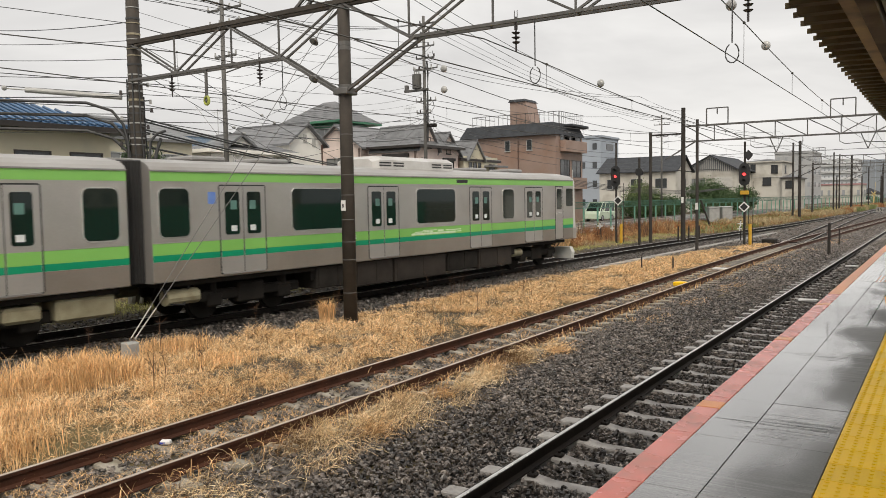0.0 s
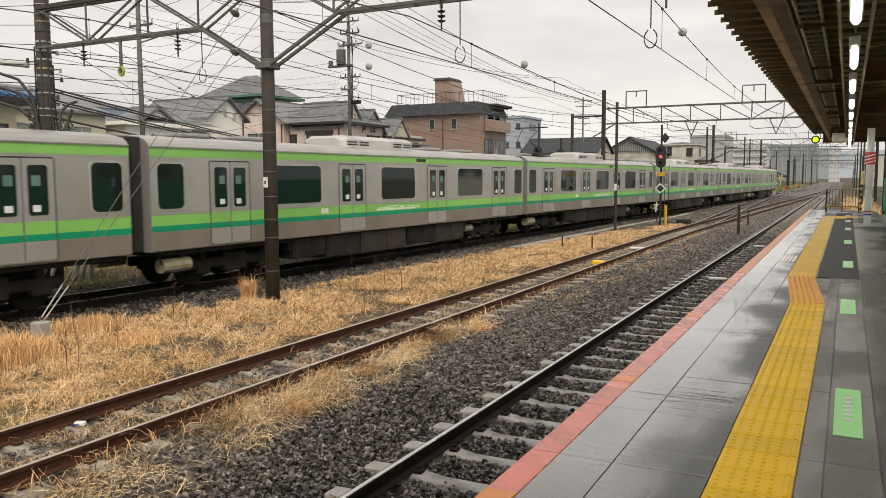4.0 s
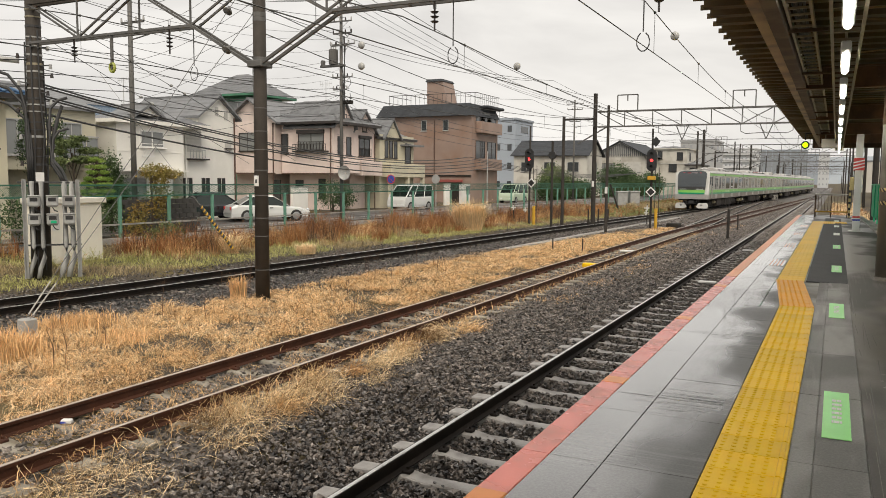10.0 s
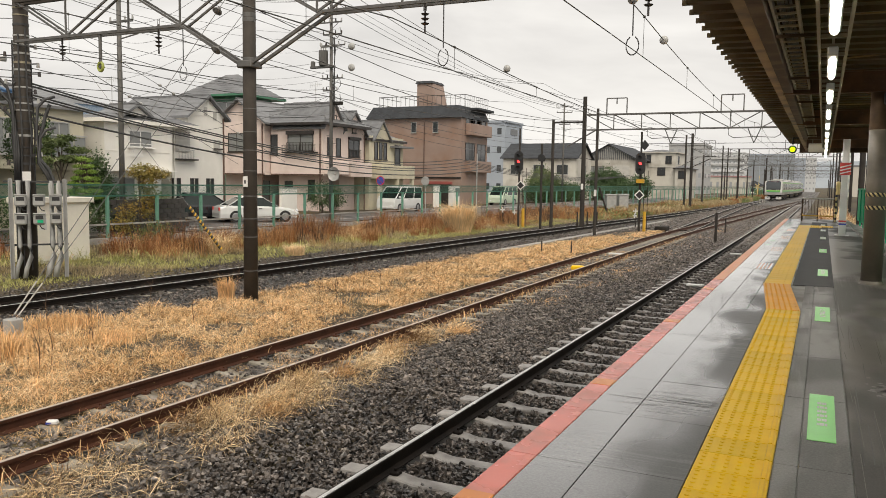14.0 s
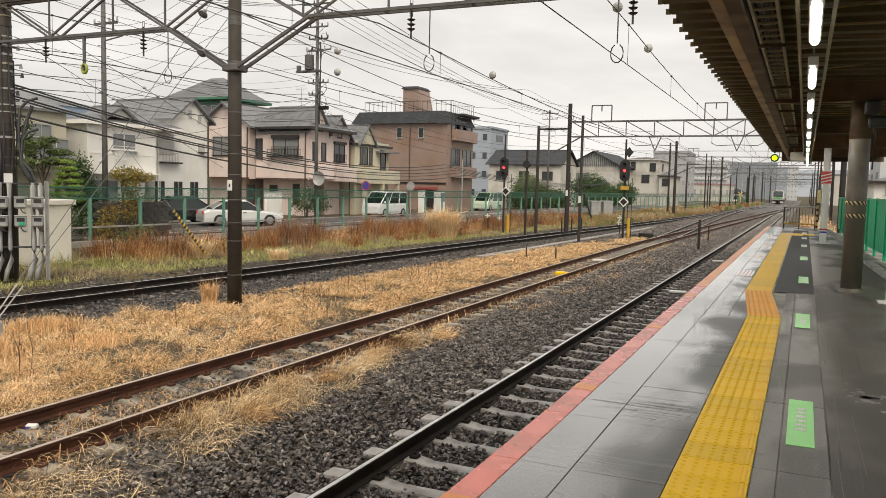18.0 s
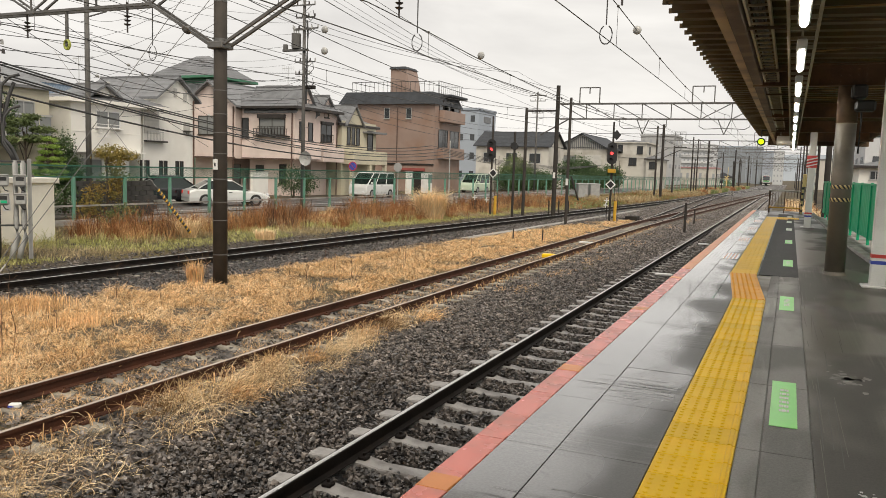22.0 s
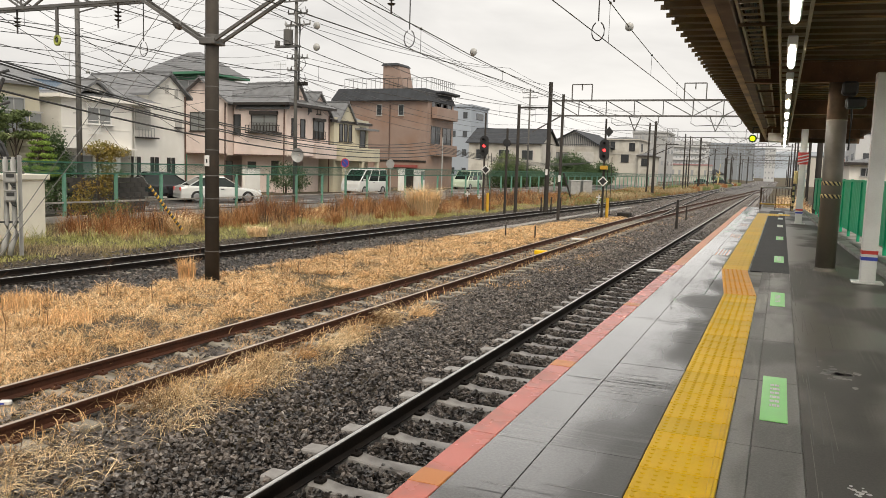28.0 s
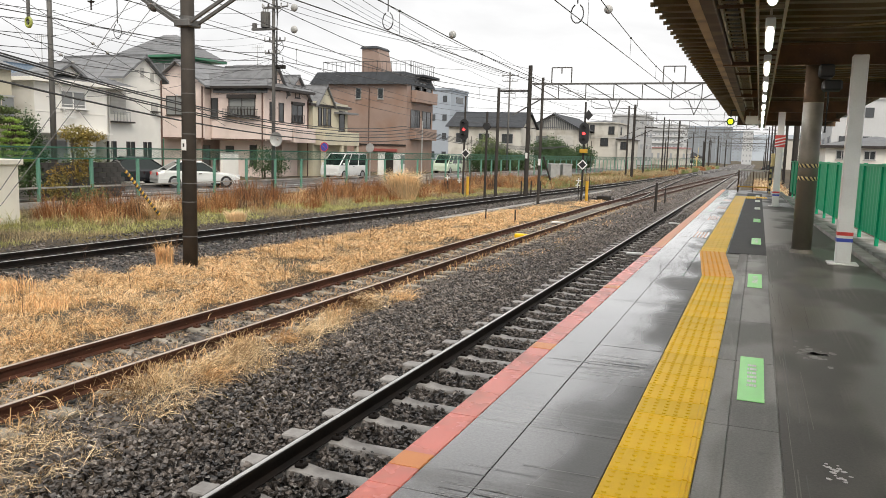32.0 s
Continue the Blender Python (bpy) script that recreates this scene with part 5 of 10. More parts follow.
def white_column(x, y, h=2.93, red_plate=False):
    c = thing("white_column", "white steel column with red and blue rings on a base plate", "column", pose(x, y, 1.095), "white columns under the canopy")
    piece("shaft", Mesh().box(-0.10, 0.10, -0.10, 0.10, 0.02, h, 0.012), WHITE, c)
    piece("base_plate", Mesh().box(-0.2, 0.2, -0.17, 0.17, 0, 0.025, 0.006), WHITE, c)
    piece("red_ring", Mesh().box(-0.103, 0.103, -0.103, 0.103, 0.42, 0.47), RED, c, "red ring")
    piece("blue_ring", Mesh().box(-0.103, 0.103, -0.103, 0.103, 0.33, 0.38), BLUE, c, "blue ring")
    if red_plate:
        p = piece("striped_plate", Mesh().box(-0.15, 0.15, -0.125, -0.105, 1.85, 2.22), RED, c, "red plate with white slanting stripes")
        s = Mesh()
        for i in range(4):
            z = 1.87 + i * 0.095
            s.quad((-0.15, -0.127, z), (-0.15, -0.127, z + 0.035), (0.15, -0.127, z + 0.115), (0.15, -0.127, z + 0.08)) if z + 0.115 < 2.24 else None
        s.f = [tuple(reversed(q)) for q in s.f]
        piece("plate_stripes", s, WHITE, p)
        piece("yellow_box", Mesh().box(-0.22, -0.11, -0.1, 0.1, 1.25, 1.65, 0.02), TIGER_Y, c)
    return c


round_column()
white_column(2.72, 12.5)
white_column(2.08, 26.9, 2.93, True)
white_column(2.75, 3.1)
white_column(2.3, 36.2)


def end_railing():
    r = thing("end_railing", "pale steel railing with upright bars at the platform end", "railing", pose(0, 0, 1.09))
    for z, mat in ((0.25, YELLOW_POST), (0.98, RAILING)):
        piece("rail_bar", Mesh().rod((0.72, 37.0, z), (1.95, 37.0, z), 0.028).rod((0.72, 37.0, z), (0.72, 39.2, z), 0.028), mat, r)
    for i in range(11):
        piece("upright", Mesh().rod((0.72 + 0.123 * i, 37.0, 0.0 if i % 5 == 0 else 0.25), (0.72 + 0.123 * i, 37.0, 0.98), 0.018 if i % 5 == 0 else 0.008, n=6), BEAM_RUST, r)
    for i in range(1, 5):
        piece("upright", Mesh().rod((0.72, 37.0 + 0.5 * i, 0.0), (0.72, 37.0 + 0.5 * i, 0.98), 0.010, n=6), BEAM_RUST, r)
    p = thing("hazard_post", "slim post wrapped in black and yellow tape", "post", pose(2.02, 37.0, 1.09))
    piece("post", Mesh().rod((0, 0, 0), (0, 0, 1.5), 0.04, n=10), TIGER_Y, p)
    for i in range(6):
        piece("black_band", Mesh().rod((0, 0, 0.1 + i * 0.24), (0, 0, 0.2 + i * 0.24), 0.042, n=10), BLACK, p)


RAILING = shader("pale_worn_railing", (0.58, 0.56, 0.51), (0.50, 0.48, 0.44), rough=0.5, scale=4, bump=0.06)
YELLOW_POST = shader("yellow_painted_post", (0.62, 0.36, 0.03), (0.52, 0.29, 0.03), rough=0.5, scale=4, bump=0.05)
end_railing()


def panel_fence():
    f = thing("panel_fence", "tall green sheet-metal fence behind the platform", "fence")
    pts = [(4.4, 4.0), (3.95, 10.5), (3.68, 16.2), (3.22, 25.0), (3.0, 33.8), (2.9, 37.5)]
    sx = spline([(y, x) for x, y in pts])
    y = 4.0
    i = 0
    while y < 37:
        y2 = y + 1.8
        m = Mesh()
        n = 12
        rows = []
        for k in range(n + 1):
            yy = y + 0.03 + (1.8 - 0.06) * k / n
            rows.append((sx(yy) + (0.012 if k % 2 else 0.0), yy))
        m.loft([[(x, yy, 1.16) for x, yy in rows], [(x, yy, 2.50) for x, yy in rows]], closed=False)
        m.loft([[(x + 0.02, yy, 1.16) for x, yy in rows], [(x + 0.02, yy, 2.50) for x, yy in rows]], closed=False)
        piece("fence_panel", m, FENCE_PANEL, f)
        piece("fence_post", Mesh().box(sx(y) - 0.035, sx(y) + 0.035, y - 0.035, y + 0.035, 0.9, 2.54, 0.006), FENCE_PANEL, f)
        piece("fence_rail", Mesh().beam((sx(y) - 0.015, y, 2.5), (sx(y2) - 0.015, y2, 2.5), 0.05, 0.05), FENCE_PANEL, f)
        y = y2
        i += 1
    m = Mesh()
    m.loft([[(sx(y) - 0.25, y, 0.2), (sx(y) - 0.25, y, 1.0), (sx(y) + 0.3, y, 1.0)] for y in (4, 10, 16, 22, 28, 34, 37.5)], closed=False)
    tagged(piece("back_strip", m, CONCRETE), "concrete strip at the foot of the green fence", "pavement", kind="structure")
    tagged(piece("wall_east", Mesh().box(4.6, 4.8, -10, 3.9, 0.0, 4.0), CONCRETE), "plain concrete wall behind the platform", "wall", kind="structure")


panel_fence()


# ---- overhead line ----
def tapered_pole(t, h, r0, r1, mat=None, z0=-0.3):
    return piece("shaft", Mesh().rod((0, 0, z0), (0, 0, h), r0, r1, n=18), mat or POLE_CON, t, smooth=True)


def band(t, z, r, mat=None, h=0.03, name="steel_band"):
    return piece(name, Mesh().rod((0, 0, z - h / 2), (0, 0, z + h / 2), r, n=18), mat or GALV, t)


PORTAL_Y = 13.74


def portal():
    p = thing("catenary_pole", "tall brown-grey concrete catenary pole with bands and white tag", "pole", pose(-9.86, PORTAL_Y, 0))
    tapered_pole(p, 8.6, 0.158, 0.13)
    for z in (0.55, 1.3, 1.7, 2.2, 2.75, 3.2, 3.6, 4.1, 5.15, 6.0, 6.1, 6.9, 7.0):
        band(p, z, 0.161 - z * 0.0033, h=0.02 if z < 4.5 else 0.09)
    piece("tag", Mesh().box(-0.06, 0.06, -0.175, -0.155, 2.40, 2.63, 0.003), WHITE, p, "small white tag")
    piece("tag_mark", Mesh().box(-0.02, 0.02, -0.178, -0.174, 2.47, 2.55), BLACK, p)
    l = thing("catenary_pole", "massive dark pole wrapped with bands, cables and grey boxes", "pole", pose(-17.4, PORTAL_Y + 0.1, 0, 0, 0, 52))
    tapered_pole(l, 9.5, 0.235, 0.16)
    for z in np.arange(2.9, 8.0, 0.22):
        band(l, float(z) + rnd.uniform(-0.06, 0.06), 0.242 - z * 0.0075, h=rnd.uniform(0.025, 0.06), mat=(BOX_GREY, WIRE, TRAY, BOX_GREY)[rnd.randrange(4)])
    for i, a in enumerate((0.3, 1.0, 2.4, 3.3, 4.4, 5.2)):
        r = 0.235
        piece("riser_cable", Mesh().tube([(r * math.cos(a), r * math.sin(a), 0.1), (r * math.cos(a), r * math.sin(a), 2.6), ((r + 0.05) * math.cos(a + 0.2), (r + 0.05) * math.sin(a + 0.2), 3.6), (r * 0.95 * math.cos(a), r * 0.95 * math.sin(a), 4.7), (r * 0.9 * math.cos(a), r * 0.9 * math.sin(a), 5.6 + 0.15 * i)], 0.022), WIRE, l, "thick dark cable up the pole")
    for i in range(14):
        z, s = 2.9 + 0.23 * i, (1 if i % 3 else -1)
        w = rnd.uniform(0.28, 0.42)
        b = piece("bracket", Mesh().beam((0, -0.12, z), (s * w, -0.14, z + rnd.uniform(-0.03, 0.05)), 0.03, 0.03), WIRE, l)
        piece("knob_insulator", Mesh().rod((s * w, -0.14, z - 0.05), (s * w, -0.14, z + 0.07), 0.045, 0.03, n=8), PORCELAIN_PALE if i % 2 else PORCELAIN, b)
    piece("side_cable", Mesh().tube([(0.62, -0.1, 4.45), (0.5, -0.1, 4.1), (0.36, -0.15, 3.5), (0.36, -0.2, 3.0), (0.55, -0.22, 2.75), (0.66, -0.25, 2.45)], 0.05, n=6), WIRE, l, "thick black cable bending to the boxes")
    piece("tension_tube", Mesh().rod((-2.75, 0.2, 5.72), (-0.35, 0, 5.56), 0.07, n=12).rod((-3.2, 0.24, 5.75), (-2.75, 0.2, 5.72), 0.02, n=6).ball((-3.25, 0.24, 5.76), 0.07, n=8, m=5), BOX_GREY, l, "grey tension tube with a rod end")
    for i, x in enumerate((-0.16, 0.06, 0.60, 0.78)):
        yy = -0.34 if i < 2 else -0.26
        r = 0.06 if i < 2 else 0.075
        piece("conduit", Mesh().tube([(x - 0.12, yy, -0.1), (x - 0.08, yy, 0.15), (x + 0.03, yy, 0.45), (x, yy, 0.75), (x, yy, 2.45)], r, n=10), BOX_GREY, l, "grey conduit pipe", smooth=True)
    for x, yy in ((-0.12, -0.46), (0.31, -0.46), (0.70, -0.40)):
        for z in (1.30, 1.78):
            b = piece("switch_box", Mesh().box(x - 0.145, x + 0.145, yy - 0.12, yy + 0.08, z, z + 0.30, 0.045), BOX_GREY, l, "grey switch box with a small window")
            piece("switch_window", Mesh().box(x - 0.09, x + 0.09, yy - 0.128, yy - 0.12, z + 0.15, z + 0.25), BLACK, b)
            piece("switch_lid", Mesh().box(x - 0.152, x + 0.152, yy - 0.135, yy + 0.08, z + 0.275, z + 0.31, 0.012), BOX_GREY, b)
            piece("lead", Mesh().tube([(x, yy - 0.02, z), (x + 0.05, yy - 0.05, z - 0.09), (x + 0.12, yy + 0.05, z - 0.12)], 0.014, n=4), WIRE, b)
    for x in (-0.34, 0.92):
        ch = Mesh().box(x - 0.05, x + 0.05, -0.36, -0.33, -0.1, 2.5).box(x - 0.05, x - 0.03, -0.44, -0.36, -0.1, 2.5).box(x + 0.03, x + 0.05, -0.44, -0.36, -0.1, 2.5)
        piece("mounting_channel", ch, BOX_GREY, l, "upright grey mounting channel")
    piece("meter_screen", Mesh().box(0.26, 0.40, -0.592, -0.586, 1.36, 1.43), FENCE_PANEL, l, "small green screen")
    for z in (0.75, 2.4):
        piece("cross_arm", Mesh().box(-0.5, 0.98, -0.32, -0.26, z, z + 0.045, 0.005), WIRE, l)
    piece("notice", Mesh().box(-0.06, 0.14, -0.285, -0.275, 2.43, 2.68), WHITE, l, "white notice plate")
    for z, off in ((3.95, 0.0), (4.35, 0.05), (4.7, 0.09)):
        piece("entry_cable", Mesh().tube([(-0.13 - off, -0.24, 2.45), (-0.12 - off, -0.22, 3.1), (-0.15 - off, -0.16, z - 0.35), (-0.26 - off, -0.12, z + 0.12), (-0.62, -0.1, z + 0.48), (-1.25, -0.1, z + 0.68), (-3.5, 0.3, z + 0.75), (-14, 2.0, z + 1.1)], 0.04, n=7), WIRE, l, "thick black cable bundle", smooth=True)
    for x, z in ((0.30, 4.55), (0.34, 3.75)):
        piece("elbow_cable", Mesh().tube([(0.75, -0.2, z + 0.1), (0.52, -0.2, z + 0.02), (x + 0.04, -0.2, z - 0.2), (x, -0.22, z - 0.7), (x + 0.02, -0.24, 2.9), (x + 0.2, -0.26, 2.6), (x + 0.28, -0.26, 2.4)], 0.038, n=7), WIRE, l, "thick black cable with a wide elbow", smooth=True)
    # lattice beam
    t = thing("catenary_beam", "galvanised lattice girder spanning all tracks with knee braces", "gantry beam", pose(0, PORTAL_Y, 0))
    x0, x1, zl, zu = -17.3, 5.0, 6.0, 7.0
    for dy in (-0.12, 0.12):
        for a, b in ((x0, -11.7), (-7.85, x1)):
            piece("lower_chord", Mesh().beam((a, dy, zl), (b, dy, zl), 0.06, 0.06), GALV, t)
        piece("upper_chord", Mesh().beam((x0, dy, zu), (x1, dy, zu), 0.09, 0.10), POLE_CON, t, "dark upper chord")
    n = 12
    step = (x1 - x0) / n
    for i in range(n):
        a, b = x0 + i * step, x0 + (i + 1) * step
        for dy in (-0.12, 0.12):
            lo, hi = ((a, zu), (b, zl)) if i % 2 == 0 else ((a, zl), (b, zu))
            piece("diagonal", Mesh().beam((lo[0], dy, lo[1]), (hi[0], dy, hi[1]), 0.042, 0.042), GALV, t)
        piece("tie", Mesh().beam((b, -0.12, zl), (b, 0.12, zl), 0.04, 0.04).beam((b, -0.12, zu), (b, 0.12, zu), 0.04, 0.04).beam((b, 0.12 if i % 2 else -0.12, zl), (b, 0.12 if i % 2 else -0.12, zu), 0.036, 0.036), GALV, t)
    for s, xa in ((-1, -11.7), (1, -7.85)):
        for dy in (-0.13, 0.13):
            piece("knee_brace", Mesh().beam((-9.86 + s * 0.16, dy, 5.05), (xa, dy, zl), 0.06, 0.06), GALV, t)
            piece("upper_brace", Mesh().beam((-9.86 + s * 0.16, dy, 7.9), (xa - s * 0.5, dy, zu), 0.06, 0.06), GALV, t)
    piece("collar", Mesh().box(-10.06, -9.66, -0.2, 0.2, 4.97, 5.12, 0.02), GALV, t)
    e = thing("catenary_pole", "concrete catenary pole behind the platform", "pole", pose(5.05, PORTAL_Y, 0))
    tapered_pole(e, 8.4, 0.18, 0.15)
    # guy wires and their block beside the far line
    g = thing("guy_anchor", "concrete anchor block with two pale stay wires and clamps", "anchor", pose(-10.45, 8.45, -0.2))
    piece("anchor_block", Mesh().box(-0.115, 0.115, -0.115, 0.115, -0.2, 0.42, 0.02), BOX_GREY, g)
    for d, zt in ((-0.05, 6.95), (0.05, 6.1)):
        a, b = Vector((d, 0, 0.40)), Vector((10.45 - 9.86 - 0.1, PORTAL_Y - 8.45 - 0.1, zt + 0.2))
        piece("stay_wire", Mesh().rod(a, b, 0.007, n=5), STAY, g)
        u = (b - a).normalized()
        piece("turnbuckle", Mesh().rod(a + u * 0.1, a + u * 0.75, 0.013, n=6), PALE_WIRE, g)
        c = a + u * ((b - a).length - 1.15)
        piece("stay_insulator", Mesh().rod(c - u * 0.05, c - u * 0.01, 0.03, 0.105, n=14).rod(c - u * 0.01, c + u * 0.03, 0.105, 0.09, n=14).rod(c + u * 0.03, c + u * 0.10, 0.035, n=8), STAY, g, "grey disc insulator")



BOX_GREY = shader("pale_grey_box", (0.40, 0.40, 0.388), (0.31, 0.31, 0.30), rough=0.5, metal=0.1, scale=4, bump=0.05)
STAY = shader("grey_stay_wire", (0.20, 0.195, 0.19), (0.15, 0.147, 0.143), rough=0.5, metal=0.5, scale=5, bump=0.0)
PALE_WIRE = shader("pale_stay_wire", (0.45, 0.44, 0.42), (0.36, 0.35, 0.33), rough=0.45, metal=0.5, scale=5, bump=0.0)
portal()


def strain_insulator(x, y, z, n=3):
    t = thing("insulator", "dark ribbed porcelain insulator under the girder", "insulator", pose(x, y, z), "insulators under the girder")
    m = Mesh()
    for i in range(n):
        m.rod((0, 0, -0.09 * i), (0, 0, -0.09 * i - 0.03), 0.085, 0.05, n=10)
    m.rod((0, 0, 0.3), (0, 0, -0.09 * n - 0.1), 0.02, n=6)
    piece("ribs", m, PORCELAIN, t)
    piece("hook", Mesh().rod((-0.03, 0, 0.42), (-0.03, 0, 0.05), 0.008, n=4).rod((0.03, 0, 0.42), (0.03, 0, 0.05), 0.008, n=4), GALV, t)


def catenary(line, y_ends, z_mess, z_con, label, sag=0.55, span=33.2):
    """Messenger and contact wire over a track with droppers."""
    t = thing("overhead_wire", label, "overhead wire", group="overhead wires")
    pts_m, pts_c = [], []
    y = y_ends[0]
    while y <= y_ends[1]:
        u = ((y - PORTAL_Y) / span) % 1.0
        zm = z_mess - sag * 4 * u * (1 - u)
        pts_m.append((line(y), y, zm))
        pts_c.append((line(y), y, z_con))
        y += span / 12
    piece("messenger_wire", Mesh().tube(pts_m, 0.012, n=4), COPPER, t)
    piece("contact_wire", Mesh().tube(pts_c, 0.011, n=4), COPPER, t)
    for k in range(1, len(pts_m), 2):
        if pts_m[k][1] < 90:
            piece("dropper", Mesh().rod(pts_m[k], pts_c[k], 0.006, n=3).ball(pts_m[k], 0.03, n=6, m=4), COPPER, t)
    return t


catenary(lambda y: -1.85, (-20, 200), 6.02, 5.1, "contact and messenger wires above the platform track")
catenary(lambda y: side_line(y) - 0.35, (-20, 150), 5.68, 5.02, "contact and messenger wires above the siding")
catenary(far_line, (-40, 250), 6.3, 5.35, "contact and messenger wires above the far line")
for x in (-15.73, -12.5, -5.58, -1.32):
    strain_insulator(x, PORTAL_Y, 5.8)
for x in (-11.76, -5.18, -1.57):
    d = thing("wire_dropper", "thin hanger loop from girder to contact wire", "hanger", pose(x, PORTAL_Y, 0), "hanger loops under the girder")
    lp = [(0.11 * math.sin(a), 0, 4.95 + 0.16 * math.cos(a)) for a in np.linspace(0.4, 2 * math.pi - 0.4, 12)]
    piece("hanger_rod", Mesh().rod((0, 0, 6.0), (0, 0, 5.12), 0.012, n=5), WIRE, d)
    piece("loop", Mesh().tube(lp, 0.011, n=4), WIRE, d)
w = thing("tension_weight", "yellow-rimmed pulley on a grey bar below the girder", "pulley", pose(-14.29, PORTAL_Y - 0.1, 0))
piece("bar", Mesh().box(-0.03, 0.03, -0.03, 0.03, 5.3, 6.0, 0.005), GALV, w)
PULLEY = shader("yellow_green_pulley", (0.36, 0.40, 0.08), (0.26, 0.29, 0.07), rough=0.5, scale=5, bump=0.05)
hub = piece("pulley_wheel", Mesh().loft([[(r * math.cos(q * math.pi / 8), y, 5.21 + 1.25 * r * math.sin(q * math.pi / 8)) for q in range(16)] for r, y in ((0.06, -0.03), (0.085, -0.04), (0.105, -0.02), (0.105, 0.02), (0.085, 0.04), (0.06, 0.03), (0.06, -0.03))]), PULLEY, w, "yellow-green pulley rim")
piece("pulley_hub", Mesh().rod((0, -0.03, 5.21), (0, 0.03, 5.21), 0.035, n=10).beam((0, 0, 5.13), (0, 0, 5.29), 0.02, 0.02), GALV, hub)


def wire(name, a, b, sag, r, mat=None, n=14, label="thin dark wire across the yard", cat="wire"):
    pts = [Vector(a).lerp(Vector(b), k / n) - Vector((0, 0, sag * 4 * (k / n) * (1 - k / n))) for k in range(n + 1)]
    return tagged(piece(name, Mesh().tube(pts, r, n=4 if r < 0.02 else 6), mat or WIRE), label, cat, "wires across the yard")


# feeders and telephone cables along the line
for x, z, r in ((-17.0, 8.7, 0.010), (-16.2, 8.7, 0.010), (-17.6, 7.6, 0.009), (-9.9, 8.3, 0.010), (-9.4, 7.75, 0.009), (-10.3, 7.6, 0.008)):
    for a, b in ((-40, PORTAL_Y), (PORTAL_Y, 47.0), (47.0, 82), (82, 120)):
        dx = lambda y: far_line(min(y, 130)) - far_line(13.7) if x < -8 else 0
        if x > -12 and a > 40:
            continue
        wire("feeder_wire", (x + dx(a), a, z), (-11.74, b, z - 0.7) if x > -12 and b == 47.0 else (x + dx(b), b, z), 0.8, r)
for i in range(5):
    z = 4.75 - (0.0, 0.07, 0.30, 0.37, 0.78)[i]
    wire("telephone_cable", (-17.4, PORTAL_Y, z + 0.3), (-21.5, 50 + i, 3.5 + 0.16 * (4 - i)), 0.95, 0.024 if i < 4 else 0.03, label="black telephone cable drooping along the railway", n=20)
    wire("telephone_cable", (-21.5, 50 + i, 3.5 + 0.16 * (4 - i)), (-19.5, 95, 3.6), 0.7, 0.02, label="black telephone cable drooping along the railway")


def pale_ball(x, y, z, r=0.1):
    t = thing("wire_insulator", "pale disc insulator on an overhead wire", "insulator", pose(x, y, z), "pale insulators on the wires")
    piece("disc", Mesh().ball((0, 0, 0), r, 0.07, r, 12, 6), PORCELAIN_PALE, t, smooth=True)


for q in ((-1.85, 18.1, 5.78), (-1.85, 14.9, 6.0), (-9.9, 17.9, 6.1), (-9.9, 17.9, 5.55), (-6.0, 19.2, 5.5)):
    pale_ball(*q)
wire("feeder_wire", (-9.86, PORTAL_Y, 6.3), (-11.7, 46.9, 6.4), 0.75, 0.011)
wire("feeder_wire", (-9.86, PORTAL_Y, 5.75), (-11.7, 46.9, 5.9), 0.7, 0.011)

# ---- town behind the far line ----
PLASTER_W = shader("white_render", (0.86, 0.84, 0.79), (0.81, 0.79, 0.74), rough=0.85, scale=0.8, fine=40, bump=0.12, stain=(0.77, 0.75, 0.70), stain_scale=0.9)
PLASTER_P = shader("pale_pink_render", (0.75, 0.63, 0.58), (0.68, 0.57, 0.525), rough=0.85, scale=0.8, fine=40, bump=0.12, stain=(0.58, 0.475, 0.43), stain_scale=0.5)
PLASTER_C = shader("cream_render", (0.62, 0.57, 0.43), (0.55, 0.505, 0.385), rough=0.85, scale=0.8, fine=40, bump=0.12, stain=(0.50, 0.47, 0.37), stain_scale=0.5)
PLASTER_G = shader("grey_beige_render", (0.35, 0.33, 0.29), (0.30, 0.28, 0.25), rough=0.85, scale=0.8, fine=40, bump=0.12)
TILE_BROWN = shader("brown_facing_tile", (0.33, 0.238, 0.197), (0.285, 0.203, 0.168), rough=0.6, scale=0.7, fine=14, bump=0.15, stain=(0.27, 0.17, 0.125), stain_scale=0.4)
ROOF_SLATE = shader("grey_slate_roof", (0.185, 0.19, 0.197), (0.115, 0.118, 0.123), rough=0.34, scale=2.0, fine=16, bump=0.3, stain=(0.17, 0.17, 0.175), stain_scale=0.8)
ROOF_DARK = shader("dark_grey_roof", (0.055, 0.06, 0.068), (0.038, 0.041, 0.046), spec=0.25, rough=0.65, scale=2.0, fine=16, bump=0.3)
ROOF_BLUE = shader("blue_glazed_tile", (0.075, 0.15, 0.27), (0.055, 0.115, 0.215), rough=0.28, scale=3.0, fine=14, bump=0.2, island=0.2)
ROOF_BLUE_DULL = shader("weathered_blue_tile", (0.115, 0.165, 0.225), (0.085, 0.125, 0.175), rough=0.36, scale=3.0, fine=14, bump=0.2)
GREEN_TRIM = shader("green_painted_eave", (0.06, 0.20, 0.12), (0.05, 0.16, 0.10), rough=0.5, scale=3, bump=0.05)
FRAME_DARK = shader("dark_bronze_frame", (0.035, 0.03, 0.028), (0.05, 0.042, 0.038), rough=0.4, metal=0.3, scale=3, bump=0.0)
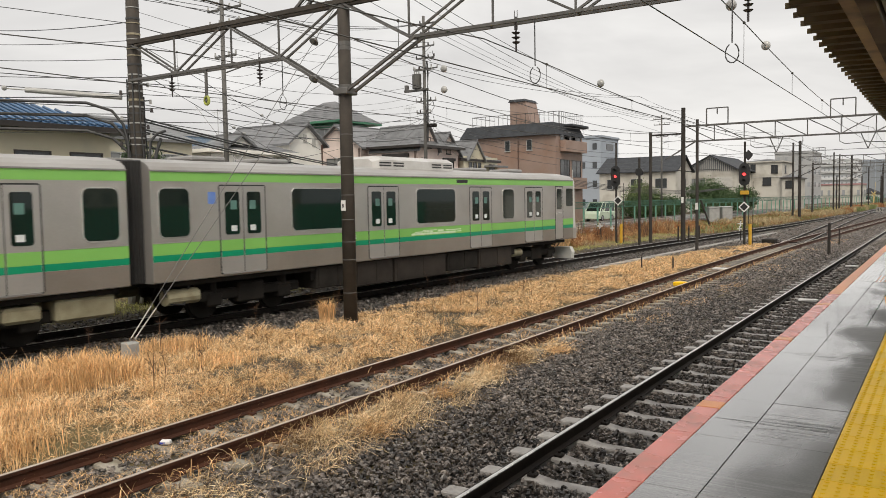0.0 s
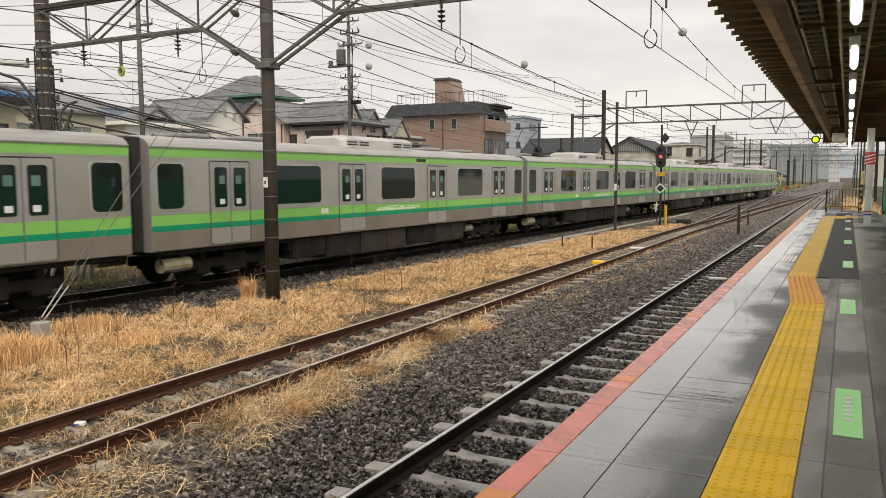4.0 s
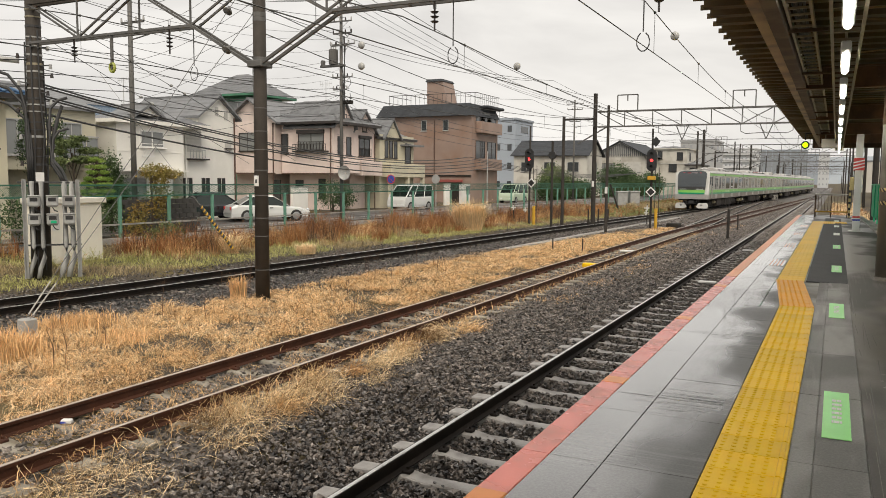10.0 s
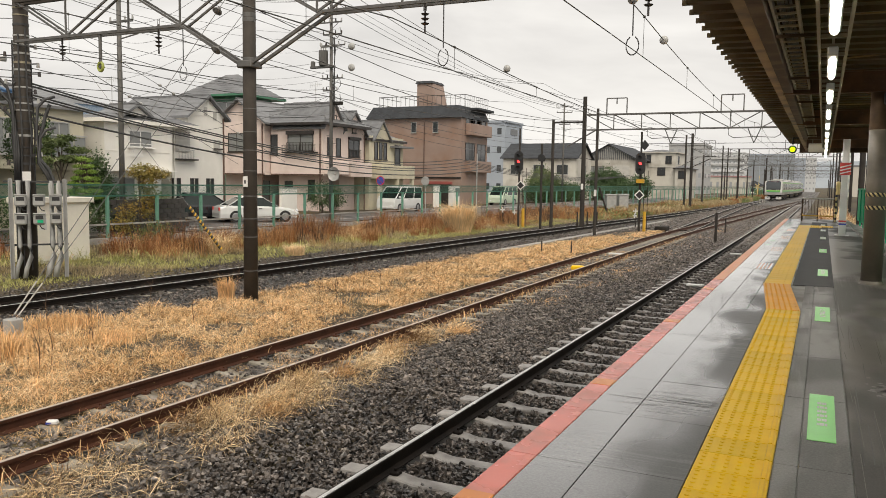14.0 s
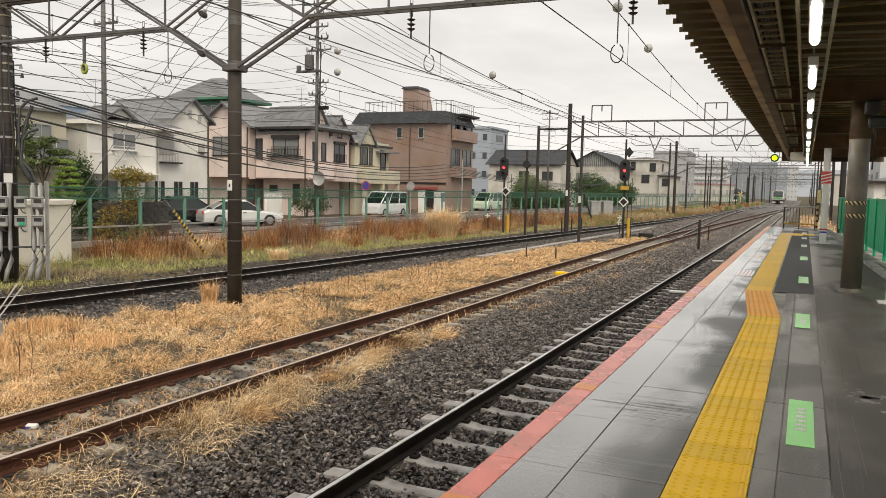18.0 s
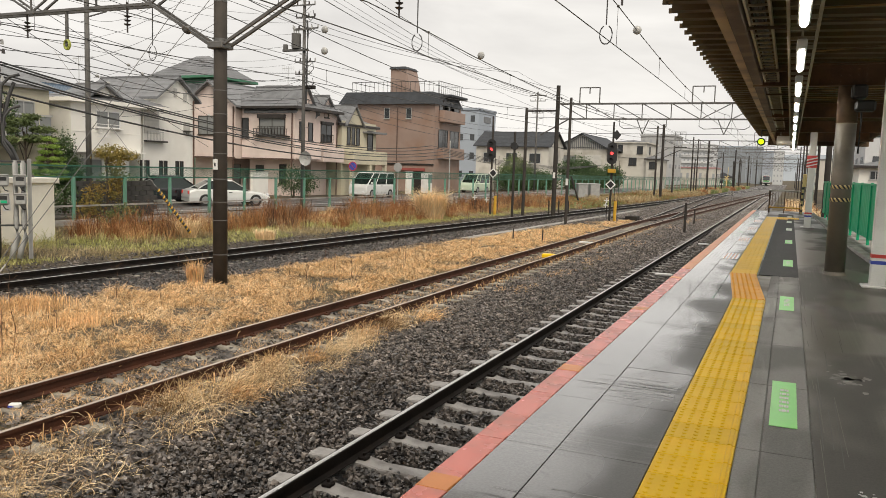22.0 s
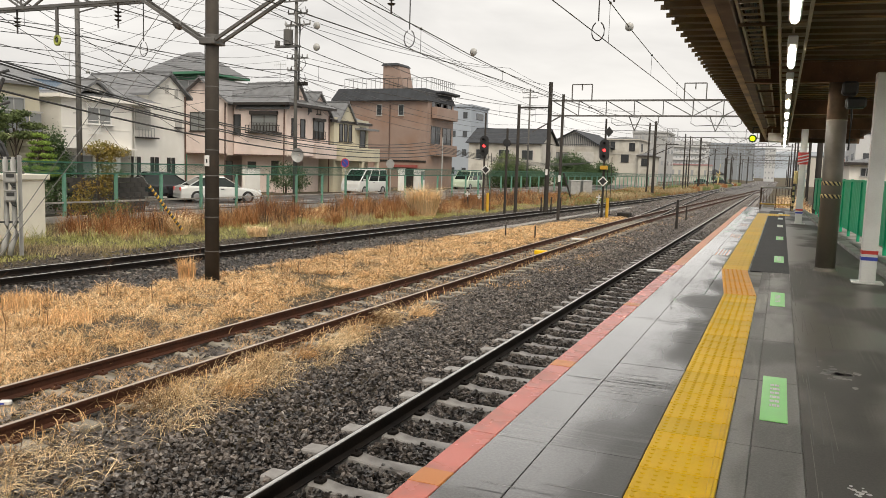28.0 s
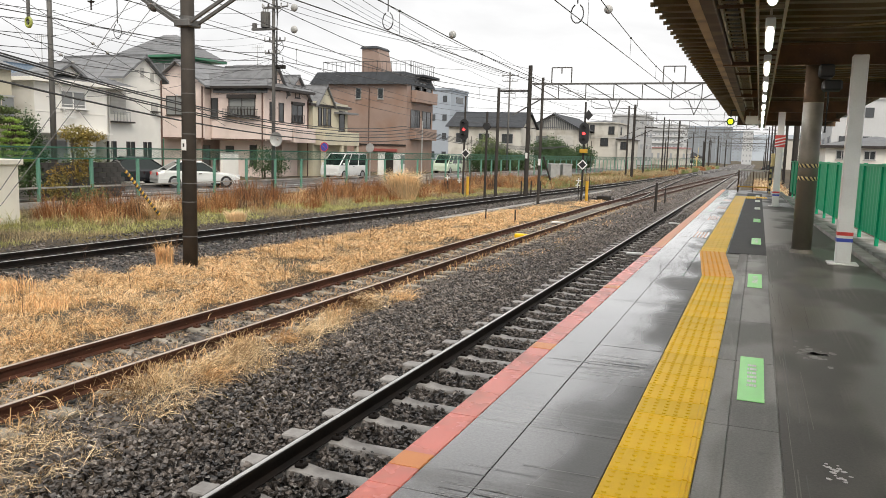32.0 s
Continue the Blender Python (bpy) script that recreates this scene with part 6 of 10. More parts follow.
FRAME_PALE = shader("aluminium_frame", (0.48, 0.48, 0.47), (0.40, 0.40, 0.39), rough=0.4, metal=0.4, scale=3, bump=0.0)
PANE = plain_glass("house_window_glass", (0.05, 0.055, 0.06), 0.06)
PANE_PALE = plain_glass("curtained_window_glass", (0.22, 0.23, 0.23), 0.10)
SHUTTER = shader("metal_shutter", (0.56, 0.545, 0.51), (0.48, 0.47, 0.44), rough=0.5, metal=0.2, scale=2, fine=20, bump=0.15)
PIPE_BROWN = shader("brown_drainpipe", (0.10, 0.055, 0.04), (0.08, 0.045, 0.033), rough=0.5, scale=3, bump=0.0)
AWNING = shader("faded_red_awning", (0.30, 0.075, 0.065), (0.25, 0.065, 0.055), rough=0.7, scale=3, bump=0.05)
STREET = 0.30


class House:
    """A house with faces towards the street (E, at x1) and along it (S, at y0)."""

    def __init__(self, name, label, x0, x1, y0, y1, h, wall, over=0.0):
        self.t = thing(name, label, "house", pose(x0, y0, STREET), "houses beside the railway")
        self.w, self.d, self.h, self.ox, self.oy = x1 - x0, y1 - y0, h, x0, y0
        self.over = over
        self.body = piece("wall", Mesh().box(0, self.w, 0, self.d, 2.55 if over else -0.3, h), wall, self.t)
        if over:
            piece("lower_wall", Mesh().box(0, self.w - over, over, self.d, -0.3, 2.55), wall, self.t, "recessed ground floor wall")

    def at(self, face, u, z, out):
        """Point on a face: u is the world x (S) or y (E)."""
        return (u - self.ox, -out, z - STREET) if face == "S" else (self.w + out, u - self.oy, z - STREET)

    def slab(self, face, u0, u1, z0, z1, d0, d1, c=0.0):
        r = self.over if z1 < 2.85 else 0.0
        a, b = self.at(face, u0, z0, d0 - r), self.at(face, u1, z1, d1 - r)
        return Mesh().box(min(a[0], b[0]), max(a[0], b[0]), min(a[1], b[1]), max(a[1], b[1]), min(a[2], b[2]), max(a[2], b[2]), c)

    def window(self, face, u, z, w, h, frame=None, pane=None, mull=1, sill=True, grille=False):
        frame, pane = frame or FRAME_DARK, pane or PANE
        f = piece("window", self.slab(face, u - w / 2, u + w / 2, z, z + h, -0.05, 0.012), pane, self.t)
        b = 0.05
        fr = Mesh()
        for q in (self.slab(face, u - w / 2 - b, u + w / 2 + b, z - b, z, -0.05, 0.05), self.slab(face, u - w / 2 - b, u + w / 2 + b, z + h, z + h + b, -0.05, 0.05),
                  self.slab(face, u - w / 2 - b, u - w / 2, z, z + h, -0.05, 0.05), self.slab(face, u + w / 2, u + w / 2 + b, z, z + h, -0.05, 0.05)):
            i = len(fr.v)
            fr.v += q.v
            fr.f += [tuple(i + k for k in r) for r in q.f]
        for k in range(1, mull + 1):
            q = self.slab(face, u - w / 2 + w * k / (mull + 1) - 0.025, u - w / 2 + w * k / (mull + 1) + 0.025, z, z + h, -0.02, 0.035)
            i = len(fr.v)
            fr.v += q.v
            fr.f += [tuple(i + k2 for k2 in r) for r in q.f]
        piece("window_frame", fr, frame, f)
        if sill:
            piece("window_sill", self.slab(face, u - w / 2 - 0.1, u + w / 2 + 0.1, z - 0.1, z - 0.05, 0, 0.1), frame, f)
        if grille:
            for k in range(9):
                uu = u - w / 2 - 0.05 + (w + 0.1) * k / 8
                piece("grille_bar", self.slab(face, uu - 0.012, uu + 0.012, z - 0.05, z + h * 0.42, 0.14, 0.165), frame, f)
            for zz in (z - 0.05, z + h * 0.42):
                piece("grille_rail", self.slab(face, u - w / 2 - 0.08, u + w / 2 + 0.08, zz - 0.015, zz + 0.015, 0.13, 0.175), frame, f)
        return f

    def shutter(self, face, u, z, w, h):
        s = piece("shutter", self.slab(face, u - w / 2 - 0.04, u + w / 2 + 0.04, z - 0.04, z + h + 0.04, 0, 0.03), SHUTTER, self.t)
        for k in range(int(h / 0.09)):
            piece("slat", self.slab(face, u - w / 2, u + w / 2, z + k * 0.09, z + k * 0.09 + 0.08, 0.03, 0.05), SHUTTER, s)
        return s

    def pipe(self, face, u, z0, z1, mat=None):
        a, b = self.at(face, u, z0, 0.07), self.at(face, u, z1, 0.07)
        return piece("drainpipe", Mesh().rod(a, b, 0.045, n=8), mat or PIPE_BROWN, self.t)

    def balcony(self, face, u0, u1, z0, z1, out, mat):
        return piece("balcony", self.slab(face, u0, u1, z0, z1, -0.02, out, 0.02), mat, self.t)

    def gable(self, axis, a0, a1, b0, b1, z, rise, mat, wall, over=0.4, name="roof"):
        """A gable roof: ridge along axis; a spans the ridge's length, b the width (world coordinates)."""
        bm, z = (b0 + b1) / 2, z - STREET
        def P(a, b, zz):
            return (a - self.ox, b - self.oy, zz) if axis == "x" else (b - self.ox, a - self.oy, zz)
        sl = rise / ((b1 - b0) / 2)
        for s, e in ((-1, b0 - over), (1, b1 + over)):
            ze = z - over * sl
            m = Mesh().loft([[P(a, e, ze), P(a, bm, z + rise), P(a, bm, z + rise + 0.13), P(a, e, ze + 0.13)] for a in (a0 - over, a1 + over)], caps=True)
            r = piece(name, m, mat, self.t)
            n = int(math.hypot(rise, (b1 - b0) / 2) / 0.42)
            k = Mesh()
            for i in range(1, n + 1):
                u = i / (n + 1)
                bb, zz = e + (bm - e) * u, ze + (z + rise - ze) * u + 0.13
                d = 0.02
                k.loft([[P(a, bb - s * d, zz - d * sl), P(a, bb, zz + 0.016), P(a, bb + s * 0.09, zz + 0.005 - 0.09 * sl)] for a in (a0 - over, a1 + over)], closed=False)
            tagged(piece("slate_course", k, mat, r), kind="stuff")
        piece("ridge_cap", Mesh().beam(P(a0 - over, bm, z + rise + 0.13), P(a1 + over, bm, z + rise + 0.13), 0.16, 0.1), mat, self.t)
        for a in (a0, a1):
            g = Mesh().prism([P(a, b0, z), P(a, b1, z), P(a, bm, z + rise)], (0.02 if axis == "x" else 0, 0.02 if axis == "y" else 0, 0))
            piece("gable_wall", g, wall, self.t)

    def hip(self, x0, x1, y0, y1, z, rise, mat, over=0.5, inset=None, fascia=None):
        z -= STREET
        X0, X1, Y0, Y1 = x0 - over - self.ox, x1 + over - self.ox, y0 - over - self.oy, y1 + over - self.oy
        i = inset if inset is not None else min(X1 - X0, Y1 - Y0) / 2
        e = [(X0, Y0, z), (X1, Y0, z), (X1, Y1, z), (X0, Y1, z)]
        if X1 - X0 >= Y1 - Y0:
            r = [(X0 + i, (Y0 + Y1) / 2, z + rise), (X1 - i, (Y0 + Y1) / 2, z + rise)]
            fs = [(e[0], e[1], r[1], r[0]), (e[1], e[2], r[1]), (e[2], e[3], r[0], r[1]), (e[3], e[0], r[0])]
        else:
            r = [((X0 + X1) / 2, Y0 + i, z + rise), ((X0 + X1) / 2, Y1 - i, z + rise)]
            fs = [(e[0], e[1], r[0]), (e[1], e[2], r[1], r[0]), (e[2], e[3], r[1]), (e[3], e[0], r[0], r[1])]
        m = Mesh()
        for f in fs:
            m.poly(f)
        rf = piece("roof", m, mat, self.t)
        piece("eave_board", Mesh().box(X0, X1, Y0, Y1, z - 0.18, z - 0.004), fascia or FRAME_DARK, self.t)
        k = Mesh()
        for f in fs:
            top = f[2:]
            a, b = Vector(f[0]), Vector(f[1])
            ta, tb = Vector(f[-1]), Vector(f[2])
            n = int((ta - a).length / 0.45)
            nrm = (b - a).cross(ta - a).normalized()
            for j in range(1, n):
                u = j / n
                p, q = a.lerp(ta, u), b.lerp(tb, u)
                dn = (a - ta).normalized() * 0.1
                k.quad(p + nrm * 0.018, p + dn + nrm * 0.028, q + dn + nrm * 0.028, q + nrm * 0.018)
        k.f = [tuple(reversed(q)) for q in k.f]
        tagged(piece("slate_course", k, mat, rf), kind="stuff")
        return rf


# white house with a gable towards the railway
h = House("white_house", "white rendered two-storey house with grey roof and small balcony", -36, -30, 31.7, 35.75, 5.2, PLASTER_W)
piece("upper_wall", Mesh().box(0, 6, 1.2, 4.05, 5.2, 5.8), PLASTER_W, h.t)
h.gable("x", -35.3, -30, 32.9, 35.75, 6.05, 1.05, ROOF_SLATE, PLASTER_W, 0.3)
h.shutter("E", 32.45, 4.0, 1.05, 1.15)
b = h.balcony("E", 31.8, 33.35, 3.52, 3.6, 0.35, FRAME_DARK)
for i in range(6):
    piece("guard_bar", h.slab("E", 31.88 + 0.22 * i, 31.9 + 0.22 * i, 3.6, 4.05, 0.3, 0.325), FRAME_PALE, b)
piece("guard_rail", h.slab("E", 31.85, 33.02, 4.05, 4.09, 0.29, 0.335), FRAME_PALE, b)
for y in (31.97, 33.3, 34.55):
    h.window("E", y - 0.17, 1.1, 0.15, 1.4, FRAME_DARK, PANE, 0, False)
    h.window("E", y + 0.17, 1.1, 0.15, 1.4, FRAME_DARK, PANE, 0, False)
h.shutter("E", 34.25, 6.1, 0.2, 0.4)
h.shutter("E", 35.0, 5.9, 0.2, 0.4)
piece("vent_hood", h.slab("E", 34.85, 35.45, 4.2, 4.26, 0, 0.25), FRAME_DARK, h.t)
piece("wall_vent", h.slab("E", 34.9, 35.4, 4.28, 4.75, 0, 0.04), SHUTTER, h.t)
h.pipe("E", 31.8, 0.3, 5.4, PLASTER_W)
h.pipe("E", 35.65, 0.3, 6.0)
# its lower wing with a window and lattice guard
h = House("white_house_wing", "white rendered wing with low hipped grey roof and latticed window guard", -31.0, -29.3, 26.7, 31.0, 5.05, PLASTER_W, 0.8)
h.hip(-31.0, -29.3, 26.7, 32.5, 5.36, 0.45, ROOF_SLATE, 0.3, fascia=PLASTER_W)
h.gable("x", -30.9, -29.35, 27.95, 29.45, 5.62, 0.45, ROOF_SLATE, PLASTER_W, 0.22, "gablet_roof")
h.window("E", 28.88, 4.1, 1.4, 0.72, WHITE, PANE_PALE)
b = h.balcony("E", 28.1, 29.7, 4.0, 4.04, 0.2, WHITE)
for i in range(7):
    for s2 in (-1, 1):
        q = 28.15 + 0.1 * i
        piece("lattice_bar", Mesh().rod(h.at("E", q - s2 * 0.08, 3.62, 0.2), h.at("E", q + s2 * 0.08, 4.08, 0.2), 0.009, n=4), WHITE, b)
piece("lattice_rail", h.slab("E", 28.05, 28.85, 3.58, 3.62, 0.18, 0.22), WHITE, b)
piece("lattice_rail", h.slab("E", 28.05, 29.75, 4.2, 4.23, 0.18, 0.22), WHITE, b)
piece("wall_band", h.slab("E", 26.7, 31.0, 3.82, 3.86, 0, 0.02), PLASTER_W, h.t)
h.window("E", 28.3, 0.6, 1.7, 1.9, FRAME_PALE, PANE_PALE)
piece("porch_roof", h.slab("E", 28.7, 31.0, 2.86, 2.93, 0, 0.35), PLASTER_W, h.t)

# pink house
h = House("pink_house", "pale pink rendered house with brown pipes and grey slate roof", -39, -34.6, 45.2, 54, 6.4, PLASTER_P, 0.9)
h.gable("y", 45.2, 54, -39, -34.6, 6.7, 1.5, ROOF_SLATE, PLASTER_P)
h.window("S", -37.1, 4.55, 1.5, 1.25, FRAME_DARK, PANE_PALE)
h.pipe("S", -38.9, 0.3, 6.5)
h.pipe("S", -34.75, 0.3, 6.5)
for x in (-36.4, -35.2):
    h.window("S", x, 1.1, 0.55, 1.3, FRAME_DARK, PANE, 0)
piece("string_course", h.slab("S", -39, -34.6, 2.87, 2.95, 0, 0.04), PIPE_BROWN, h.t)
h = House("pink_house", "pink rendered house with wide dark window and hipped slate roof", -34.5, -30, 45.8, 48.4, 6.2, PLASTER_P, 0.9)
h.hip(-36.5, -30, 45.8, 51.0, 6.55, 1.75, ROOF_SLATE, inset=2.6)
h.window("S", -31.9, 4.6, 2.1, 1.3, FRAME_DARK, PANE_PALE, 1, True, True)
piece("shutter_box", h.slab("S", -33.05, -30.75, 5.72, 5.98, 0, 0.2), FRAME_DARK, h.t)
h.window("S", -34.2, 4.4, 0.5, 1.3, FRAME_DARK, PANE, 0)
h.pipe("S", -30.2, 0.3, 6.4)
piece("string_course", h.slab("S", -34.5, -30, 2.87, 2.95, 0, 0.04), PIPE_BROWN, h.t)
piece("railed_ledge", h.slab("S", -33.3, -30.4, 4.42, 4.5, 0, 0.35), FRAME_DARK, h.t)
for i in range(12):
    piece("ledge_bar", h.slab("S", -33.28 + 0.255 * i, -33.25 + 0.255 * i, 4.5, 4.95, 0.3, 0.33), FRAME_DARK, h.t)
piece("ledge_rail", h.slab("S", -33.3, -30.4, 4.95, 4.99, 0.29, 0.34), FRAME_DARK, h.t)
h.window("S", -31.6, 1.2, 0.5, 1.3, FRAME_DARK, PANE, 0)
h.window("S", -33.6, 1.0, 0.6, 1.4, FRAME_DARK, PANE, 0)
h.gable("x", -34, -30, 45.9, 48.3, 6.4, 1.5, ROOF_SLATE, PLASTER_P, 0.25)
h.window("E", 47.1, 6.4, 0.6, 0.7, FRAME_DARK, PANE)
h.window("E", 46.6, 4.3, 0.5, 1.2, FRAME_DARK, PANE, 0)
h.window("E", 47.7, 4.3, 0.5, 1.2, FRAME_DARK, PANE, 0)
h.balcony("E", 45.9, 48.4, 2.95, 3.9, 0.5, PLASTER_P)
h = House("pink_house", "pale pink house with a small gable and railed window", -36, -30.2, 48.6, 51.6, 6.0, PLASTER_P, 0.9)
h.gable("x", -36, -30.2, 48.6, 51.6, 6.1, 1.45, ROOF_SLATE, PLASTER_P, 0.25)
h.window("E", 50.1, 6.1, 0.45, 0.8, FRAME_DARK, PANE, 0)
h.window("E", 50.1, 4.3, 1.4, 1.2, FRAME_DARK, PANE, 1, True, True)
piece("shutter_box", h.slab("E", 49.3, 50.9, 5.55, 5.75, 0, 0.18), FRAME_DARK, h.t)
h.balcony("E", 48.7, 51.6, 2.8, 3.85, 0.7, PLASTER_P)
h.pipe("E", 51.5, 0.3, 6.0)
# cream house
h = House("cream_house", "cream rendered house with small gables and arched window", -37, -30.0, 52.0, 57.4, 5.7, PLASTER_C)
h.hip(-37, -30.4, 52.0, 57.4, 5.8, 1.4, ROOF_SLATE)
h.gable("x", -34, -29.9, 52.5, 54.9, 5.8, 1.35, ROOF_SLATE, PLASTER_C, 0.2)
h.window("E", 53.7, 5.8, 0.4, 0.8, FRAME_DARK, PANE, 0)
for y in (53.0, 53.7, 54.4):
    h.window("E", y, 4.25, 0.42, 1.25, FRAME_DARK, PANE, 0)
h.window("E", 56.4, 3.9, 0.8, 1.5, FRAME_DARK, PANE, 0)
piece("canopy_ledge", h.slab("E", 55.2, 57.8, 5.2, 5.34, 0, 0.8), ROOF_SLATE, h.t, "sloping ledge over the balcony")
h.balcony("E", 52.1, 57.6, 2.7, 3.75, 1.0, PLASTER_C)
for y in (52.2, 54.9, 57.4):
    piece("pillar", h.slab("E", y - 0.14, y + 0.14, 0.3, 2.7, 0.7, 0.98), PLASTER_C, h.t)
for x, y, z, hh in ((-31.5, 40.0, 6.2, 2.0), (-33.2, 49.5, 8.2, 1.6), (-37.0, 34.0, 7.0, 1.5)):
    t = thing("roof_aerial", "thin television aerial on a mast above the roofs", "aerial", pose(x, y, z), "roof aerials")
    piece("mast", Mesh().rod((0, 0, -1.2), (0, 0, hh), 0.022, n=6), FRAME_PALE, t)
    piece("boom", Mesh().rod((-0.6, 0.1, hh - 0.15), (0.6, -0.1, hh - 0.15), 0.014, n=5), FRAME_PALE, t)
    for i in range(7):
        q = -0.55 + 0.18 * i
        piece("element", Mesh().rod((q, 0.1 - 0.16 * (q + 0.6), hh - 0.32), (q, 0.1 - 0.16 * (q + 0.6), hh + 0.02), 0.008, n=4), FRAME_PALE, t)
# house behind with green eaves
h = House("green_eaved_house", "taller house behind with green eaves and hipped grey roof", -46, -40.9, 50.2, 54, 8.8, GREEN_TRIM)
h.hip(-46, -40.9, 50.2, 54, 9.3, 1.9, ROOF_SLATE, 0.9, fascia=GREEN_TRIM)
h.window("S", -42.4, 7.2, 2.2, 1.5, FRAME_PALE, PANE_PALE)
h.window("S", -45.0, 7.2, 1.4, 1.5, FRAME_PALE, PANE)
# brown flats
h = House("brown_apartment_house", "brown tiled three-storey apartment house with mansard roof and roof terrace", -40, -30, 69, 75.4, 8.4, TILE_BROWN)
m = Mesh()
m.loft([[(x0, y0, z), (x1, y0, z), (x1, y1, z), (x0, y1, z)] for x0, x1, y0, y1, z in ((-0.5, 10.15, -0.45, 6.6, 8.4), (0.1, 9.6, 0.1, 6.3, 9.6))], caps=True)
piece("mansard", m, ROOF_DARK, h.t, "dark mansard roof")
piece("stair_tower", Mesh().box(4.6, 6.3, 1.0, 3.4, 9.3, 12.0), TILE_BROWN, h.t)
piece("tower_cap", Mesh().loft([[(4.45, 0.85, 11.9), (6.4, 0.85, 11.9), (6.4, 3.6, 11.9), (4.45, 3.6, 11.9)], [(4.6, 1.0, 12.15), (6.2, 1.0, 12.15), (6.2, 3.4, 12.15), (4.6, 3.4, 12.15)]], caps=True), ROOF_DARK, h.t)
piece("tower_slope", Mesh().prism([(6.3, 1.0, 9.3), (6.9, 1.0, 9.3), (6.3, 1.0, 12.0)], (0, 2.4, 0)), TILE_BROWN, h.t)
rt = piece("terrace_railing", Mesh().beam((0.6, 0.4, 10.6), (10.2, 0.4, 10.6), 0.05, 0.05).beam((10.2, 0.4, 10.6), (10.2, 6.2, 10.6), 0.05, 0.05).beam((0.6, 0.4, 10.6), (0.6, 5.0, 10.6), 0.05, 0.05), FRAME_DARK, h.t, "roof terrace railing")
for i in range(20):
    piece("railing_bar", Mesh().rod((0.6 + 0.5 * i, 0.4, 9.5), (0.6 + 0.5 * i, 0.4, 10.6), 0.02, n=5), FRAME_DARK, rt)
for i in range(12):
    piece("railing_bar", Mesh().rod((10.2, 0.4 + 0.5 * i, 9.0), (10.2, 0.4 + 0.5 * i, 10.6), 0.02, n=5), FRAME_DARK, rt)
for x in (-35.2, -32.8):
    h.window("S", x, 7.35, 0.5, 0.95, FRAME_PALE, PANE, 0)
h.pipe("S", -34.0, 0.3, 8.3)
piece("east_cap", Mesh().box(9.4, 10.6, 2.6, 6.7, 9.3, 9.55, 0.05), ROOF_DARK, h.t)
for z0, z1 in ((3.0, 5.2), (6.6, 7.6)):
    h.balcony("E", 69.9, 75.2, z0 + 0.5, z0 + 1.6, 0.6, TILE_BROWN)
# large dark panes stand in for the shade inside recessed loggias
for z in (4.8, 7.4):
    h.window("E", 71.0, z - 0.1, 2.1, 1.6, FRAME_DARK, PANE, 1)
    h.window("E", 73.8, z - 0.1, 2.1, 1.6, FRAME_DARK, PANE, 1)
for z in (8.2,):
    h.window("E", 72.2, z, 2.6, 0.9, FRAME_DARK, PANE, 2)
piece("ground_band", h.slab("S", -40, -30, 2.85, 3.0, 0, 0.1), FRAME_DARK, h.t)
piece("red_awning", h.slab("S", -33.6, -30.9, 2.3, 2.55, 0, 0.2), AWNING, h.t, "faded red awning over the entrance")
piece("entrance", h.slab("S", -33, -31, 0.3, 2.2, 0, 0.03), FRAME_DARK, h.t)

# cream house with a balcony and a pine garden
h = House("cream_house", "cream two-storey house with glazed balcony behind a garden", -36, -29.0, 20.2, 25.3, 5.2, PLASTER_C, 0.9)
h.gable("y", 20.2, 25.3, -36, -29.0, 5.55, 1.05, ROOF_SLATE, PLASTER_C, 0.22)
h.window("E", 24.0, 3.5, 0.95, 1.4, FRAME_PALE, PANE_PALE)
h.window("E", 21.4, 3.5, 1.3, 1.4, FRAME_PALE, PANE_PALE)
b = h.balcony("E", 22.3, 24.8, 3.2, 3.35, 0.8, PLASTER_C)
for i in range(4):
    piece("balcony_panel", h.slab("E", 22.36 + 0.61 * i, 22.92 + 0.61 * i, 3.4, 4.28, 0.74, 0.76), PANE_PALE, b, "frosted balcony panel")
piece("balcony_rail", h.slab("E", 22.3, 24.8, 4.3, 4.36, 0.7, 0.8), FRAME_PALE, b)
h = House("blue_roofed_house", "house with a blue tiled roof squeezed between its neighbours", -38, -31.1, 25.8, 31.5, 4.7, PLASTER_C)
h.gable("y", 25.8, 31.5, -38, -31.1, 5.1, 1.15, ROOF_BLUE_DULL, PLASTER_C, 0.3)
tm = Mesh()
for j in range(28):
    y = 25.55 + j * 0.22
    tm.tube([(-30.8 - 3.75 * q, y, 5.11 + 1.25 * q) for q in (0, 0.5, 1.0)], 0.05, n=5)
tm.v = [(v[0] + 38, v[1] - 25.8, v[2] - STREET) for v in tm.v]
tagged(piece("tile_course", tm, ROOF_BLUE_DULL, h.t, "rows of blue tiles", smooth=True), "rows of blue tiles", kind="stuff")
h.window("E", 26.3, 3.3, 0.9, 1.3, FRAME_DARK, PANE)
h.pipe("E", 27.95, 0.3, 5.0)
b = h.balcony("E", 26.9, 28.6, 3.1, 3.2, 0.8, FRAME_DARK)
for z in (3.4, 3.6, 3.82):
    piece("balcony_rail", h.slab("E", 26.9, 28.6, z, z + 0.035, 0.76, 0.8), FRAME_DARK, b)
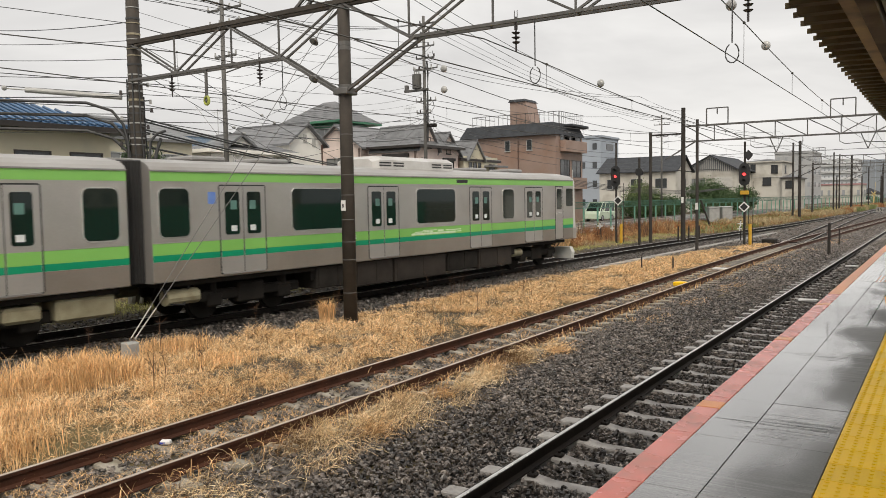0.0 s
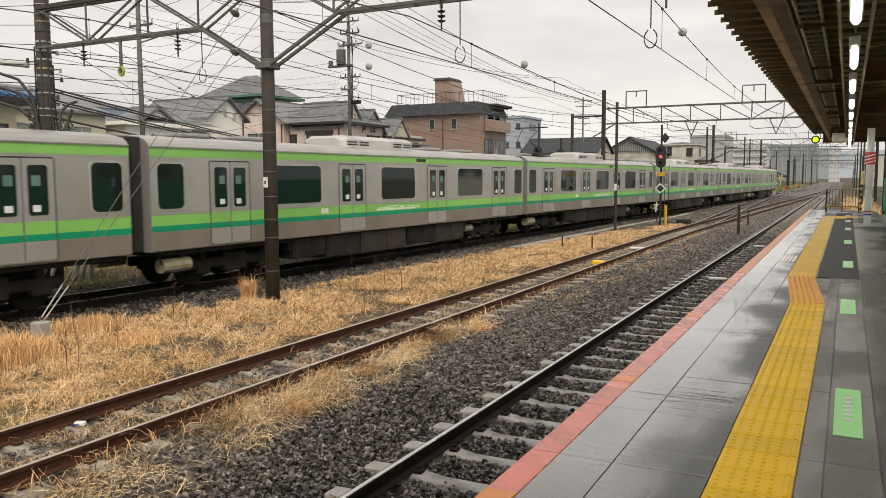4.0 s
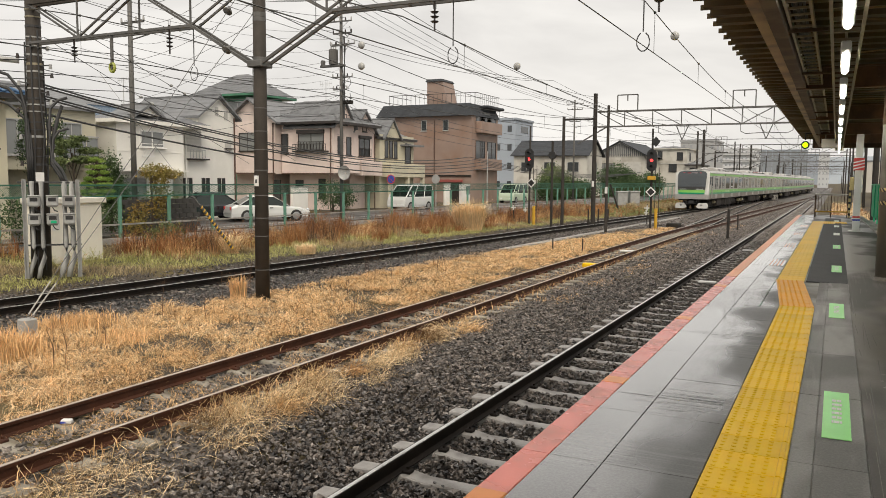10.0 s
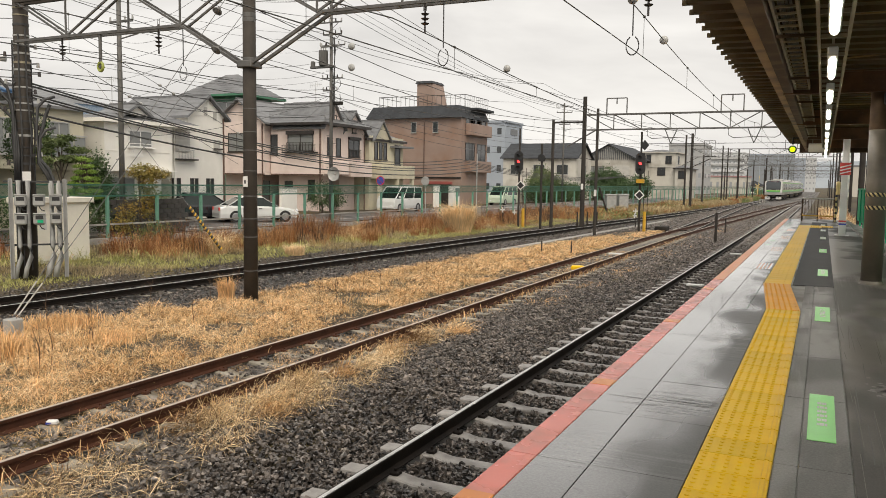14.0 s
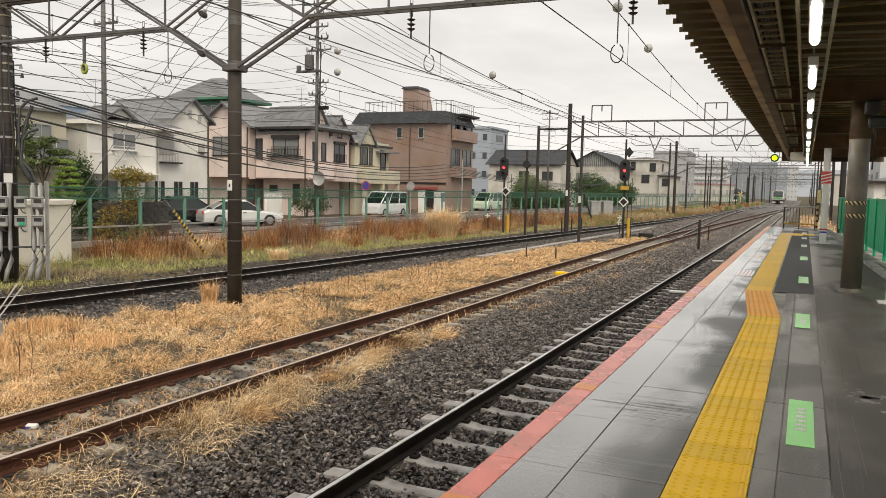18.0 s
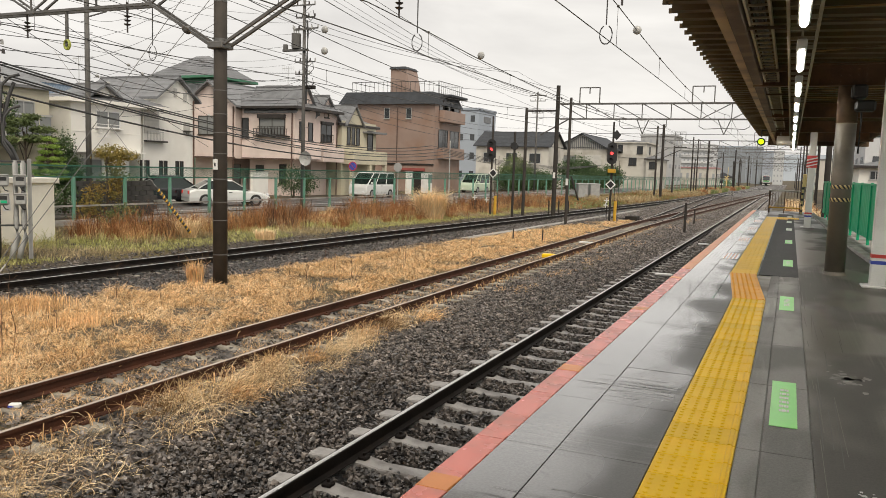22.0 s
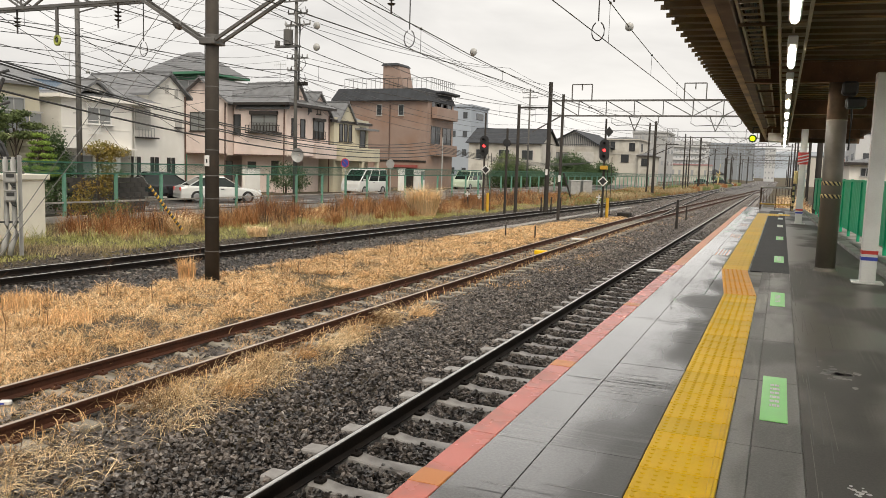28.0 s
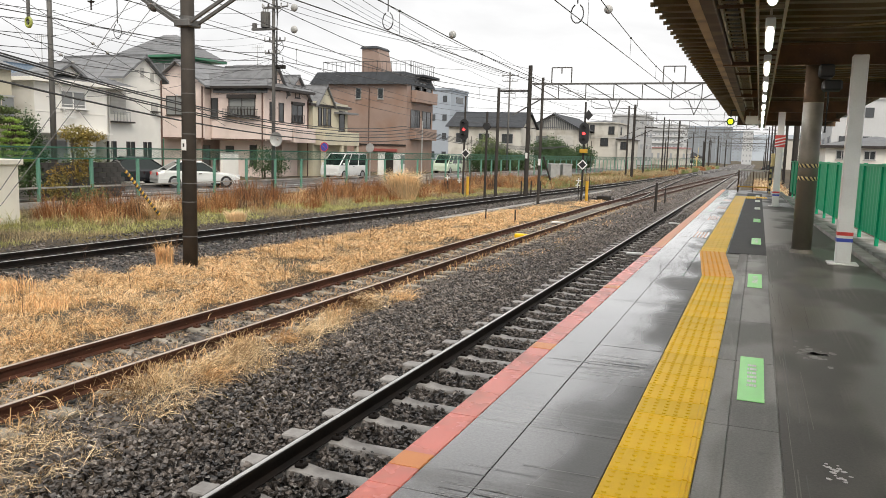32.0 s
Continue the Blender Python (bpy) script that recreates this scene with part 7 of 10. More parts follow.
# blue tiled house
h = House("blue_tiled_house", "beige house with a blue glazed tile hipped roof", -37, -25.0, 5.0, 18.2, 5.3, PLASTER_C)
h.hip(-37, -25.0, 5.0, 18.2, 5.45, 2.3, ROOF_BLUE, 0.7)
tm = Mesh()
for j in range(50):
    y = 4.4 + j * 0.29
    s = max(0.0, min(1.0, (7.3 - abs(y - 11.6)) / 6.7))
    tm.tube([(-25.0 + 0.7 - 6.7 * q, y, 5.45 + 2.3 * q + 0.05) for q in np.linspace(0, s * 0.97, 6)], 0.06, n=5)
tm.v = [(v[0] + 37, v[1] - 5.0, v[2] - STREET) for v in tm.v]
tagged(piece("tile_course", tm, ROOF_BLUE, h.t, "rows of blue glazed tiles", smooth=True), "rows of blue glazed tiles", kind="stuff")
for y in (9.5, 13.2, 15.2, 17.2):
    h.window("E", y, 3.6, 1.2, 0.9, FRAME_DARK, PANE)
# low shed roofs between
for x0, x1, y0, y1, z in ((-48, -40, 20, 28, 5.6), (-54, -43.4, 27, 40.2, 7.35), (-60, -52, 60, 70, 6.2), (-54, -44, 8, 16, 5.2), (-66, -58, 46, 56, 6.5), (-50, -42, 64, 72, 6.3)):
    h = House("distant_house", "grey-roofed house in the second row", x0, x1, y0, y1, z - 0.2, rnd.choice([PLASTER_G, PLASTER_W, PLASTER_C]))
    h.hip(x0, x1, y0, y1, z, 1.6, ROOF_SLATE)
    h.window("S", (x0 + x1) / 2, z - 1.8, 1.6, 1.1, FRAME_PALE, PANE)
    h.window("E", (y0 + y1) / 2, z - 1.8, 1.6, 1.1, FRAME_PALE, PANE)

# street
m = Mesh().loft([[(drift(-29.6, y), y, STREET + 0.012), (drift(-23.2, y), y, STREET + 0.012)] for y in range(-40, 131, 5)], closed=False)
o = tagged(piece("street", m, ASPHALT), "damp asphalt street behind the fence", "road", kind="structure")
o.data.flip_normals()
lane = Mesh()
for y in range(-20, 120, 4):
    lane.box(-23.75, -23.65, y, y + 3.9, STREET + 0.014, STREET + 0.018)
tagged(piece("street_line", lane, WHITE), "white edge line on the street", "road marking", kind="structure")


# fence along the street
FENCE_GREEN = shader("pale_green_fence_paint", (0.10, 0.26, 0.19), (0.14, 0.30, 0.23), rough=0.5, scale=4, bump=0.05, spread=0.1)
MESH_GREEN = shader("green_chain_link", (0.03, 0.13, 0.09), (0.025, 0.11, 0.075), rough=0.5, scale=4, bump=0.0)


def street_fence():
    t = thing("chain_link_fence", "green chain-link fence on a low concrete wall beside the street", "fence")
    X = lambda y: drift(-22.0, y) if y <= 118 else far_line(y) - 8.15 + (y - 118) * 0.029
    y = -18.0
    ys = []
    while y < 218:
        ys.append(y)
        y += 2.25 if y < 118 else 3.0
    for a, b in zip(ys, ys[1:]):
        piece("fence_post", Mesh().box(X(a) - 0.055, X(a) + 0.055, a - 0.055, a + 0.055, 0.1, 1.88, 0.012), FENCE_GREEN, t)
        for z, q in ((1.88, 0.05), (2.28, 0.05), (0.85, 0.06)):
            piece("fence_rail", Mesh().beam((X(a), a, z), (X(b), b, z), q, q), (CONCRETE if z < 1 else MESH_GREEN), t)
        piece("wall_block", Mesh().loft([[(X(q) - 0.1, q, -0.2), (X(q) + 0.1, q, -0.2), (X(q) + 0.1, q, 0.36), (X(q) - 0.1, q, 0.36)] for q in (a + 0.01, b - 0.01)], caps=True), CONCRETE, t)
        # chain link
        m = Mesh()
        n = 30 if a < 118 else 14
        L = b - a
        r = 0.02 if a > 118 else 0.006 if a < 40 else (0.008 if a < 62 else 0.011)
        for z0, z1 in ((1.9, 2.28),):
            H = z1 - z0
            for k in range(-int(n * H / L), n):
                for s in (1, -1):
                    u0, u1 = k * L / n, k * L / n + H
                    za, zb = z0, z1
                    if u0 < 0:
                        za, u0 = z0 - u0, 0
                    if u1 > L:
                        zb, u1 = z1 - (u1 - L), L
                    if u1 <= u0:
                        continue
                    if s < 0:
                        u0, u1 = L - u0, L - u1
                    ya, yb = a + u0, a + u1
                    m.quad((X(ya), ya, za - r), (X(yb), yb, zb - r), (X(yb), yb, zb + r), (X(ya), ya, za + r))
        piece("mesh_panel", m, MESH_GREEN, t)


street_fence()


# street poles
def utility_pole(x, y, h, trafo):
    t = thing("utility_pole", "grey concrete utility pole with crossarms" + (", transformer and insulators" if trafo else ""), "pole", pose(x, y, STREET), "utility poles on the street")
    piece("shaft", Mesh().rod((0, 0, -0.2), (0, 0, h), 0.115, 0.08, n=14), UTIL, t, smooth=True)
    for z, w in ((h - 0.4, 1.9), (h - 1.0, 1.7), (h - 2.3, 1.2)):
        a = piece("crossarm", Mesh().beam((-w / 2, 0.12, z), (w / 2, 0.12, z), 0.08, 0.08), GALV, t)
        for i in range(4):
            xx = -w / 2 + w * i / 3
            piece("pin_insulator", Mesh().rod((xx, 0.12, z + 0.04), (xx, 0.12, z + 0.2), 0.045, 0.03, n=8), PORCELAIN if trafo else PORCELAIN_PALE, a)
    for i in range(14):
        z = 2.5 + 0.45 * i
        piece("step_bolt", Mesh().rod((-0.16, 0, z), (-0.3, 0, z), 0.012, n=4) if i % 2 else Mesh().rod((0.16, 0, z), (0.3, 0, z), 0.012, n=4), GALV, t)
    if trafo:
        b = piece("transformer", Mesh().rod((-0.45, -0.1, h - 4.0), (-0.45, -0.1, h - 3.2), 0.26, n=14), UTIL, t, "grey transformer drum")
        piece("transformer_arm", Mesh().box(-1.3, 0.3, -0.2, 0.0, h - 4.15, h - 4.03, 0.01), GALV, t)
        for i in range(3):
            piece("bushing", Mesh().rod((-0.6 + 0.15 * i, -0.1, h - 3.2), (-0.6 + 0.15 * i, -0.1, h - 2.95), 0.04, n=6), PORCELAIN_PALE, b)
        piece("fuse_box", Mesh().box(-1.25, -1.05, -0.2, 0.0, h - 4.03, h - 3.75, 0.02), UTIL, t)
        for z, w, yy in ((h - 1.7, 1.5, -0.12), (h - 2.9, 1.6, 0.12), (h - 3.0, 1.1, -0.12), (h - 4.7, 1.3, 0.12), (h - 5.4, 0.9, -0.12)):
            a = piece("crossarm", Mesh().beam((-w / 2, yy, z), (w / 2, yy, z), 0.07, 0.07), GALV, t)
            for i in range(5):
                xx = -w / 2 + w * i / 4
                piece("pin_insulator", Mesh().rod((xx, yy, z + 0.03), (xx, yy, z + 0.2), 0.05, 0.03, n=8), PORCELAIN if i % 2 else PORCELAIN_PALE, a)
            piece("arm_brace", Mesh().rod((0, yy, z - 0.45), (w * 0.4, yy, z), 0.012, n=5), GALV, a)
        for z in (h - 2.2, h - 5.0, h - 5.8):
            piece("cable_loop", Mesh().tube([(0.1, -0.1, z), (0.5, -0.12, z - 0.35), (0.7, -0.1, z - 0.1), (0.6, -0.05, z + 0.2)], 0.02, n=5), WIRE, t)
        piece("closure_box", Mesh().box(0.15, 0.75, -0.09, 0.09, h - 6.2, h - 6.0, 0.03), UNDER, t, "dark cable closure")
        piece("riser_cable", Mesh().tube([(0.18, 0, h - 2.5), (0.24, 0, h - 3.2), (0.2, 0, h - 4.5), (0.17, 0, h - 7)], 0.05, n=6), WIRE, t)
    else:
        piece("lamp_arm", Mesh().tube([(0, 0, h - 3.0), (0.8, 0.2, h - 2.8)], 0.03), GALV, t)


UTIL = shader("pale_grey_utility_concrete", (0.125, 0.12, 0.113), (0.095, 0.092, 0.087), rough=0.75, scale=2, fine=50, bump=0.15)
utility_pole(-23.4, 37.0, 12.6, True)
utility_pole(-23.4, 22.4, 10.6, False)
utility_pole(-24.5, 84.0, 11.0, False)
for i in range(3):
    for z0, z1 in ((12.2, 10.2),):
        wire("power_line", (-24.1 + 0.6 * i, 37.0, z0 + STREET), (-24.1 + 0.6 * i, 22.4, z1 + STREET), 0.5, 0.012)
        wire("power_line", (-24.1 + 0.6 * i, 37.0, z0 + STREET), (-25.1 + 0.6 * i, 84.0, 10.7 + STREET), 0.9, 0.012)
        wire("power_line", (-24.1 + 0.6 * i, 22.4, z1 + STREET), (-24.1 + 0.6 * i, -20, z1 + STREET), 0.7, 0.012)
for z in (7.6, 7.2, 6.7, 6.2):
    wire("street_cable", (-23.4, 37.0, z), (-23.4, 22.4, z - 0.3), 0.5, 0.013)
    wire("street_cable", (-23.4, 37.0, z), (-24.5, 84.0, z - 0.2), 1.0, 0.013)
    wire("street_cable", (-23.4, 22.4, z - 0.3), (-23.4, -20, z - 0.2), 0.8, 0.013)

# more wires between the poles
wr = random.Random(5)
for i in range(9):
    z = 5.0 + 0.42 * i
    wire("service_wire", (-17.4, PORTAL_Y, z), (-23.4 + wr.uniform(-0.6, 0.6), 37.0, 7.0 + 0.55 * i), wr.uniform(0.3, 0.9), wr.choice([0.006, 0.008, 0.011]))
for i in range(6):
    wire("service_wire", (-23.4, 22.4, 5.6 + 0.75 * i), (-9.86 + wr.uniform(-0.1, 0.1), PORTAL_Y, 5.6 + 0.45 * i), wr.uniform(0.2, 0.6), wr.choice([0.006, 0.008]))
for i in range(7):
    wire("service_wire", (-17.4, PORTAL_Y, 4.6 + 0.5 * i), (-30 + wr.uniform(-1, 1), -10 + 4 * i, 5.5 + 0.6 * i), wr.uniform(0.2, 0.8), wr.choice([0.006, 0.009, 0.012]))
for x, y, z in ((-29.9, 29.0, 4.6), (-34.0, 45.7, 6.0), (-30.2, 52.5, 5.8), (-30.0, 57.0, 5.4), (-31.0, 69.0, 7.4)):
    wire("house_drop", (-23.4, 37.0, 7.4 + wr.uniform(-0.5, 0.5)), (x, y, z), 0.5, 0.009, label="black service cable to a house")
for a, b in (((-17.2, 14.0, 6.2), (-21.5, 27.0, 3.2)), ((-17.1, 14.0, 6.9), (-22.0, 31.0, 3.4))):
    wire("back_stay", a, b, 0.02, 0.010, label="straight stay wire with small insulators")
    for u in (0.35, 0.4, 0.7):
        p = Vector(a).lerp(Vector(b), u)
        pale_ball(p.x, p.y, p.z, 0.05)

# ---- signals, far gantries, line-side posts ----
SIG_BLACK = shader("matt_black_signal", (0.018, 0.018, 0.019), (0.025, 0.025, 0.026), rough=0.55, scale=4, bump=0.03)
DARK_POST = shader("dark_weathered_post", (0.05, 0.044, 0.039), (0.036, 0.032, 0.029), spec=0.25, rough=0.75, scale=3, fine=40, bump=0.15, spread=0.2)


def signal(x, y, h, head_z, diamond_z, side, label, lit=True):
    t = thing("railway_signal", label, "railway signal", pose(x, y, -0.15), "line-side signals")
    piece("mast", Mesh().rod((0, 0, 0), (0, 0, h), 0.07, 0.055, n=10), DARK_POST, t)
    o = [(0.29 * math.cos(a), head_z + (0.34 if math.sin(a) > 0 else -0.34) + 0.29 * math.sin(a)) for a in np.linspace(0, 2 * math.pi, 24, endpoint=False)]
    b = piece("backplate", Mesh().loft([[(px, yy, pz) for px, pz in o] for yy in (-0.14, -0.10)], caps=True), SIG_BLACK, t, "black oval backplate")
    for i, dz in enumerate((0.36, 0.0, -0.36)):
        on = lit and i == 1
        lens = Mesh().rod((0, -0.17, head_z + dz), (0, -0.14, head_z + dz), 0.085 if on else 0.075, n=16)
        piece("lens", lens, LENS_RED if on else SIG_BLACK, b, "lit red lens" if on else "unlit lens")
        hood = Mesh().loft([[(0.1 * math.cos(a), yy, head_z + dz + 0.1 * math.sin(a)) for a in np.linspace(0, math.pi, 9)] for yy in (-0.34, -0.14)], closed=False)
        piece("hood", hood, SIG_BLACK, b)
    if diamond_z:
        d = 0.30
        q = [(-d, diamond_z), (0, diamond_z - d), (d, diamond_z), (0, diamond_z + d)]
        p = piece("diamond_plate", Mesh().loft([[(a + side, yy, z) for a, z in q] for yy in (-0.13, -0.11)], caps=True), WHITE, t, "white-edged black diamond plate")
        piece("diamond_centre", Mesh().loft([[((a) * 0.72 + side, yy, diamond_z + (z - diamond_z) * 0.72) for a, z in q] for yy in (-0.135, -0.129)], caps=True), SIG_BLACK, p)
    piece("ladder", Mesh().rod((0.2, 0.1, 0), (0.2, 0.1, head_z - 0.4), 0.018, n=5).rod((0.42, 0.1, 0), (0.42, 0.1, head_z - 0.4), 0.018, n=5), DARK_POST, t)
    piece("yellow_base", Mesh().rod((0.3, 0, 0), (0.3, 0, 1.15), 0.09, n=10), YELLOW_POST, t, "yellow post at the foot")
    piece("white_cross", Mesh().box(-0.36, -0.12, -0.06, -0.04, 0.86, 0.93).box(-0.275, -0.205, -0.06, -0.04, 0.75, 1.05), WHITE, t)
    return t


signal(-15.3, 45.4, 6.0, 4.0, 2.55, 0.15, "three-lens signal on a dark mast showing red")
s = signal(-8.0, 45.7, 5.7, 3.9, 2.1, 0.0, "three-lens signal showing red with yellow box and diamond plate")
piece("yellow_box", Mesh().box(-0.2, 0.24, -0.2, 0.0, 2.78, 3.0, 0.02), YELLOW_POST, s, "yellow equipment box")
piece("black_diamond", Mesh().loft([[(a, yy, z) for a, z in ((-0.25 + 0.2, 4.95), (0.2, 4.65), (0.45, 4.95), (0.2, 5.25))] for yy in (-0.1, -0.06)], caps=True), SIG_BLACK, s, "small black diamond board")


def post(x, y, h, r, label, name="line_post", mat=None, arm=0.0, tag=None):
    t = thing(name, label, "post", pose(x, y, -0.2), "line-side posts")
    piece("shaft", Mesh().rod((0, 0, 0), (0, 0, h + 0.2), r, r * 0.85, n=10), mat or DARK_POST, t)
    if arm:
        piece("arm", Mesh().rod((0, 0, h), (arm, -0.1, h), 0.06, n=6), DARK_POST, t)
    if tag:
        piece("tag", Mesh().box(-0.07, 0.07, -r - 0.03, -r - 0.012, tag, tag + 0.35), WHITE, t)
    return t


post(-11.74, 46.96, 7.8, 0.145, "thick dark catenary pole carrying the second girder", "catenary_pole", tag=2.4)
post(-9.35, 41.0, 6.5, 0.085, "slim dark pole with pale tag", "signal_pole", tag=2.1)
post(-13.78, 47.2, 6.5, 0.11, "dark pole with an arm to its neighbour", "signal_pole", arm=2.0)
p = post(-13.67, 44.8, 4.9, 0.08, "slim pole with the back of a round signal head", "signal_pole")
piece("signal_back", Mesh().loft([[(0.24 * math.cos(a), yy, 4.25 + 0.24 * math.sin(a)) for a in np.linspace(0, 2 * math.pi, 8, endpoint=False)] for yy in (-0.1, 0.1)], caps=True), SIG_BLACK, p)
post(-3.1, 40.1, 1.25, 0.07, "short dark stake beside the track", "stake")
post(-3.4, 47.1, 0.7, 0.05, "short dark stake beside the track", "stake")
post(-7.1, 29.2, 0.35, 0.03, "short rusty stake in the grass", "stake")
post(-8.4, 29.5, 0.3, 0.03, "short rusty stake in the grass", "stake")


def gantry(y, x0, x1, z=5.8, frames=(), n=9, lean=0.0):
    t = thing("catenary_gantry", "grey lattice girder across the tracks with wire frames on top", "gantry", pose(0, y, 0), "far girders across the tracks")
    for dy in (-0.15, 0.15):
        piece("lower_chord", Mesh().beam((x0, dy, z), (x1, dy, z), 0.07, 0.07), GALV, t)
        piece("upper_chord", Mesh().beam((x0, dy, z + 0.9), (x1, dy, z + 0.9), 0.08, 0.08), GALV, t)
    st = (x1 - x0) / n
    for i in range(n):
        a, b = x0 + i * st, x0 + (i + 1) * st
        mid = i < n / 2
        piece("diagonal", Mesh().beam((a, 0, z + 0.9) if mid else (a, 0, z), (b, 0, z) if mid else (b, 0, z + 0.9), 0.05, 0.05), GALV, t)
        piece("upright", Mesh().beam((b, 0, z), (b, 0, z + 0.9), 0.05, 0.05), GALV, t)
    piece("knee_brace", Mesh().beam((x0 - 1.2, 0, z - 1.0), (x0 + 0.6, 0, z), 0.07, 0.07), GALV, t)
    for fx in frames:
        m = Mesh()
        for a, b in (((fx, z + 0.9), (fx, z + 1.85)), ((fx + 1.2, z + 0.9), (fx + 1.2, z + 1.85)), ((fx, z + 1.85), (fx + 1.2, z + 1.85)), ((fx + 0.6, z + 1.85), (fx + 0.6, z + 1.5))):
            m.beam((a[0], 0, a[1]), (b[0], 0, b[1]), 0.06, 0.06)
        piece("wire_frame", m, GALV, t)
    for vx in ((x0 + x1) * 0.5 - 2.4, (x0 + x1) * 0.5 + 2.1):
        piece("v_hanger", Mesh().beam((vx - 0.35, 0, z), (vx, 0, z - 0.85), 0.05, 0.05).beam((vx + 0.35, 0, z), (vx, 0, z - 0.85), 0.05, 0.05), GALV, t)
        for s in (-0.9, 0.9):
            piece("steady_arm", Mesh().tube([(vx + s * 1.5, 0, z), (vx + s * 1.5, 0, z - 0.4), (vx + s * 1.2, 0, z - 0.55), (vx, 0, z - 0.5)], 0.02, n=4), GALV, t)
    piece("tie_wire", Mesh().rod((x0, 0, z - 0.85), (x1, 0, z - 0.85), 0.012, n=4), WIRE, t)
    return t


gantry(46.96, -11.6, 3.2, 5.8, (-10.4, -3.9))
post(3.3, 46.96, 7.6, 0.16, "dark catenary pole beyond the platform end", "catenary_pole")
for y, x0, x1 in ((95, -12.3, 4.0), (136, -10.95, 4.2), (181, -9.5, 4.5), (226, -8.9, 4.5), (271, -8.6, 4.5)):
    gantry(y, x0, x1, 5.8, ((x0 + 1.2, x1 - 6.5) if y < 140 else ()), 8)
    post(x0 - 0.12, y, 8.5, 0.17, "dark catenary pole in the distance", "catenary_pole")
    post(x1 + 0.15, y, 7.6, 0.16, "dark catenary pole in the distance", "catenary_pole")
prn = random.Random(21)
for i in range(26):
    y = 52 + i * 9 + prn.uniform(-3, 3)
    side = i % 3
    x = far_line(min(y, 400)) - prn.uniform(3.2, 6.5) if side else prn.uniform(2.6, 4.2)
    h, r = prn.uniform(4.5, 8.0), prn.uniform(0.07, 0.13)
    if side == 0 or y > 195:
        post(x, y, h, r, "dark pole beside the line in the distance")
for x, y, h, r in ((-13.5, 97.5, 8.5, 0.12), (-13.1, 110, 6.6, 0.13), (-12.34, 125, 8.5, 0.11), (-12.0, 125.6, 5.2, 0.09), (-12.12, 130, 8.4, 0.11), (-10.8, 150, 5.6, 0.12), (-10.4, 158, 7.4, 0.1), (-9.68, 200, 7.4, 0.13)):
    post(x, y, h, r, "dark pole beside the far line", arm=1.6 if y == 110 else 0.0)
for x, y, h in ((-12.42, 95, 4.6), (-11.07, 136, 4.8)):
    t = thing("pole_bracket", "slanting cable bracket on a distant pole", "bracket", pose(x, y, h), "slanting brackets")
    piece("strut", Mesh().rod((0, -0.1, 0), (2.1, -0.1, 1.0), 0.05, n=6), DARK_POST, t)
    piece("clamp", Mesh().rod((0, 0, -0.1), (0, 0, 0.1), 0.2, n=10), DARK_POST, t)

# line-side trifles
t = thing("yellow_marker", "small yellow box fixed between the siding rails", "marker", pose(-5.4, 24.2, -0.17))
piece("marker_box", Mesh().box(-0.2, 0.2, -0.13, 0.13, 0, 0.14, 0.03), YELLOW, t)
t = thing("point_rodding", "dark point machine and rods beside the turnout", "point machine", pose(-7.0, 47.5, -0.2))
piece("machine_case", Mesh().box(-0.35, 0.35, -0.5, 0.5, 0, 0.3, 0.04), UNDER, t)
piece("rod", Mesh().rod((0.35, 0, 0.1), (1.4, 0.2, 0.1), 0.025, n=6).rod((-1.5, 1.2, 0.08), (0.3, 0.2, 0.08), 0.02, n=6), UNDER, t)
t = thing("white_marker", "white marker block between the rails", "marker", pose(-5.6, 30.3, -0.17))
piece("marker_box", Mesh().box(-0.3, 0.3, -0.12, 0.12, 0, 0.06, 0.01), WHITE, t)
for y, x in ((22.0, -1.5), (33.0, -1.5)):
    t = thing("transponder", "white transponder plate on the sleepers", "transponder", pose(x, y, -0.155))
    piece("plate", Mesh().box(-0.22, 0.22, -0.12, 0.12, 0, 0.05, 0.01), WHITE, t)
tr = thing("cable_trough", "row of pale concrete cable-trough lids in the grass", "cable trough", kind="structure")
for i in range(40):
    y = 29 + i * 0.8
    x = -10.1 + 0.035 * (y - 29)
    piece("trough_lid", Mesh().box(-0.19, 0.19, -0.39, 0.39, -0.1, 0.06, 0.01), CONCRETE, tr, m=pose(x, y, -0.185, 0, 0, -2 + prn.uniform(-1, 1)))
t = thing("drink_carton", "crumpled white and blue carton between the rails", "litter", pose(-6.02, 5.75, -0.15, 0, 0, 30))
piece("carton", Mesh().box(-0.06, 0.06, -0.035, 0.035, 0, 0.05, 0.012), WHITE, t)
piece("carton_print", Mesh().box(-0.061, 0.0, -0.036, 0.036, 0.01, 0.03), BLUE, t)
t = thing("relay_cabinet", "beige steel relay cabinet with double doors and a flat cap", "cabinet", pose(-20.0, 16.6, -0.1))
piece("cabinet_body", Mesh().box(-0.45, 0.45, -1.0, 1.0, 0, 1.85, 0.015), CREAM_BOX, t)
piece("cabinet_cap", Mesh().box(-0.55, 0.55, -1.12, 1.12, 1.85, 2.02, 0.02), CREAM_BOX, t)
for s in (-1, 1):
    d = piece("cabinet_door", Mesh().box(0.45, 0.47, min(s * 0.02, s * 0.95), max(s * 0.02, s * 0.95), 0.1, 1.78, 0.005), CREAM_BOX, t)
    piece("door_handle", Mesh().box(0.47, 0.5, min(s * 0.06, s * 0.1), max(s * 0.06, s * 0.1), 0.85, 1.0, 0.008), BLACK, d)
piece("cabinet_notice", Mesh().box(0.471, 0.476, -0.8, -0.55, 1.05, 1.4), WHITE, t)
piece("lifting_eye", Mesh().rod((0, 0.6, 2.02), (0, 0.6, 2.1), 0.04, n=8), GALV, t)
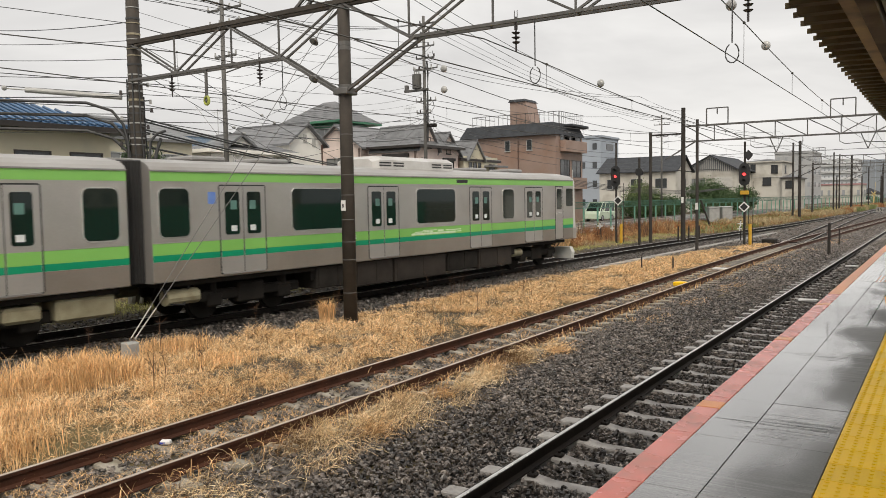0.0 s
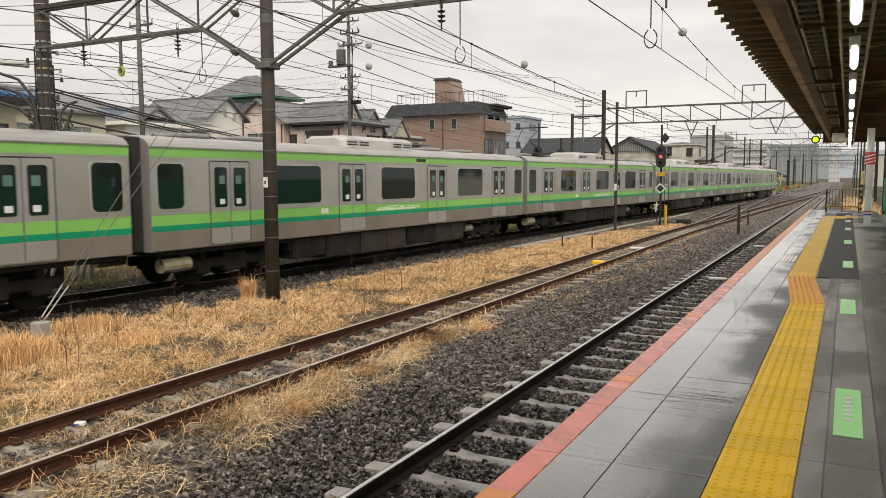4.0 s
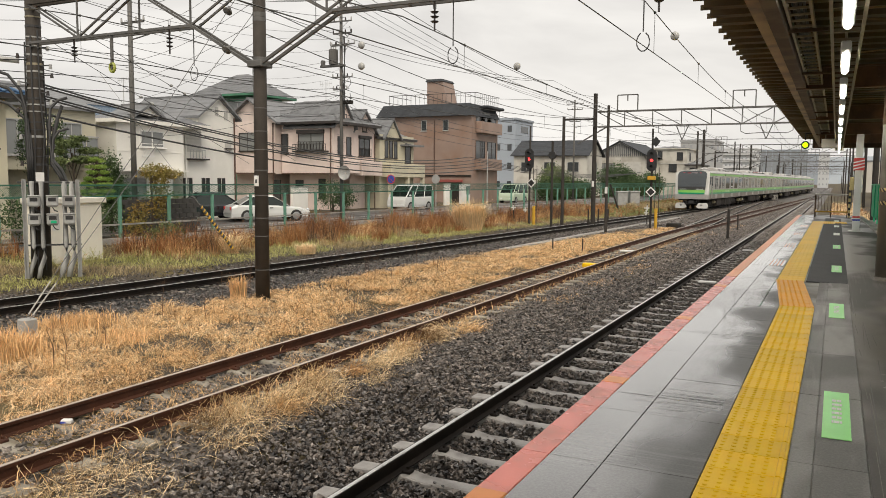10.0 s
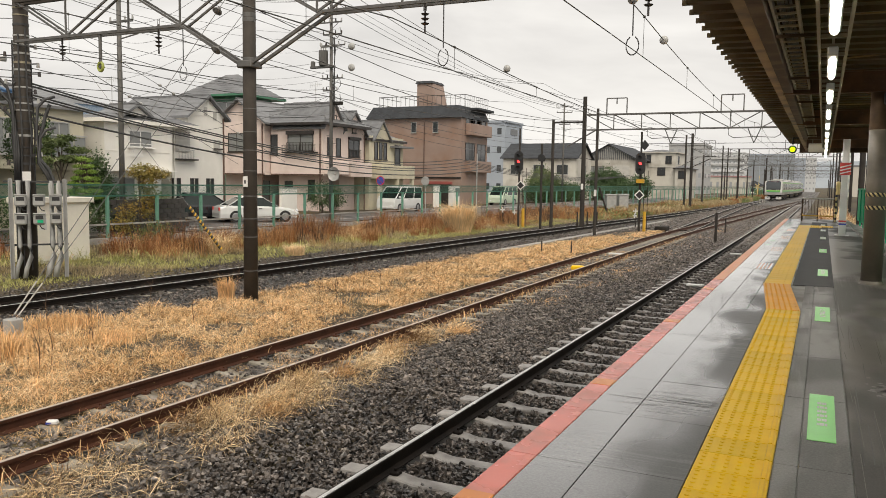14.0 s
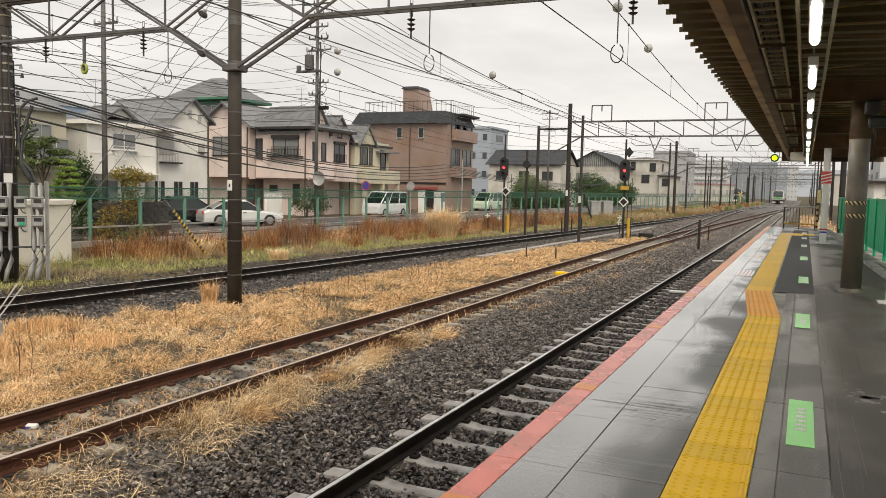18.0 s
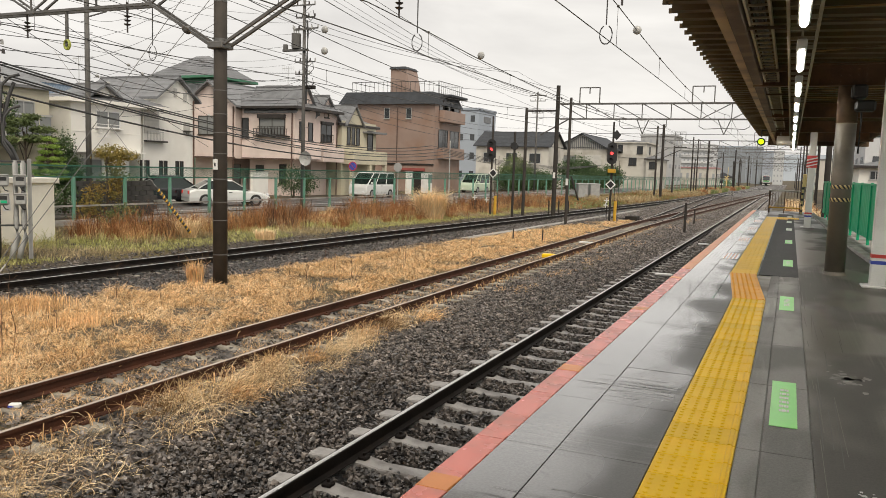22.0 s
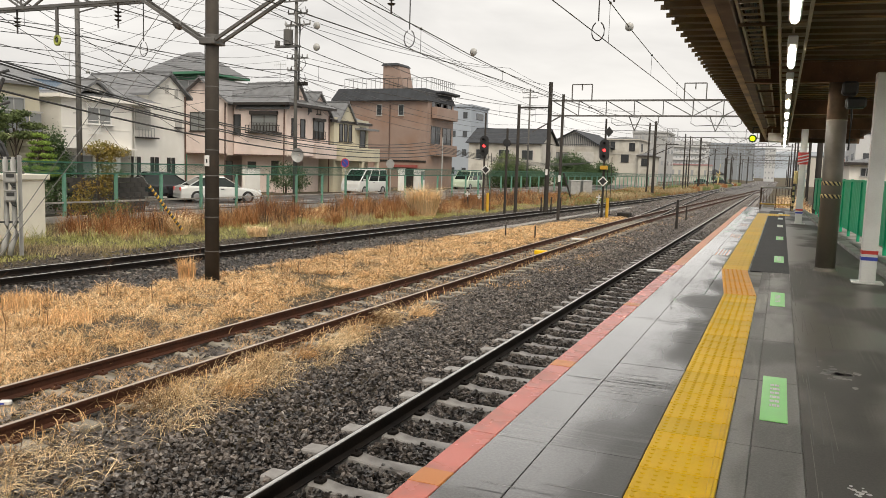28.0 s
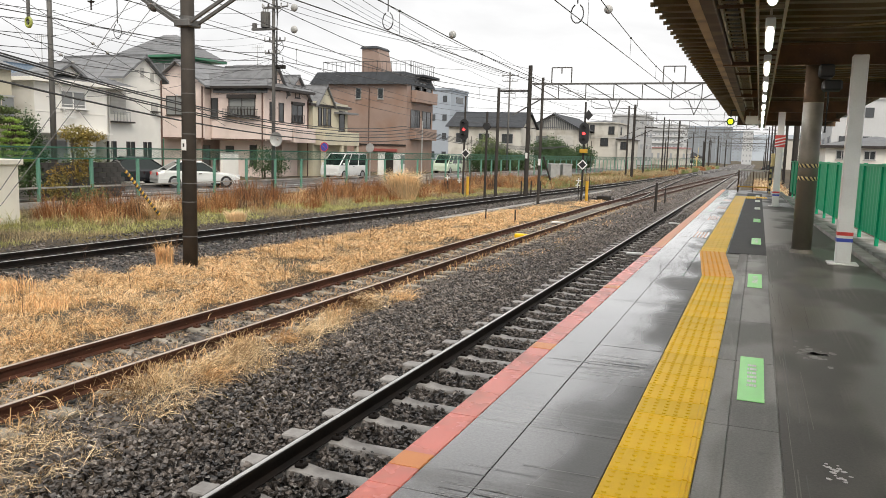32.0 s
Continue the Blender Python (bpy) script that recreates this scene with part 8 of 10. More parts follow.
t = thing("relay_cabinet", "beige relay cabinet, its end showing beside the dark pole", "cabinet", pose(-19.7, 11.9, -0.1))
piece("cabinet_body", Mesh().box(-0.45, 0.45, -0.9, 0.9, 0, 1.85, 0.015), CREAM_BOX, t)
piece("cabinet_cap", Mesh().box(-0.55, 0.55, -1.0, 1.0, 1.85, 2.02, 0.02), CREAM_BOX, t)
t = thing("stay_guard", "slanting stay wire with a black and yellow striped guard tube", "stay wire", pose(0, 0, 0))
a2, b2 = Vector((-17.2, 21.05, 0.12)), Vector((-18.4, 20.75, 1.62))
u = (b2 - a2).normalized()
L = (b2 - a2).length / 13
side = u.cross(Vector((0, 0, 1))).normalized() * 0.060
piece("guard_tube", Mesh().rod(a2, b2, 0.052, n=10), BLACK, t, "black rubber guard tube")
for i in range(13):
    c2 = a2 + u * L * (i + 0.15)
    ring = []
    for k in range(10):
        g = 2 * math.pi * k / 10
        w = side * 0.93 * math.cos(g) + u.cross(side).normalized() * 0.0558 * math.sin(g)
        ring.append((c2 + w + u * 0.045 * math.cos(g), c2 + w + u * (0.045 * math.cos(g) + L * 0.40)))
    piece("guard_stripe", Mesh().loft([[r[0] for r in ring], [r[1] for r in ring]]), YELLOW_POST, t, "yellow slanting stripe")
piece("stay_wire", Mesh().rod(b2, b2 + u * 6.0, 0.008, n=5), STAY, t)

for x, y, w in ((-17.2, 76.2, 1.3), (-16.6, 78.6, 1.5)):
    t = thing("relay_cabinet", "pale grey steel relay cabinet beside the far line", "cabinet", pose(x, y, -0.15, 0, 0, 20))
    piece("cabinet_body", Mesh().box(-0.45, 0.45, -w, w, 0, 1.6, 0.02), BOX_GREY, t)
    piece("cabinet_cap", Mesh().box(-0.52, 0.52, -w - 0.06, w + 0.06, 1.6, 1.7, 0.02), BOX_GREY, t)
    for k in (-0.5, 0.5):
        piece("cabinet_door", Mesh().box(0.45, 0.47, w * k - w * 0.42, w * k + w * 0.42, 0.1, 1.5, 0.005), BOX_GREY, t)
    piece("cabinet_notice", Mesh().box(0.472, 0.477, 0.3, 0.6, 0.9, 1.2), WHITE, t)
t = thing("pole_strut", "dark leaning strut beside the far line", "post", pose(-15.5, 68.6, -0.15))
piece("strut", Mesh().beam((0, 0, 0), (-0.9, 0.2, 2.4), 0.12, 0.12), DARK_POST, t)
for x, y in ((-12.5, 48.6), (-12.1, 49.5), (-11.7, 50.4)):
    post(x, y, 0.75, 0.05, "short dark stake beside the turnout", "stake")
for x, y in ((-9.15, 50.2), (-16.4, 45.6)):
    t = thing("cross_marker", "slim post with a white cross marker", "marker post", pose(x, y, -0.15), "cross markers")
    piece("shaft", Mesh().rod((0, 0, 0), (0, 0, 1.25), 0.035, n=7), DARK_POST, t)
    piece("cross", Mesh().box(-0.17, 0.17, -0.06, -0.04, 0.98, 1.05).box(-0.035, 0.035, -0.062, -0.038, 0.85, 1.18), WHITE, t)
# low white wall and sheds behind the fence
PLASTER_OFF = shader("dull_off_white_render", (0.56, 0.54, 0.49), (0.50, 0.48, 0.435), rough=0.85, scale=0.6, fine=30, bump=0.12, stain=(0.38, 0.355, 0.31), stain_scale=0.5)
t = thing("garden_wall", "long white rendered wall behind the street", "wall", pose(-29.6, 92, STREET))
piece("wall_panel", Mesh().box(-0.1, 0.1, -9, 14, -0.1, 1.7, 0.02), PLASTER_OFF, t)
piece("coping", Mesh().box(-0.14, 0.14, -9.05, 14.05, 1.7, 1.78, 0.01), CONCRETE, t)

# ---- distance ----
# distance haze is mixed into these facade, hill and pane colours
HAZE_A = shader("pale_grey_hazed_facade", (0.56, 0.57, 0.58), (0.50, 0.51, 0.52), rough=0.9, scale=0.2, fine=4, bump=0.0)
HAZE_B = shader("blue_grey_hazed_facade", (0.36, 0.40, 0.46), (0.33, 0.37, 0.42), rough=0.9, scale=0.1, fine=3, bump=0.0)
HAZE_D = shader("dark_blue_grey_hazed_facade", (0.285, 0.31, 0.335), (0.265, 0.29, 0.315), rough=0.9, scale=0.05, fine=1, bump=0.0)
HAZE_E = shader("neutral_grey_hazed_facade", (0.41, 0.415, 0.42), (0.37, 0.375, 0.38), rough=0.9, scale=0.2, fine=4, bump=0.0)
HAZE_C = shader("beige_hazed_facade", (0.54, 0.51, 0.46), (0.48, 0.455, 0.41), rough=0.9, scale=0.2, fine=4, bump=0.0)
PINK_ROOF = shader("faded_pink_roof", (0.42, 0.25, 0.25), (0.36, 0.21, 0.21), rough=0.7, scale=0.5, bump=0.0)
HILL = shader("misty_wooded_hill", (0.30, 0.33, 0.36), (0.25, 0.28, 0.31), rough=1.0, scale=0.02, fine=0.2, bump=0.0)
PANE_FAR = plain_glass("hazed_window_glass", (0.33, 0.345, 0.36), 0.2)


def block(x0, x1, y0, y1, h, wall, floors, cols, label, roof=None, name="apartment_block"):
    # beyond 175 m the panes take the haze-paled colour
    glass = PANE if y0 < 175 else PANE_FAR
    t = thing(name, label, "building", pose(x0, y0, 0.2), "far buildings")
    piece("wall", Mesh().box(0, x1 - x0, 0, y1 - y0, -0.3, h), wall, t)
    piece("parapet", Mesh().box(-0.15, x1 - x0 + 0.15, -0.15, y1 - y0 + 0.15, h, h + 0.4), roof or wall, t)
    w, fh = (x1 - x0) / cols, h / floors
    for i in range(cols):
        for j in range(floors):
            piece("window", Mesh().box(w * i + w * 0.32, w * i + w * 0.68, -0.06, 0.02, fh * j + fh * 0.38, fh * j + fh * 0.72), glass, t)
    d = (y1 - y0) / max(1, cols // 2)
    face = x1 - x0 if x1 < 0 else 0
    for i in range(max(1, cols // 2)):
        for j in range(floors):
            piece("window", Mesh().box(face - 0.03, face + 0.05, d * i + d * 0.3, d * i + d * 0.7, fh * j + fh * 0.38, fh * j + fh * 0.72), glass, t)
    return t


h = House("grey_roofed_house", "low grey-roofed house far along the street", -41, -30.0, 108, 116, 5.8, PLASTER_OFF)
h.gable("x", -41, -30.0, 108, 116, 6.2, 2.0, ROOF_DARK, PLASTER_OFF)
for x in (-39, -35.5, -32):
    h.window("S", x, 3.8, 1.6, 1.3, FRAME_PALE, PANE)
h.window("E", 112, 3.8, 2.0, 1.3, FRAME_PALE, PANE)
h = House("gabled_hall", "hall with a dark slatted gable facing down the line", -32.6, -25.0, 122, 140, 6.2, PLASTER_OFF)
h.gable("y", 122, 140, -32.6, -25.0, 6.6, 2.0, ROOF_DARK, SHUTTER, 0.6)
for i in range(28):
    x = -32.95 + 0.30 * i
    zt = 6.6 + 2.0 * (1 - abs(x + 28.8) / 4.4) - 0.25
    if zt > 6.5:
        piece("gable_slat", h.slab("S", x, x + 0.13, 6.3, zt, 0.05, 0.12), ROOF_SLATE, h.t)
for x in (-31.2, -30.1):
    h.window("S", x, 4.2, 0.9, 1.0, FRAME_DARK, PANE_PALE, 1)
piece("roller_door", h.slab("S", -28.2, -25.6, 3.6, 5.4, 0, 0.06), SHUTTER, h.t, "wide grey shutter")
h = House("white_house", "white two-storey house with a nearly flat roof beside the line", -25.7, -20.4, 132, 142, 7.6, PLASTER_OFF)
h.hip(-25.7, -20.4, 132, 142, 7.9, 0.45, ROOF_SLATE, 0.3, fascia=PLASTER_OFF)
for x, z, w in ((-21.5, 6.0, 0.9), (-24.7, 6.2, 0.7), (-22.6, 4.1, 1.2)):
    h.window("S", x, z, w, 1.2, FRAME_DARK, PANE, 1)
h.window("E", 135, 6.0, 1.2, 1.2, FRAME_DARK, PANE, 1)
piece("wall_band", h.slab("S", -25.7, -20.4, 5.35, 5.5, 0, 0.08), SHUTTER, h.t)
h.pipe("S", -25.4, 0.3, 7.7)
h = House("white_annexe", "low white annexe beside the two-storey house", -20.3, -18.2, 131.4, 140, 4.9, PLASTER_OFF)
h.hip(-20.3, -18.2, 131.4, 140, 5.25, 0.5, ROOF_SLATE, 0.3)
h.window("S", -19.3, 3.6, 0.9, 1.1, FRAME_DARK, PANE, 1)
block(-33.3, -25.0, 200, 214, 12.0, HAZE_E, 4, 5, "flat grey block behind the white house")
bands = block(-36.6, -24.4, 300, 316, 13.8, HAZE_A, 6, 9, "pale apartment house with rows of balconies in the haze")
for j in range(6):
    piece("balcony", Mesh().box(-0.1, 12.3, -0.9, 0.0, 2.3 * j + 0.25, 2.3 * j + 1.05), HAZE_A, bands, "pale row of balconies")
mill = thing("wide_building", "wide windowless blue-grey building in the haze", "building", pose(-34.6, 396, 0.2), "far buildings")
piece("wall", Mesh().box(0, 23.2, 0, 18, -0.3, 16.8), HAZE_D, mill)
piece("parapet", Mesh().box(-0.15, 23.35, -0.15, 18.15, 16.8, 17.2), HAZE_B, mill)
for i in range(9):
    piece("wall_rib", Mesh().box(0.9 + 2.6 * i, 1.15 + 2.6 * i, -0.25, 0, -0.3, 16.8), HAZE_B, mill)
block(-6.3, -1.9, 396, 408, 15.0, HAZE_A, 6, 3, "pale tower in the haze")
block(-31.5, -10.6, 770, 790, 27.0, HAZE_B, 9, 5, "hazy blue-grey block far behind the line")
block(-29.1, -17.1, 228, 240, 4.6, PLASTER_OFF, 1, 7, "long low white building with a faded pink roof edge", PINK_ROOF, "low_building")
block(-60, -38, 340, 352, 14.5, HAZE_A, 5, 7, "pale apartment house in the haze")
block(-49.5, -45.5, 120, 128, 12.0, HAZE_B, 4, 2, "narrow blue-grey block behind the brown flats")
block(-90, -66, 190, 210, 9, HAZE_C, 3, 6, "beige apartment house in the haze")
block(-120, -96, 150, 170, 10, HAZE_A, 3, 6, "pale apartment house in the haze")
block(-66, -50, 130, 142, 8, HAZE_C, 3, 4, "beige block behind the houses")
h = House("white_house", "low white house with a grey roof behind the green fence", 5.7, 12.5, 60, 68, 3.3, PLASTER_W)
h.hip(5.7, 12.5, 60, 68, 3.65, 0.75, ROOF_SLATE, 0.4)
for x in (6.7, 8.4, 10.2):
    h.window("S", x, 2.75, 0.6, 0.5, FRAME_PALE, PANE, 1)

block(8.2, 17, 90, 104, 8.6, HAZE_A, 3, 4, "pale house beyond the platform", name="pale_house")
block(8.5, 24, 140, 160, 5.0, HAZE_A, 2, 5, "low pale house beyond the platform", PINK_ROOF)
block(6.5, 18, 230, 250, 7.6, HAZE_C, 3, 5, "beige apartment house beyond the platform", ROOF_SLATE)
block(9.5, 17, 22, 34, 3.6, PLASTER_G, 2, 3, "grey house behind the green fence", name="grey_house")
for x, y, w, d, z in ((-24, 166, 5, 8, 2.6), (-30, 250, 10, 10, 4.5), (-15.0, 252, 5, 8, 2.4)):
    h = House("far_house", "small roofed house beside the line in the distance", x - w, x, y, y + d, z, prn.choice([PLASTER_W, PLASTER_G, PLASTER_C]))
    h.hip(x - w, x, y, y + d, z + 0.2, 1.5, ROOF_DARK)
    h.window("S", x - w / 2, z - 1.6, 1.4, 1.1, FRAME_PALE, PANE)
# hill ridge, its rain mist put into the base colour
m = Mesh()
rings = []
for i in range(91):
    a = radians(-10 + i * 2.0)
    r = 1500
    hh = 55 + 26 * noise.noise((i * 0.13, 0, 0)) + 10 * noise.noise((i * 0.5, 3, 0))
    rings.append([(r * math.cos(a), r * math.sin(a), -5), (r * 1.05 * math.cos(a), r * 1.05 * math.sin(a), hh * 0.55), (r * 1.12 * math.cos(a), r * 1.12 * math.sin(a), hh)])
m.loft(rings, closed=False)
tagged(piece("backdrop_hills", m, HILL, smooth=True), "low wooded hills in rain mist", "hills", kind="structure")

# ---- vehicles on the street ----
PAINT_BLACK = shader("black_car_paint", (0.015, 0.017, 0.02), (0.02, 0.02, 0.024), rough=0.15, scale=1, bump=0.0, coat=0.8)
PAINT_WHITE = shader("white_car_paint", (0.72, 0.73, 0.72), (0.67, 0.68, 0.67), rough=0.25, scale=1, bump=0.0, coat=0.6)
PAINT_MINT = shader("pale_green_car_paint", (0.55, 0.64, 0.50), (0.50, 0.60, 0.46), rough=0.25, scale=1, bump=0.0, coat=0.6)
LAMP_CLEAR = shader("headlamp_plastic", (0.70, 0.72, 0.74), (0.6, 0.62, 0.64), rough=0.1, scale=6, bump=0.0)
TYRE = shader("tyre_rubber", (0.02, 0.02, 0.02), (0.03, 0.03, 0.03), rough=0.8, scale=6, bump=0.1)
ALLOY = shader("alloy_wheel", (0.45, 0.45, 0.46), (0.36, 0.36, 0.37), rough=0.3, metal=0.8, scale=6, bump=0.0)


def vehicle(name, label, m, L, W_, H, paint, van=False):
    """A car pointing to +y."""
    t = thing(name, label, "car", m, "parked cars on the street")
    hw = W_ / 2
    if van:
        low = [(-0.5, 0.30, 0.92), (-0.497, 0.7, 1.0), (-0.49, 1.0, 1.0), (0.47, 1.0, 1.0), (0.495, 0.75, 0.98), (0.5, 0.35, 0.92)]
        belt, cab = 1.02, ((-0.49, -0.475, 0.40, 0.20),)
        roof = (-0.47, 0.22)
        base = (-0.495, 0.44)
    else:
        low = [(-0.5, 0.45, 0.9), (-0.49, 0.78, 0.97), (-0.42, 0.88, 1.0), (0.10, 0.86, 1.0), (0.38, 0.74, 0.97), (0.5, 0.52, 0.85)]
        belt = 0.86
        roof = (-0.22, 0.04)
        base = (-0.42, 0.22)
    rings = []
    for fy, top, fw in low:
        w = hw * fw
        z0 = 0.24
        rings.append([(-w * 0.96, fy * L, z0), (w * 0.96, fy * L, z0), (w, fy * L, z0 + 0.2), (w * 0.985, fy * L, top - 0.1), (w * 0.9, fy * L, top), (-w * 0.9, fy * L, top), (-w * 0.985, fy * L, top - 0.1), (-w, fy * L, z0 + 0.2)])
    piece("car_body", Mesh().loft(rings, caps=True), paint, t, smooth=False)
    w0, w1 = hw * 0.93, hw * (0.84 if van else 0.70)
    zb = belt - 0.04
    y0, y1, r0, r1 = base[0] * L, base[1] * L, roof[0] * L, roof[1] * L
    piece("glasshouse", Mesh().loft([[(-w0, y0, zb), (w0, y0, zb), (w0, y1, zb), (-w0, y1, zb)], [(-w1, r0, H - 0.06), (w1, r0, H - 0.06), (w1, r1, H - 0.06), (-w1, r1, H - 0.06)]], caps=True), DARK_GLASS, t, "dark car windows")
    piece("roof_panel", Mesh().loft([[(-w1 - 0.02, r0 - 0.04, H - 0.07), (w1 + 0.02, r0 - 0.04, H - 0.07), (w1 + 0.02, r1 + 0.04, H - 0.07), (-w1 - 0.02, r1 + 0.04, H - 0.07)], [(-w1 * 0.9, r0 + 0.05, H), (w1 * 0.9, r0 + 0.05, H), (w1 * 0.9, r1 - 0.05, H), (-w1 * 0.9, r1 - 0.05, H)]], caps=True), paint, t)
    for s in (-1, 1):
        for f in ((0.0, 0.35, 0.72, 1.0) if van else (0.0, 0.5, 1.0)):
            yb, yr = y0 + (y1 - y0) * f, r0 + (r1 - r0) * f
            piece("roof_pillar", Mesh().beam((s * (w0 + 0.006), yb, zb), (s * (w1 + 0.006), yr, H - 0.05), 0.08, 0.03), paint, t)
        piece("headlamp", Mesh().ball((s * hw * 0.62, L * 0.485, low[-1][1] + 0.08), 0.14, 0.09, 0.08, 8, 5), LAMP_CLEAR, t)
        piece("tail_lamp", Mesh().box(s * hw * 0.72 - 0.09, s * hw * 0.72 + 0.09, -L * 0.5 - 0.01, -L * 0.49, 0.62, 0.78), RED, t)
        piece("door_mirror", Mesh().box(s * (hw + 0.1) - 0.08, s * (hw + 0.1) + 0.08, y1 - 0.35, y1 - 0.25, belt, belt + 0.13, 0.02), paint, t)
        piece("door_handle", Mesh().box(s * hw * 0.99 - 0.02, s * hw * 0.99 + 0.02, -0.1, 0.06, belt - 0.16, belt - 0.12), FRAME_DARK, t)
        for fy in (-0.31, 0.31):
            wh = piece("wheel", Mesh().rod((s * (hw - 0.2), fy * L, 0.31), (s * (hw + 0.005), fy * L, 0.31), 0.31, n=18), TYRE, t)
            piece("rim", Mesh().rod((s * (hw + 0.004), fy * L, 0.31), (s * (hw + 0.014), fy * L, 0.31), 0.20, 0.17, n=12), ALLOY, wh)
    piece("bumper", Mesh().box(-hw * 0.9, hw * 0.9, L * 0.485, L * 0.505, 0.26, 0.44, 0.03), FRAME_DARK if not van else paint, t)
    return t


vehicle("white_coupe", "white two-door coupe parked behind the fence", pose(-25.6, 33.2, STREET, 0, 0, -34), 4.25, 1.75, 1.36, PAINT_WHITE)
vehicle("black_car", "black car parked in front of the white house", pose(-28.9, 31.8, STREET, 0, 0, 150), 4.5, 1.75, 1.5, PAINT_BLACK)
vehicle("white_van", "small white van parked on the street", pose(-26.8, 51.2, STREET, 0, 0, 175), 3.9, 1.6, 1.85, PAINT_WHITE, True)
vehicle("green_van", "pale green delivery van parked on the street", pose(-27.2, 73.0, STREET, 0, 0, 178), 3.8, 1.6, 1.85, PAINT_MINT, True)
vehicle("white_car", "white car parked far down the street", pose(-24.8, 104.0, STREET, 0, 0, 170), 4.4, 1.7, 1.5, PAINT_WHITE)
vehicle("white_car", "white car parked beside the cream house", pose(-29.0, 96.0, STREET, 0, 0, 100), 4.4, 1.7, 1.5, PAINT_WHITE)


# level crossing in the distance, with two cars that pass over it
cr = thing("level_crossing", "pale paved road crossing the tracks in the distance", "level crossing", kind="structure")
piece("crossing_road", Mesh().box(-60, 60, 186.5, 193.5, -0.3, -0.092), ASPHALT, cr, "damp asphalt roadway")
piece("crossing_edge", Mesh().box(-12, 6, 185.9, 186.5, -0.3, -0.06), CONCRETE, cr, "pale concrete edge")
for x in (-11.5, 4.8):
    g = thing("crossing_barrier", "raised yellow and black barrier post at the level crossing", "barrier", pose(x, 185.2, -0.2), "crossing barriers")
    piece("barrier_post", Mesh().rod((0, 0, 0), (0, 0, 2.6), 0.09, n=8), TIGER_Y, g)
    piece("barrier_arm", Mesh().rod((0.1, 0, 1.0), (0.3, 0, 5.0), 0.05, n=6), TIGER_Y, g)
    piece("warning_cross", Mesh().beam((-0.45, -0.1, 2.3), (0.45, -0.1, 3.1), 0.05, 0.16).beam((-0.45, -0.12, 3.1), (0.45, -0.12, 2.3), 0.05, 0.16), TIGER_Y, g)
CROSSING_CARS = [(vehicle("dark_car", "dark grey estate car driving over the level crossing", pose(0, 190, -0.092, 0, 0, 90), 4.7, 1.75, 1.5, PAINT_BLACK), -0.8, 24.6, -4.5, 191.8, 90),
                 (vehicle("dark_car", "black hatchback driving over the level crossing", pose(0, 188, -0.092, 0, 0, -90), 4.7, 1.75, 1.5, PAINT_BLACK), -5.4, 29.4, 3.8, 188.3, -90)]
t = thing("speed_board", "low white speed board with black figures beside the line", "railway sign", pose(-6.6, 126, -0.2))
piece("board", Mesh().box(-0.42, 0.42, -0.04, 0, 0.15, 0.80, 0.02), CONCRETE, t)
piece("stand", Mesh().box(-0.3, -0.24, 0, 0.05, -0.1, 0.6).box(0.24, 0.3, 0, 0.05, -0.1, 0.6), DARK_POST, t)
fc = bpy.data.curves.new("figures", "FONT")
fc.body, fc.size, fc.align_x, fc.extrude = "45", 0.76, "CENTER", 0.004
fo = bpy.data.objects.new("figures", fc)
fm = bpy.data.meshes.new_from_object(fo)
bpy.data.objects.remove(fo)
bpy.data.curves.remove(fc)
fm.materials.append(SIG_BLACK)
piece("figures", fm, None, t, "black figures 45", m=pose(0, -0.046, 0.21, 90))


def road_sign(x, y, h, r, mat, label, edge=None):
    t = thing("road_sign", label, "road sign", pose(x, y, STREET), "round road signs")
    piece("post", Mesh().rod((0, 0, 0), (0, 0, h + r), 0.035, n=8), FRAME_PALE, t)
    piece("disc", Mesh().rod((0, -0.05, h), (0, -0.07, h), r, n=20), mat, t)
    if edge:
        piece("ring", Mesh().loft([[(q * math.cos(a), -0.074, h + q * math.sin(a)) for a in np.linspace(0, 2 * math.pi, 20, endpoint=False)] for q in (r, r * 0.82)]), edge, t)
        piece("bar", Mesh().beam((-r * 0.6, -0.076, h + r * 0.6), (r * 0.6, -0.076, h - r * 0.6), 0.08, 0.006), edge, t)


t = thing("street_post", "slim pale steel post beside the street", "post", pose(-25.3, 62.0, STREET))
piece("shaft", Mesh().rod((0, 0, 0), (0, 0, 4.6), 0.06, 0.045, n=10), FRAME_PALE, t)
piece("cap", Mesh().rod((0, 0, 4.6), (0, 0, 4.68), 0.06, 0.03, n=10), FRAME_PALE, t)
road_sign(-24.5, 44.4, 2.25, 0.31, BLUE, "round blue no-parking sign with red ring", RED)
road_sign(-24.5, 50.8, 2.28, 0.33, FRAME_PALE, "grey back of a round road sign")
t = thing("satellite_dish", "white dish aerial on the utility pole", "dish aerial", pose(-23.0, 37.1, 2.9))
piece("dish", Mesh().loft([[(r * math.cos(a), -0.3 + 0.25 * (r / 0.5) ** 2 * -1, r * math.sin(a)) for a in np.linspace(0, 2 * math.pi, 18, endpoint=False)] for r in (0.05, 0.2, 0.34, 0.4)], caps=False), BOX_GREY, t, smooth=True)
piece("dish_arm", Mesh().rod((-0.3, 0, 0), (0, -0.3, 0), 0.025).rod((0, -0.3, 0), (0, -0.75, 0.05), 0.015), FRAME_PALE, t)
t = thing("vending_machine", "white drinks machine beside the brown apartment house", "vending machine", pose(-29.3, 66.0, STREET))
piece("machine_body", Mesh().box(-0.35, 0.35, -0.5, 0.5, 0, 1.83, 0.03), WHITE, t)
piece("machine_front", Mesh().box(0.35, 0.37, -0.42, 0.42, 0.9, 1.7), PANE_PALE, t)
